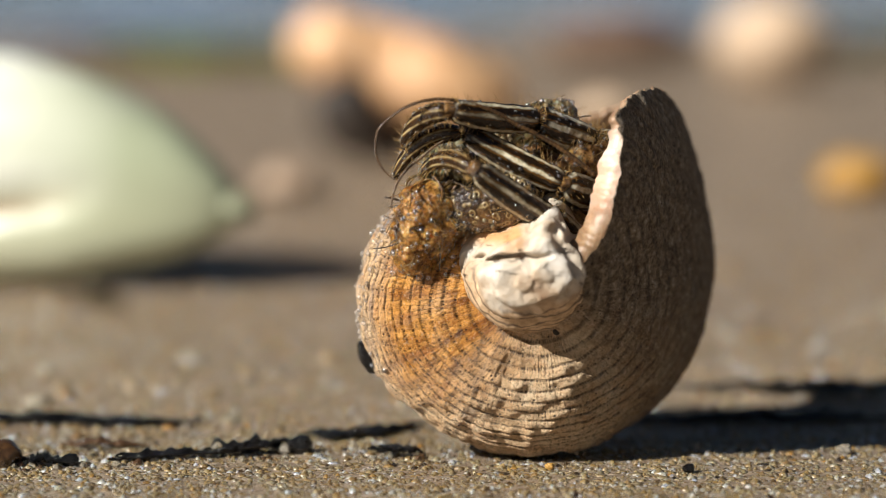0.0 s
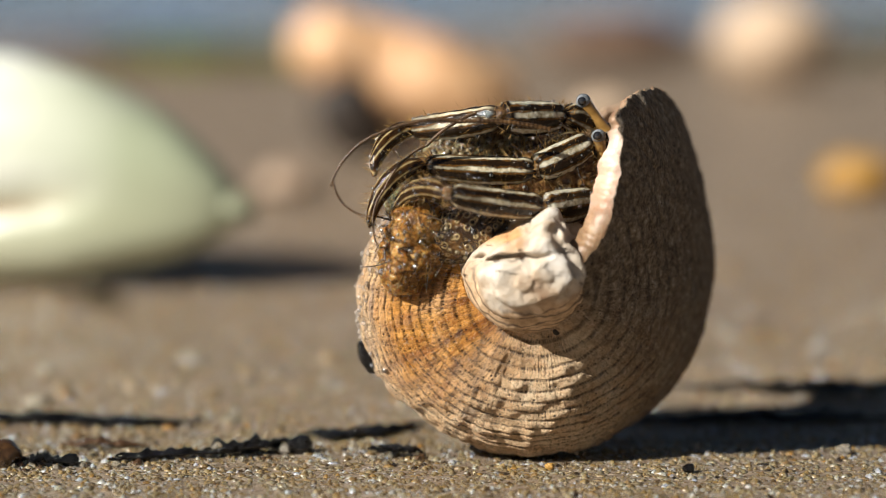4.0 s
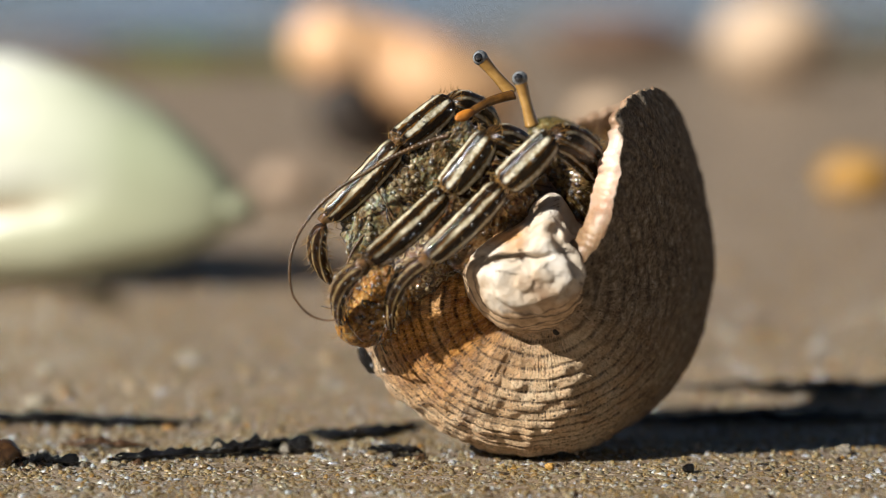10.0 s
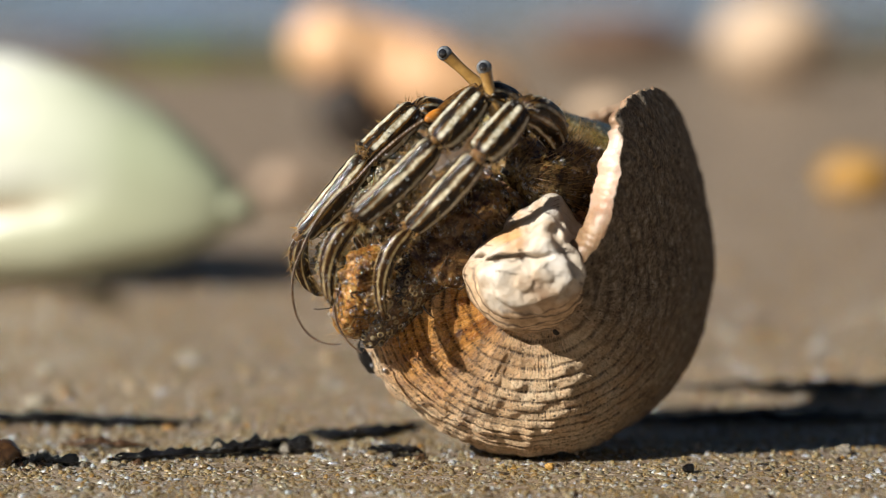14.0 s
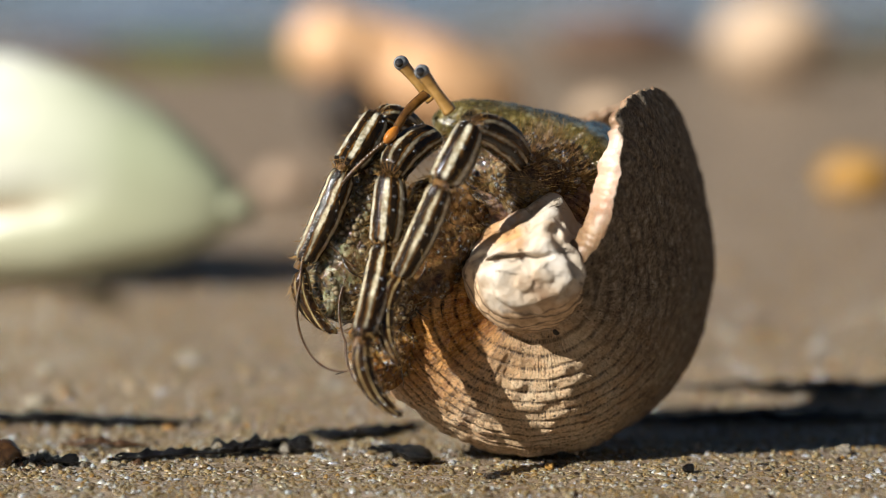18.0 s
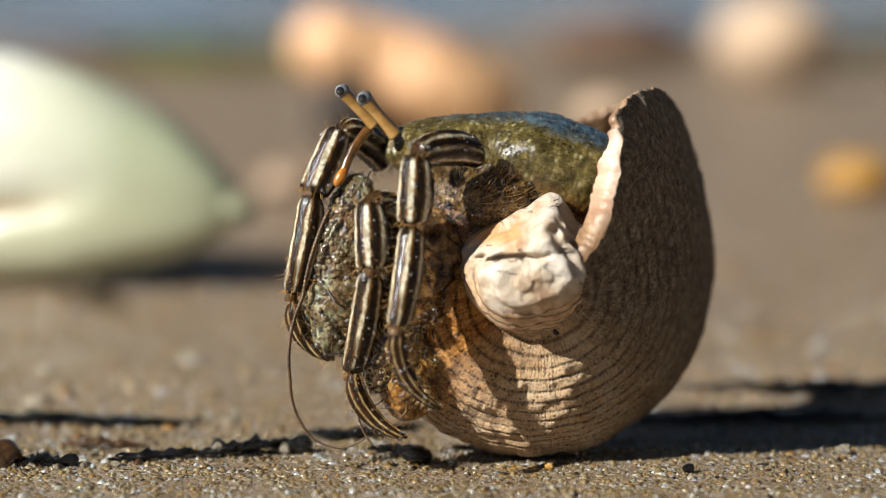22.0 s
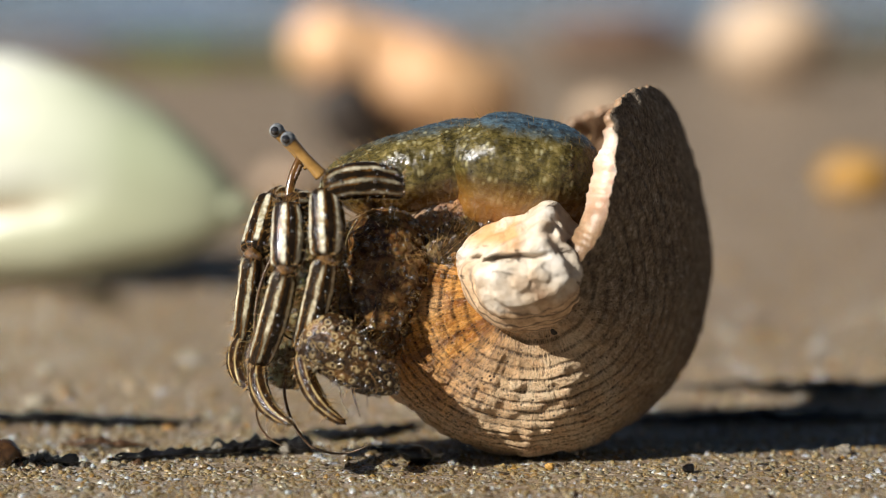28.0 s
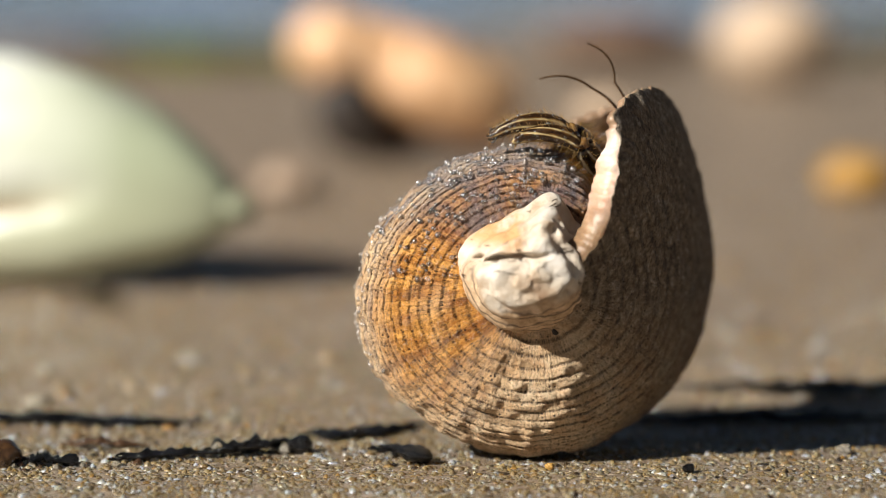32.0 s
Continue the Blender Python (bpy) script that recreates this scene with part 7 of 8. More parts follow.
    walk(crab["carapace"], [
        (0, pose(0.02114, 0.01097, 0.00766, 29.8, -84.0, -30.0)), (7, pose(0.02171, 0.01105, 0.00892, 67.2, -86.5, -67.2)), (9, pose(0.02351, 0.00914, 0.01195, 155.8, -81.4, -155.6)),
        (11, pose(0.02555, 0.00924, 0.01619, 171.0, -66.8, -170.2)), (14.5, pose(0.02739, 0.00600, 0.02146, 180.0, -46.5, 180.0)), (17, pose(0.02698, 0.00639, 0.02400, 176.7, -37.3, -174.6)),
        (19, pose(0.02567, 0.00539, 0.02681, 177.7, -28.0, -175.1)), (21, pose(0.02355, 0.00240, 0.02856, 178.3, -21.8, -175.3)), (22, pose(0.02204, 0.00034, 0.02961, 178.7, -17.9, -175.6)),
        (23, pose(0.02094, -0.00068, 0.03085, 179.1, -12.2, -175.8)), (25, pose(0.01924, -0.00277, 0.03178, 179.4, -8.8, -176.1)), (28, pose(0.01827, -0.00264, 0.03154, 179.3, -9.2, -175.7)),
        (30, pose(0.01370, -0.00274, 0.03189, 179.6, -6.5, -176.1)), (31.2, pose(0.01385, -0.00275, 0.03193, 179.6, -6.0, -176.1)), (31.3, pose(0.01949, -0.00015, 0.03017, 178.5, -19.3, -175.6)),
        (31.4, pose(0.02112, -0.00010, 0.02903, 178.1, -23.1, -175.3)), (31.5, pose(0.02191, -0.00008, 0.02910, 178.2, -21.8, -175.3)), (31.6, pose(0.01814, 0.01097, 0.00766, 29.3, -83.9, -29.5)),
        (31.7, pose(0.01814, 0.01097, 0.00766, 29.3, -83.9, -29.5)), (31.96, pose(0.01814, 0.01097, 0.00766, 29.3, -83.9, -29.5)), (32, pose(0.01814, 0.01097, 0.00766, 29.3, -83.9, -29.5)),
    ])
    walk(crab["shield"], [
        (0, pose(0.02246, 0.01211, 0.00913, 85.2, -86.7, -85.2)), (3, pose(0.02324, 0.01219, 0.01203, 158.9, -80.4, -158.6)), (7, pose(0.02429, 0.00813, 0.01843, 156.8, -61.1, -154.0)),
        (9, pose(0.02498, 0.00823, 0.02228, 166.4, -46.7, -161.6)), (11, pose(0.02411, 0.00837, 0.02618, 170.7, -35.0, -164.1)), (14.5, pose(0.02204, 0.00728, 0.03120, 176.6, -19.3, -169.8)),
        (17, pose(0.01907, 0.00706, 0.03222, 177.2, -17.3, -170.5)), (19, pose(0.01636, 0.00687, 0.03215, 175.5, -16.8, -164.9)), (21, pose(0.01431, 0.00707, 0.03245, 176.3, -13.6, -164.5)),
        (22, pose(0.01253, 0.00301, 0.03394, 179.6, -2.3, -168.9)), (23, pose(0.01005, 0.00279, 0.03328, 179.7, -1.6, -169.5)), (24, pose(0.00775, -0.00187, 0.03462, -179.1, 9.0, -174.4)),
        (25, pose(0.00748, -0.00191, 0.03449, -179.1, 9.3, -174.5)), (28, pose(0.00563, -0.00206, 0.03444, -179.0, 11.1, -174.9)), (30, pose(0.00146, -0.00197, 0.03429, -178.4, 17.1, -174.5)),
        (31.2, pose(0.00162, -0.00195, 0.03437, -178.2, 18.5, -174.4)), (31.3, pose(0.01179, 0.00380, 0.03312, 177.0, -9.5, -162.4)), (31.4, pose(0.01203, 0.00289, 0.03339, 177.4, -9.8, -165.2)),
        (31.5, pose(0.01298, 0.00303, 0.03323, 177.5, -9.2, -164.9)), (31.6, pose(0.01944, 0.01211, 0.00913, 83.3, -86.7, -83.4)), (31.7, pose(0.01944, 0.01211, 0.00913, 83.3, -86.7, -83.4)),
        (31.96, pose(0.01944, 0.01211, 0.00913, 83.3, -86.7, -83.4)), (32, pose(0.01944, 0.01211, 0.00913, 83.3, -86.7, -83.4)),
    ])
    walk(crab["abdomen"], [
        (0, pose(0.02119, 0.00770, 0.01298, 128.1, -73.7, -127.0)), (7, pose(0.02270, 0.00839, 0.02138, 138.0, -35.0, -122.5)), (11, pose(0.02010, 0.00547, 0.02688, 155.2, -20.0, -126.5)),
        (14.5, pose(0.01853, 0.00355, 0.02835, 167.5, -14.6, -138.7)), (17, pose(0.01703, 0.00339, 0.02902, 169.9, -12.2, -139.9)), (21, pose(0.01448, 0.00196, 0.02871, 172.9, -9.3, -142.3)),
        (22, pose(0.01420, 0.00282, 0.02777, 177.1, -3.9, -143.4)), (25, pose(0.00978, 0.00312, 0.02753, -161.8, 18.9, -134.6)), (28, pose(0.00802, 0.00324, 0.02754, -158.2, 21.7, -132.8)),
        (30, pose(0.00420, 0.00395, 0.02793, -151.3, 24.6, -127.2)), (31.2, pose(0.00454, 0.00398, 0.02795, -150.3, 25.1, -126.7)), (31.3, pose(0.01379, 0.00292, 0.02883, 171.6, -11.0, -142.2)),
        (31.5, pose(0.01441, 0.00291, 0.02883, 171.6, -11.0, -142.3)), (31.6, pose(0.01723, 0.01228, 0.01016, 115.9, -85.1, -115.8)), (31.7, pose(0.01723, 0.01228, 0.01016, 115.9, -85.1, -115.8)),
        (31.96, pose(0.01715, 0.01235, 0.00949, 98.5, -85.3, -98.4)), (32, pose(0.01715, 0.01235, 0.00949, 98.5, -85.3, -98.4)),
    ])
    walk(crab["thorax"], [
        (0, pose(0.02083, 0.00046, 0.03269, -177.2, 8.9, -162.3)), (3, pose(0.01840, -0.00045, 0.03415, -173.0, 25.6, -164.2)), (7, pose(0.01414, -0.00284, 0.03427, -173.3, 35.6, -168.6)),
        (11, pose(0.00767, -0.00645, 0.03240, -175.3, 52.0, -174.1)), (14.5, pose(0.00477, -0.00640, 0.03248, -172.6, 62.6, -171.7)), (17, pose(0.00271, -0.00652, 0.03207, -172.0, 67.0, -171.3)),
        (21, pose(-0.00044, -0.00641, 0.03054, -169.3, 70.4, -168.7)), (22, pose(-0.00124, -0.00643, 0.02914, -164.2, 76.5, -163.8)), (25, pose(-0.00397, -0.00650, 0.02869, -160.8, 79.5, -160.5)),
        (28, pose(-0.00533, -0.00654, 0.02865, -162.6, 78.9, -162.3)), (30, pose(-0.00894, -0.00650, 0.02747, -158.7, 80.5, -158.4)), (31.2, pose(-0.00832, -0.00650, 0.02747, -158.7, 80.5, -158.4)),
        (31.3, pose(-0.00164, -0.00756, 0.03267, -161.4, 69.7, -160.2)), (31.5, pose(-0.00103, -0.00756, 0.03267, -161.4, 69.7, -160.2)), (31.6, pose(0.01732, 0.01227, 0.01019, 129.3, -84.3, -129.2)),
        (31.7, pose(0.01732, 0.01227, 0.01019, 129.3, -84.3, -129.2)), (31.96, pose(0.01726, 0.01234, 0.00950, 115.7, -84.8, -115.6)), (32, pose(0.01726, 0.01234, 0.00950, 115.7, -84.8, -115.6)),
    ])
    walk(crab["mouth"], [
        (0, pose(-0.00083, -0.00950, 0.03220, 180.0, 80.0, 180.0)), (1, pose(-0.00102, -0.00950, 0.03096, 180.0, 80.0, 180.0)), (3, pose(-0.00145, -0.00950, 0.02999, 180.0, 78.0, 180.0)),
        (5.5, pose(-0.00213, -0.00950, 0.02859, 180.0, 72.0, 180.0)), (6, pose(-0.00201, -0.00950, 0.02753, 180.0, 68.0, 180.0)), (7, pose(-0.00194, -0.00950, 0.02648, 180.0, 65.0, 180.0)),
        (8, pose(-0.00187, -0.00950, 0.02573, 180.0, 62.0, 180.0)), (9, pose(-0.00306, -0.00950, 0.02438, 180.0, 60.0, 180.0)), (10, pose(-0.00442, -0.00950, 0.02313, 180.0, 60.0, 180.0)),
        (11, pose(-0.00509, -0.00950, 0.02229, 180.0, 62.0, 180.0)), (12, pose(-0.00509, -0.00950, 0.02229, 180.0, 62.0, 180.0)), (13, pose(-0.00629, -0.00950, 0.02229, 180.0, 70.0, 180.0)),
        (14, pose(-0.00674, -0.00950, 0.02493, 180.0, 75.0, 180.0)), (16.5, pose(-0.00626, -0.00850, 0.02049, 180.0, 80.0, 180.0)), (17, pose(-0.00673, -0.00850, 0.02087, 180.0, 85.0, 180.0)),
        (18, pose(-0.00647, -0.00850, 0.01919, 0.0, 90.0, 0.0)), (19, pose(-0.00647, -0.00850, 0.01963, 0.0, 90.0, 0.0)), (20, pose(-0.00635, -0.00850, 0.01868, 0.0, 90.0, 0.0)),
        (21, pose(-0.00585, -0.00850, 0.01805, 0.0, 90.0, 0.0)), (22, pose(-0.00463, -0.00850, 0.01607, 0.0, 80.0, 0.0)), (23, pose(-0.00588, -0.00850, 0.01639, 0.0, 80.0, 0.0)),
        (24, pose(-0.00602, -0.00850, 0.01677, 0.0, 85.0, 0.0)), (25, pose(-0.00665, -0.00850, 0.01645, 0.0, 85.0, 0.0)), (28, pose(-0.00847, -0.00850, 0.02181, 180.0, 85.0, 180.0)),
        (29, pose(-0.00781, -0.00850, 0.02108, 180.0, 78.0, 180.0)), (30, pose(-0.00738, -0.00850, 0.02049, 180.0, 80.0, 180.0)), (31, pose(-0.00725, -0.00850, 0.02115, 180.0, 82.0, 180.0)),
        (31.2, pose(-0.00725, -0.00850, 0.02115, 180.0, 82.0, 180.0)), (31.3, pose(-0.01424, -0.00850, 0.02057, 0.0, 90.0, 0.0)), (31.5, pose(-0.01424, -0.00850, 0.02057, 0.0, 90.0, 0.0)),
        (31.6, pose(0.01359, -0.00450, 0.03365, 180.0, 30.0, 180.0)), (31.9, pose(0.01390, -0.00450, 0.03333, 180.0, 30.0, 180.0)), (32, pose(0.01791, 0.00000, 0.03592, 180.0, 50.0, 180.0)),
    ])
    walk(crab["claw"], [
        (0, pose(0.01071, -0.00851, 0.03065, -177.9, 12.1, -170.2)), (3, pose(0.00862, -0.00845, 0.02733, -178.1, 10.9, -170.0)), (7, pose(0.00542, -0.00847, 0.02735, -175.1, 26.5, -169.1)),
        (9, pose(0.00427, -0.00802, 0.02640, -174.4, 24.7, -166.8)), (11, pose(-0.00048, -0.00820, 0.02471, -167.6, 47.9, -163.4)), (14.5, pose(-0.00211, -0.00830, 0.02386, -164.1, 55.7, -161.0)),
        (17, pose(-0.00365, -0.00837, 0.02361, -157.0, 65.2, -154.9)), (21, pose(-0.00396, -0.00851, 0.02226, -159.8, 64.0, -157.8)), (22, pose(-0.00327, -0.00847, 0.01998, -156.8, 66.5, -155.0)),
        (24, pose(-0.00507, -0.01384, 0.02071, -121.9, 77.8, -121.3)), (25, pose(-0.00873, -0.01400, 0.02055, 0.0, 75.9, 0.0)), (28, pose(-0.01472, -0.01400, 0.01685, 0.0, 36.4, 0.0)),
        (30, pose(-0.01651, -0.01400, 0.01339, 0.0, 36.0, 0.0)), (31.2, pose(-0.01504, -0.01400, 0.01258, 0.0, 36.5, 0.0)), (31.3, pose(-0.01279, -0.01400, 0.02289, 0.0, 50.7, 0.0)),
        (31.5, pose(-0.01248, -0.01400, 0.02289, 0.0, 50.7, 0.0)), (31.6, pose(0.01444, 0.01209, 0.02546, -19.8, 74.9, -20.5)), (31.7, pose(0.01444, 0.01209, 0.02546, -19.8, 74.9, -20.5)),
        (31.96, pose(0.01444, 0.01209, 0.02546, -19.8, 74.9, -20.5)), (32, pose(0.01444, 0.01209, 0.02546, -19.8, 74.9, -20.5)),
    ])
    walk(crab["claw_arm"], [
        (0, pose(0.01495, 0.00050, 0.03905, -172.2, 23.2, -161.0)), (3, pose(0.01118, -0.00025, 0.03884, -170.8, 30.6, -162.3)), (7, pose(0.00732, -0.00072, 0.03829, -170.0, 35.1, -163.0)),
        (9, pose(0.00498, -0.00279, 0.03845, -167.1, 42.6, -161.3)), (11, pose(0.00104, -0.00326, 0.03729, -164.5, 50.9, -160.4)), (13, pose(-0.00109, -0.00333, 0.03709, -161.6, 56.0, -158.1)),
        (14.5, pose(-0.00337, -0.00349, 0.03646, -159.8, 59.4, -156.8)), (17, pose(-0.00538, -0.00356, 0.03616, -154.0, 65.3, -151.8)), (19, pose(-0.00612, -0.00363, 0.03456, -151.6, 67.4, -149.7)),
        (21, pose(-0.00876, -0.00327, 0.03556, -142.7, 70.4, -141.0)), (22, pose(-0.00914, -0.00359, 0.03220, -133.9, 74.5, -132.8)), (23, pose(-0.01161, -0.00355, 0.03111, -122.2, 76.6, -121.4)),
        (25, pose(-0.01404, -0.00327, 0.02989, -106.7, 77.3, -106.4)), (28, pose(-0.01591, -0.00328, 0.02857, -114.7, 76.6, -114.1)), (30, pose(-0.01920, -0.00297, 0.02732, -88.3, 76.9, -88.3)),
        (31.2, pose(-0.01857, -0.00297, 0.02732, -88.3, 76.9, -88.4)), (31.3, pose(-0.00859, -0.00327, 0.03524, -154.7, 69.0, -153.2)), (31.5, pose(-0.00796, -0.00325, 0.03534, -153.4, 69.8, -151.9)),
        (31.6, pose(0.01763, 0.01247, 0.00739, 139.2, -83.6, -139.0)), (31.7, pose(0.01763, 0.01247, 0.00739, 139.2, -83.6, -139.0)), (31.96, pose(0.01736, 0.01255, 0.00668, 115.9, -85.1, -115.8)),
        (32, pose(0.01736, 0.01255, 0.00668, 115.9, -85.1, -115.8)),
    ])
    walk(crab["antenna"][0], [
        (0, pose(0.01634, -0.01050, 0.03280, 175.9, -33.0, -172.5)), (1, pose(0.01430, -0.01050, 0.03683, 178.6, -12.5, -173.5)), (3, pose(0.01193, -0.01050, 0.03752, 179.2, -7.0, -173.6)),
        (5.5, pose(0.00944, -0.01050, 0.03786, 179.9, -0.7, -173.6)), (6, pose(0.00798, -0.01050, 0.03764, -179.8, 1.5, -173.6)), (7, pose(0.00745, -0.01050, 0.03781, -179.4, 5.4, -173.6)),
        (8, pose(0.00508, -0.01050, 0.03752, -178.9, 9.8, -173.5)), (9, pose(0.00296, -0.01050, 0.03766, -178.1, 16.3, -173.3)), (10, pose(0.00059, -0.01050, 0.03705, -177.2, 23.8, -173.0)),
        (11, pose(0.00138, -0.01050, 0.03738, -177.1, 24.0, -173.0)), (12, pose(0.00146, -0.01050, 0.03741, -177.1, 24.0, -173.0)), (13, pose(0.00018, -0.01050, 0.03752, -176.4, 29.2, -172.7)),
        (14, pose(-0.00205, -0.01050, 0.03868, -174.4, 41.0, -171.5)), (16.5, pose(-0.00511, -0.00800, 0.03744, -173.4, 42.6, -170.4)), (17, pose(-0.00689, -0.00800, 0.03589, -173.3, 43.4, -170.3)),
        (18, pose(-0.00580, -0.00800, 0.03653, -172.8, 45.3, -169.9)), (19, pose(-0.00697, -0.00800, 0.03600, -171.8, 49.0, -169.2)), (20, pose(-0.00818, -0.00800, 0.03714, -165.2, 64.2, -163.6)),
        (21, pose(-0.00963, -0.00800, 0.03531, -166.1, 62.8, -164.4)), (22, pose(-0.01245, -0.00800, 0.02869, -158.1, 71.7, -157.1)), (23, pose(-0.01212, -0.00800, 0.03322, -159.0, 71.0, -157.9)),
        (24, pose(-0.01493, -0.00800, 0.03395, -144.0, 78.2, -143.4)), (25, pose(-0.01534, -0.00800, 0.03393, -142.5, 78.5, -141.9)), (28, pose(-0.01547, -0.00800, 0.03364, -158.0, 71.8, -156.9)),
        (29, pose(-0.01777, -0.00800, 0.03125, -164.7, 64.9, -163.2)), (30, pose(-0.01744, -0.00800, 0.03350, -164.7, 64.9, -163.2)), (31, pose(-0.01958, -0.00800, 0.03104, -148.8, 76.6, -148.1)),
        (31.2, pose(-0.01958, -0.00800, 0.03104, -148.8, 76.6, -148.1)), (31.3, pose(-0.01188, -0.00800, 0.03304, -170.1, 54.3, -167.9)), (31.5, pose(-0.01188, -0.00800, 0.03304, -170.1, 54.3, -167.9)),
        (31.5333, pose(0.00324, -0.00200, 0.03173, -179.8, -2.2, -173.8)), (31.6, pose(0.01836, 0.00400, 0.03042, 171.1, -58.9, -169.7)), (31.8, pose(0.01834, 0.00400, 0.03104, 171.6, -57.6, -170.1)),
        (31.9, pose(0.01834, 0.00400, 0.03104, 171.6, -57.6, -170.1)), (31.96, pose(0.02246, 0.00400, 0.01583, 113.2, -84.3, -113.1)), (32, pose(0.02246, 0.00400, 0.01583, 113.2, -84.3, -113.1)),
    ])
    walk(crab["antenna"][1], [
        (0, pose(0.00802, -0.01159, 0.03824, 177.6, -18.4, -172.5)), (1, pose(0.00460, -0.01160, 0.03899, 179.5, -3.7, -172.9)), (3, pose(0.00206, -0.01161, 0.03875, -179.3, 5.2, -172.9)),
        (5.5, pose(-0.00050, -0.01161, 0.03797, -177.9, 16.1, -172.6)), (6, pose(-0.00196, -0.01161, 0.03738, -177.6, 18.2, -172.5)), (7, pose(-0.00245, -0.01161, 0.03687, -177.5, 19.4, -172.5)),
        (8, pose(-0.00471, -0.01162, 0.03581, -175.6, 31.8, -171.7)), (9, pose(-0.00657, -0.01162, 0.03485, -174.4, 38.0, -171.0)), (10, pose(-0.00849, -0.01161, 0.03301, -173.8, 40.9, -170.6)),
        (11, pose(-0.00768, -0.01161, 0.03331, -173.9, 40.4, -170.7)), (12, pose(-0.00761, -0.01161, 0.03335, -174.0, 40.0, -170.7)), (13, pose(-0.00848, -0.01161, 0.03264, -173.2, 43.8, -170.2)),
        (14, pose(-0.00952, -0.01162, 0.03213, -171.2, 51.1, -168.7)), (16.5, pose(-0.01236, -0.00923, 0.03067, -164.9, 62.2, -163.0)), (17, pose(-0.01405, -0.00923, 0.02902, -151.7, 73.8, -150.7)),
        (18, pose(-0.01273, -0.00923, 0.02942, -157.3, 70.4, -156.0)), (19, pose(-0.01341, -0.00923, 0.02845, -151.8, 73.6, -150.8)), (20, pose(-0.01235, -0.00923, 0.02813, -161.7, 66.7, -160.2)),
        (21, pose(-0.01404, -0.00923, 0.02642, -162.0, 66.3, -160.5)), (22, pose(-0.01534, -0.00922, 0.01920, -139.3, 78.4, -138.8)), (23, pose(-0.01513, -0.00922, 0.02376, -154.1, 72.9, -153.0)),
        (24, pose(-0.01657, -0.00922, 0.02416, -141.6, 77.8, -141.0)), (25, pose(-0.01691, -0.00922, 0.02413, -141.3, 77.9, -140.7)), (28, pose(-0.01834, -0.00922, 0.02414, -151.4, 74.3, -150.5)),
        (29, pose(-0.02183, -0.00922, 0.02219, -163.5, 64.7, -161.9)), (30, pose(-0.02150, -0.00922, 0.02444, -165.2, 62.2, -163.4)), (31, pose(-0.02154, -0.00922, 0.02131, -167.0, 58.8, -164.9)),
        (31.2, pose(-0.02154, -0.00922, 0.02131, -167.0, 58.8, -164.9)), (31.3, pose(-0.01758, -0.00923, 0.02492, -169.2, 54.3, -166.7)), (31.5, pose(-0.01758, -0.00923, 0.02492, -169.2, 54.3, -166.7)),
        (31.5333, pose(-0.00215, -0.00308, 0.03195, -179.4, 0.9, -173.2)), (31.6, pose(0.01328, 0.00307, 0.03898, 172.4, -52.6, -170.4)), (31.8, pose(0.01307, 0.00308, 0.03949, 172.1, -53.1, -170.2)),
        (31.9, pose(0.01307, 0.00308, 0.03949, 172.1, -53.1, -170.2)), (31.96, pose(0.02207, 0.00309, 0.02578, 133.0, -82.2, -132.8)), (32, pose(0.02207, 0.00309, 0.02578, 133.0, -82.2, -132.8)),
    ])
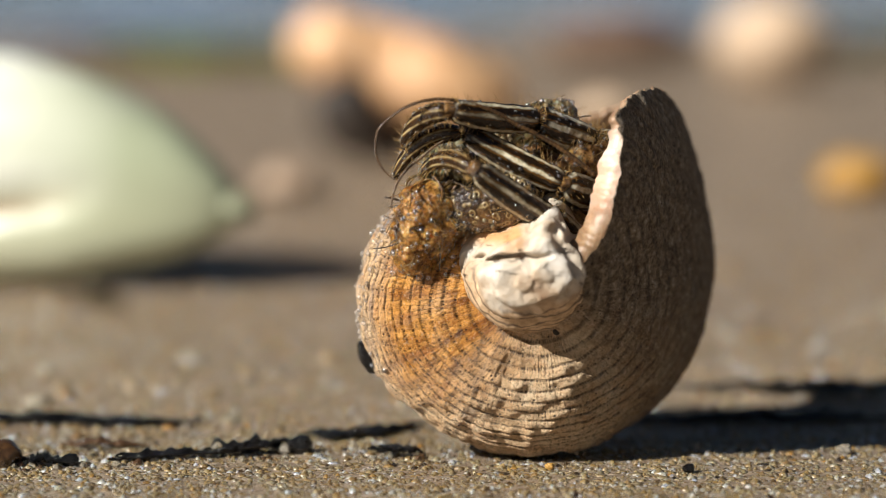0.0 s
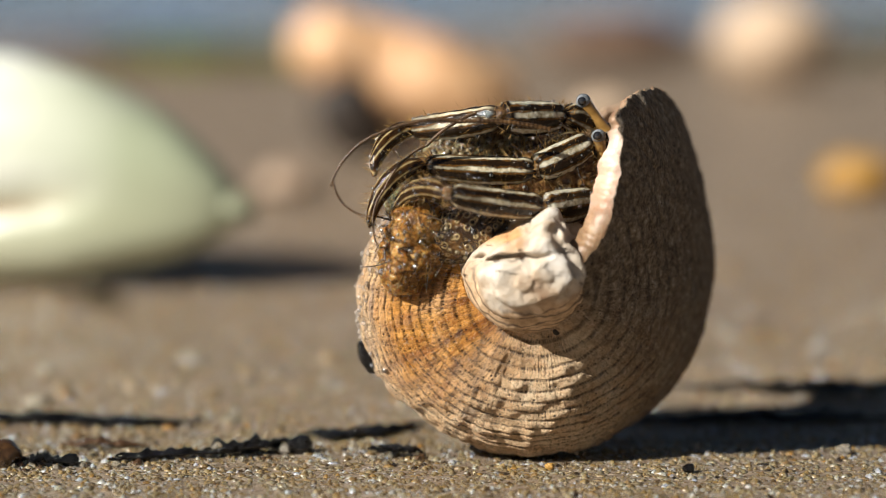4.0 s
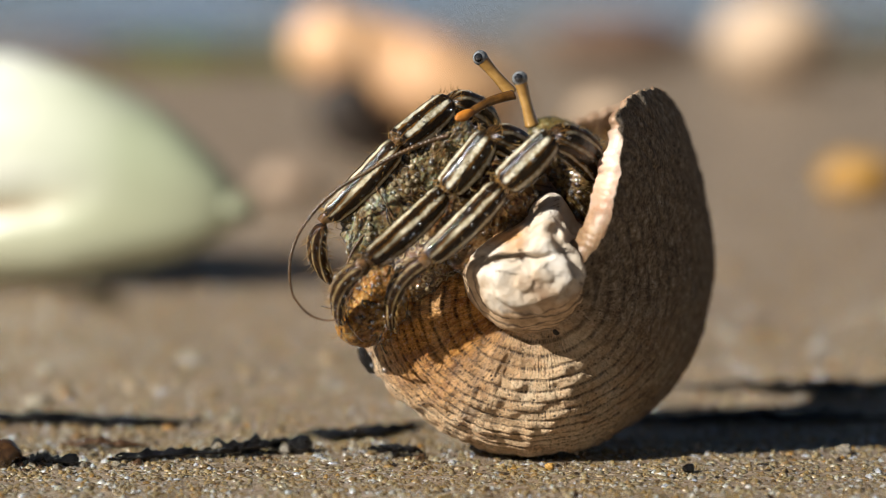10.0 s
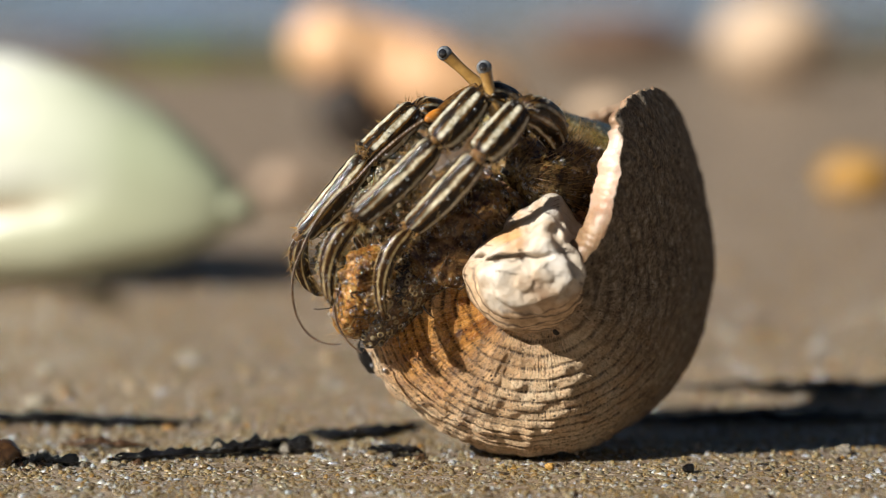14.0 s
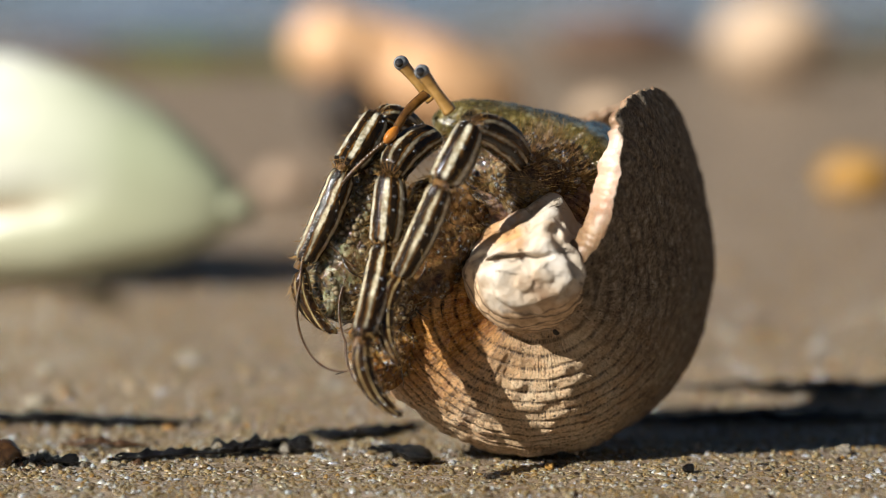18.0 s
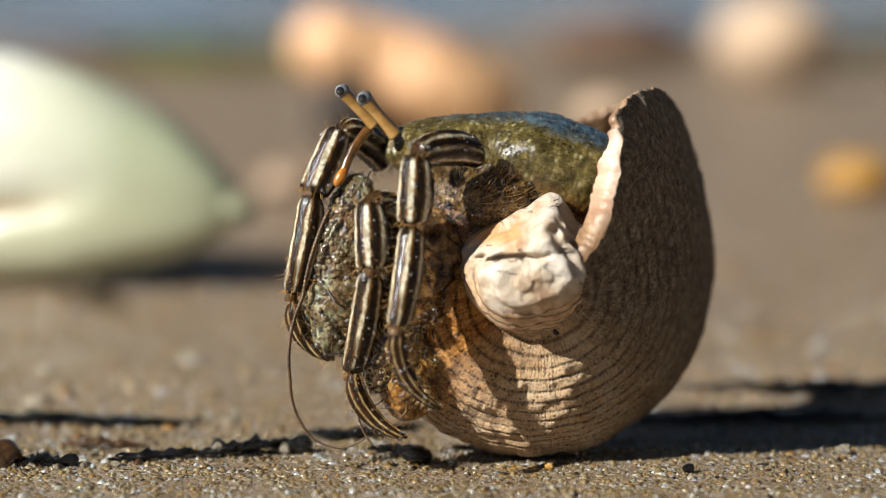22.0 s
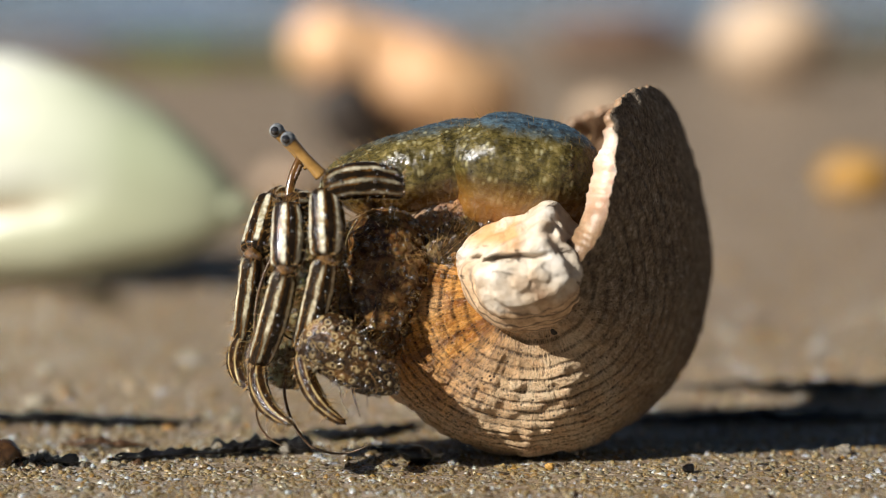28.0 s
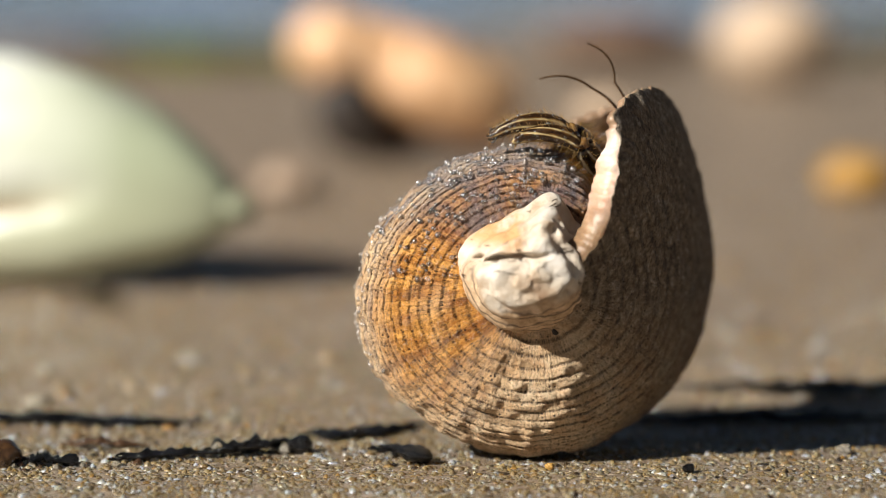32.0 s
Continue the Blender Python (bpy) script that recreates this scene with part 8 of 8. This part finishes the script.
    walk(crab["antenna"][2], [
        (0, pose(-0.00063, -0.01273, 0.04115, -175.2, 27.5, -169.7)), (1, pose(-0.00451, -0.01273, 0.03958, -172.1, 40.5, -168.0)), (3, pose(-0.00703, -0.01275, 0.03791, -169.8, 47.3, -166.2)),
        (5.5, pose(-0.00921, -0.01275, 0.03543, -167.2, 53.2, -164.2)), (6, pose(-0.01062, -0.01275, 0.03451, -165.0, 57.9, -162.4)), (7, pose(-0.01105, -0.01275, 0.03382, -166.4, 55.4, -163.6)),
        (8, pose(-0.01245, -0.01275, 0.03096, -161.6, 62.5, -159.4)), (9, pose(-0.01372, -0.01275, 0.02920, -150.7, 71.5, -149.4)), (10, pose(-0.01535, -0.01275, 0.02700, -121.9, 79.4, -121.5)),
        (11, pose(-0.01459, -0.01275, 0.02736, -140.7, 76.0, -139.8)), (12, pose(-0.01456, -0.01275, 0.02743, -141.6, 75.8, -140.8)), (13, pose(-0.01502, -0.01275, 0.02627, -130.9, 78.1, -130.3)),
        (14, pose(-0.01518, -0.01275, 0.02497, -115.8, 80.2, -115.5)), (16.5, pose(-0.01647, -0.01049, 0.02253, -55.5, 78.3, -56.0)), (17, pose(-0.01629, -0.01048, 0.02018, -35.1, 73.5, -36.3)),
        (18, pose(-0.01555, -0.01048, 0.02076, -52.6, 78.0, -53.2)), (19, pose(-0.01568, -0.01049, 0.01963, -39.9, 75.2, -40.8)), (20, pose(-0.01577, -0.01046, 0.01968, -78.2, 80.1, -78.4)),
        (21, pose(-0.01753, -0.01046, 0.01800, -81.1, 80.2, -81.2)), (22, pose(-0.01674, -0.01044, 0.01018, -23.0, 64.3, -25.2)), (23, pose(-0.01754, -0.01045, 0.01497, -152.0, 70.4, -150.5)),
        (24, pose(-0.01808, -0.01045, 0.01517, -141.7, 74.9, -140.7)), (25, pose(-0.01840, -0.01045, 0.01513, -129.8, 77.7, -129.2)), (28, pose(-0.02051, -0.01045, 0.01528, -85.0, 80.4, -85.0)),
        (29, pose(-0.02557, -0.01045, 0.01388, -135.3, 76.5, -134.5)), (30, pose(-0.02561, -0.01045, 0.01631, -159.7, 64.1, -157.6)), (31, pose(-0.02615, -0.01047, 0.01344, -154.0, 68.3, -152.3)),
        (31.2, pose(-0.02615, -0.01047, 0.01344, -154.0, 68.3, -152.3)), (31.3, pose(-0.02281, -0.01046, 0.01745, -49.1, 76.5, -49.9)), (31.5, pose(-0.02281, -0.01046, 0.01745, -49.1, 76.5, -49.9)),
        (31.5333, pose(-0.00752, -0.00416, 0.03187, -171.6, 40.0, -168.0)), (31.6, pose(0.00777, 0.00214, 0.04629, 177.5, -17.3, -171.6)), (31.8, pose(0.00762, 0.00214, 0.04684, 179.7, -2.1, -172.2)),
        (31.9, pose(0.00762, 0.00214, 0.04684, 179.7, -2.1, -172.2)), (31.96, pose(0.02122, 0.00217, 0.03489, 155.6, -73.4, -154.7)), (32, pose(0.02122, 0.00217, 0.03489, 155.6, -73.4, -154.7)),
    ])
    walk(crab["antenna"][3], [
        (0, pose(-0.00696, -0.01388, 0.03781, -32.7, 66.1, -35.1)), (1, pose(-0.00987, -0.01388, 0.03489, -21.5, 57.1, -25.1)), (3, pose(-0.01163, -0.01388, 0.03279, -12.6, 44.8, -17.6)),
        (5.5, pose(-0.01319, -0.01388, 0.02989, -8.4, 33.4, -15.0)), (6, pose(-0.01418, -0.01388, 0.02857, -8.0, 32.0, -14.8)), (7, pose(-0.01488, -0.01388, 0.02802, -11.4, 42.6, -16.6)),
        (8, pose(-0.01546, -0.01388, 0.02478, -8.5, 34.0, -15.0)), (9, pose(-0.01562, -0.01388, 0.02259, -5.2, 22.5, -13.3)), (10, pose(-0.01604, -0.01388, 0.01993, -5.8, 24.2, -13.8)),
        (11, pose(-0.01592, -0.01388, 0.02034, -10.5, 39.3, -16.3)), (12, pose(-0.01594, -0.01388, 0.02043, -11.7, 42.6, -17.0)), (13, pose(-0.01598, -0.01388, 0.01924, -13.3, 46.9, -18.0)),
        (14, pose(-0.01572, -0.01388, 0.01773, -7.5, 29.7, -14.8)), (16.5, pose(-0.01564, -0.01173, 0.01529, -13.2, 43.9, -18.7)), (17, pose(-0.01460, -0.01173, 0.01309, 1.0, -3.3, -17.4)),
        (18, pose(-0.01463, -0.01172, 0.01352, -4.6, 16.7, -15.7)), (19, pose(-0.01425, -0.01173, 0.01247, -7.0, 25.6, -15.8)), (20, pose(-0.01552, -0.01170, 0.01239, -7.6, 26.1, -17.0)),
        (21, pose(-0.01734, -0.01171, 0.01070, -3.3, 12.4, -14.9)), (22, pose(-0.01396, -0.01175, 0.00380, 1.0, -4.8, -12.3)), (23, pose(-0.01971, -0.01167, 0.00800, -32.0, 65.3, -34.6)),
        (24, pose(-0.01958, -0.01167, 0.00802, -40.0, 69.3, -41.9)), (25, pose(-0.01939, -0.01167, 0.00790, -32.4, 65.7, -34.8)), (28, pose(-0.02041, -0.01168, 0.00798, -20.3, 55.2, -24.3)),
        (29, pose(-0.02678, -0.01168, 0.00668, -9.3, 33.3, -16.7)), (30, pose(-0.02860, -0.01168, 0.00965, -23.9, 58.8, -27.4)), (31, pose(-0.02857, -0.01174, 0.00657, -5.9, 24.0, -14.3)),
        (31.2, pose(-0.02857, -0.01174, 0.00657, -5.9, 24.0, -14.3)), (31.3, pose(-0.02172, -0.01175, 0.01040, -12.2, 43.2, -17.5)), (31.5, pose(-0.02172, -0.01175, 0.01040, -12.2, 43.2, -17.5)),
        (31.5333, pose(-0.01047, -0.00532, 0.02944, -139.3, 72.8, -138.8)), (31.6, pose(0.00078, 0.00111, 0.04849, -176.7, 18.4, -169.7)), (31.8, pose(0.00030, 0.00113, 0.04712, -176.3, 20.7, -169.7)),
        (31.9, pose(0.00030, 0.00113, 0.04712, -176.3, 20.7, -169.7)), (31.9333, pose(0.00980, 0.00120, 0.04455, 177.2, -16.6, -170.2)), (31.96, pose(0.01931, 0.00127, 0.04199, 167.3, -53.5, -164.4)),
        (32, pose(0.01931, 0.00127, 0.04199, 167.3, -53.5, -164.4)),
    ])
    walk(crab["antenna_far"][0], [
        (0, pose(0.00954, -0.00800, 0.03903, -176.4, 14.3, -165.6)), (1, pose(0.00614, -0.00800, 0.03906, -174.4, 21.4, -164.9)), (3, pose(0.00394, -0.00800, 0.03964, -171.1, 31.6, -163.4)),
        (5.5, pose(0.00128, -0.00800, 0.03869, -171.1, 31.7, -163.3)), (6, pose(-0.00013, -0.00800, 0.03891, -169.3, 36.5, -162.3)), (7, pose(-0.00142, -0.00800, 0.03834, -168.8, 37.6, -162.0)),
        (8, pose(-0.00210, -0.00800, 0.03658, -168.5, 38.3, -161.8)), (9, pose(-0.00170, -0.00800, 0.03477, -166.6, 42.5, -160.6)), (10, pose(-0.00381, -0.00800, 0.03079, -166.6, 42.5, -160.6)),
        (13, pose(-0.00618, -0.00800, 0.03065, -162.5, 49.7, -157.6)), (14, pose(-0.00745, -0.00800, 0.03035, -160.2, 53.3, -155.8)), (16.5, pose(-0.01012, -0.00800, 0.02398, -128.5, 71.9, -127.1)),
        (17, pose(-0.00797, -0.00800, 0.03004, -154.2, 59.8, -150.8)), (19, pose(-0.00822, -0.00800, 0.02283, -152.3, 61.2, -149.1)), (20, pose(-0.00915, -0.00800, 0.02332, -152.0, 61.6, -148.9)),
        (21, pose(-0.00980, -0.00800, 0.02317, -141.0, 68.1, -138.9)), (22, pose(-0.00784, -0.00800, 0.02189, -132.4, 71.1, -130.9)), (23, pose(-0.01019, -0.00800, 0.02066, -127.3, 72.3, -126.0)),
        (24, pose(-0.01363, -0.00800, 0.01728, -104.5, 75.3, -104.0)), (25, pose(-0.01457, -0.00800, 0.01501, -109.9, 74.9, -109.3)), (28, pose(-0.01636, -0.00800, 0.01454, -123.4, 72.5, -122.1)),
        (29, pose(-0.02007, -0.00800, 0.01055, -38.7, 67.2, -40.9)), (30, pose(-0.01802, -0.00800, 0.01188, -78.3, 75.4, -78.7)), (31, pose(-0.01802, -0.00800, 0.01188, -78.3, 75.4, -78.7)),
        (31.2, pose(-0.01802, -0.00800, 0.01188, -78.3, 75.4, -78.7)), (31.3, pose(-0.01284, -0.00800, 0.01907, -154.2, 59.8, -150.8)), (31.5, pose(-0.01284, -0.00800, 0.01907, -154.2, 59.8, -150.8)),
        (31.5333, pose(-0.00115, -0.00200, 0.02952, -174.5, 20.8, -166.7)), (31.6, pose(0.01054, 0.00400, 0.03997, 176.1, -19.8, -168.6)), (31.8, pose(0.01199, 0.00400, 0.04003, 175.4, -23.1, -168.4)),
        (31.9, pose(0.01199, 0.00400, 0.04003, 175.4, -23.1, -168.4)), (31.96, pose(0.02177, 0.00400, 0.03013, 120.8, -77.8, -120.2)), (32, pose(0.02177, 0.00400, 0.03013, 120.8, -77.8, -120.2)),
    ])
    walk(crab["antenna_far"][1], [
        (0, pose(0.00335, -0.00959, 0.03740, -173.1, 25.0, -164.0)), (1, pose(0.00021, -0.00960, 0.03665, -169.1, 35.6, -161.7)), (3, pose(-0.00144, -0.00961, 0.03618, -165.5, 44.0, -159.6)),
        (5.5, pose(-0.00411, -0.00961, 0.03522, -162.5, 49.3, -157.4)), (6, pose(-0.00519, -0.00961, 0.03499, -159.7, 53.2, -155.2)), (7, pose(-0.00639, -0.00961, 0.03431, -154.0, 59.2, -150.5)),
        (8, pose(-0.00702, -0.00961, 0.03248, -154.4, 58.8, -150.7)), (9, pose(-0.00628, -0.00961, 0.03031, -160.0, 53.0, -155.5)), (10, pose(-0.00841, -0.00962, 0.02633, -148.9, 63.3, -145.9)),
        (13, pose(-0.01012, -0.00962, 0.02562, -135.1, 70.0, -133.3)), (14, pose(-0.01105, -0.00962, 0.02506, -118.5, 73.5, -117.5)), (16.5, pose(-0.01135, -0.00963, 0.01771, -60.1, 73.5, -61.1)),
        (17, pose(-0.01087, -0.00962, 0.02434, -121.9, 73.2, -120.8)), (19, pose(-0.01095, -0.00964, 0.01705, -45.0, 69.3, -46.9)), (20, pose(-0.01183, -0.00962, 0.01751, -65.8, 74.3, -66.6)),
        (21, pose(-0.01166, -0.00962, 0.01705, -74.3, 75.0, -74.8)), (22, pose(-0.00924, -0.00962, 0.01565, -85.3, 75.0, -85.4)), (23, pose(-0.01136, -0.00962, 0.01437, -81.7, 75.5, -82.0)),
        (24, pose(-0.01403, -0.00963, 0.01090, -49.4, 71.4, -50.9)), (25, pose(-0.01514, -0.00963, 0.00864, -26.7, 59.1, -30.4)), (28, pose(-0.01740, -0.00967, 0.00828, -24.5, 56.9, -28.5)),
        (29, pose(-0.01815, -0.00967, 0.00450, -4.6, 17.5, -15.0)), (30, pose(-0.01769, -0.00963, 0.00549, -7.0, 24.7, -16.3)), (31, pose(-0.01769, -0.00963, 0.00549, -7.0, 24.7, -16.3)),
        (31.2, pose(-0.01769, -0.00963, 0.00549, -7.0, 24.7, -16.3)), (31.3, pose(-0.01574, -0.00962, 0.01337, -43.7, 68.6, -45.8)), (31.5, pose(-0.01574, -0.00962, 0.01337, -43.7, 68.6, -45.8)),
        (31.5333, pose(-0.00565, -0.00342, 0.02779, -164.7, 46.6, -160.9)), (31.6, pose(0.00445, 0.00277, 0.04221, 178.4, -8.1, -169.0)), (31.8, pose(0.00604, 0.00278, 0.04262, 177.1, -14.8, -168.8)),
        (31.9, pose(0.00604, 0.00278, 0.04262, 177.1, -14.8, -168.8)), (31.96, pose(0.02107, 0.00279, 0.03658, 167.3, -46.5, -162.7)), (32, pose(0.02107, 0.00279, 0.03658, 167.3, -46.5, -162.7)),
    ])
    walk(crab["antenna_far"][2], [
        (0, pose(-0.00240, -0.01124, 0.03460, -156.6, 54.5, -152.0)), (1, pose(-0.00488, -0.01129, 0.03281, -132.2, 68.2, -130.1)), (3, pose(-0.00590, -0.01126, 0.03160, -129.6, 69.6, -127.8)),
        (5.5, pose(-0.00808, -0.01126, 0.03022, -82.5, 73.9, -82.8)), (6, pose(-0.00878, -0.01127, 0.02970, -89.9, 74.4, -89.9)), (7, pose(-0.00933, -0.01128, 0.02864, -71.4, 73.4, -72.1)),
        (8, pose(-0.01000, -0.01129, 0.02683, -69.8, 73.4, -70.6)), (9, pose(-0.00990, -0.01126, 0.02504, -73.5, 73.6, -74.2)), (10, pose(-0.01086, -0.01128, 0.02044, -36.7, 62.9, -40.0)),
        (13, pose(-0.01167, -0.01127, 0.01942, -44.5, 67.6, -46.8)), (14, pose(-0.01191, -0.01128, 0.01874, -24.5, 55.2, -29.0)), (16.5, pose(-0.01045, -0.01127, 0.01138, -0.9, 2.5, -20.2)),
        (17, pose(-0.01185, -0.01126, 0.01802, -41.6, 67.1, -43.9)), (19, pose(-0.00936, -0.01133, 0.01090, -22.5, 54.5, -26.9)), (20, pose(-0.01112, -0.01126, 0.01116, -34.5, 64.2, -37.4)),
        (21, pose(-0.01121, -0.01127, 0.01067, -33.2, 63.0, -36.3)), (22, pose(-0.00911, -0.01132, 0.00927, -46.8, 69.3, -48.7)), (23, pose(-0.01113, -0.01126, 0.00798, -26.9, 57.3, -31.1)),
        (24, pose(-0.01271, -0.01126, 0.00464, -4.1, 12.8, -17.9)), (25, pose(-0.01223, -0.01133, 0.00301, 4.1, -14.7, -15.9)), (28, pose(-0.01434, -0.01133, 0.00293, 1.1, -3.9, -15.3)),
        (29, pose(-0.01207, -0.01130, 0.00252, 4.1, -15.3, -15.1)), (30, pose(-0.01194, -0.01131, 0.00273, 3.7, -13.7, -15.3)), (31, pose(-0.01194, -0.01131, 0.00273, 3.7, -13.7, -15.3)),
        (31.2, pose(-0.01194, -0.01131, 0.00273, 3.7, -13.7, -15.3)), (31.3, pose(-0.01408, -0.01133, 0.00727, -16.9, 46.4, -22.7)), (31.5, pose(-0.01408, -0.01133, 0.00727, -16.9, 46.4, -22.7)),
        (31.5333, pose(-0.00802, -0.00490, 0.02520, -143.7, 67.3, -142.5)), (31.6, pose(-0.00196, 0.00153, 0.04314, -177.4, 12.2, -167.9)), (31.8, pose(-0.00021, 0.00153, 0.04431, -179.1, 4.1, -168.2)),
        (31.9, pose(-0.00021, 0.00153, 0.04431, -179.1, 4.1, -168.2)), (31.96, pose(0.01673, 0.00144, 0.04137, 177.9, -10.2, -168.1)), (32, pose(0.01673, 0.00144, 0.04137, 177.9, -10.2, -168.1)),
    ])
    walk(shell, [
        (0, pose(0.00940, 0, 0.00000, 0, 0.00, 0)), (20, pose(0.00940, 0, 0.00000, 0, 0.00, 0)), (25, pose(0.00940, 0, 0.00000, 0, -0.25, 0)),
        (28, pose(0.00940, 0, 0.00000, 0, -0.85, 0)), (30, pose(0.00940, 0, 0.00000, 0, -1.25, 0)), (31.2, pose(0.00940, 0, 0.00000, 0, -1.25, 0)),
        (31.5, pose(0.00940, 0, 0.00000, 0, -1.60, 0)), (31.7, pose(0.00940, 0, 0.00000, 0, -0.35, 0)), (32, pose(0.00940, 0, 0.00000, 0, -0.35, 0)),
    ])
    walk(chip, [
        (0, pose(-0.00841, -0.00200, 0.01122, 0, -25, 0)), (15, pose(-0.00841, -0.00200, 0.01122, 0, -25, 0)), (16.2, pose(-0.00309, -0.00600, 0.0010, 0, -80, 0)),
        (32, pose(-0.00309, -0.00600, 0.0010, 0, -80, 0)),
    ])
    for ob, x, y, swing, phase, period in ripples:
        rows = [(0.5 * k, pose(x + 0.03 * math.sin(k / period / 3 + phase), y + swing * math.sin(k / period + phase), -0.0095, 0, 0, 3 * math.sin(k / 3 + phase))) for k in range(65)]
        walk(ob, rows)


motions()
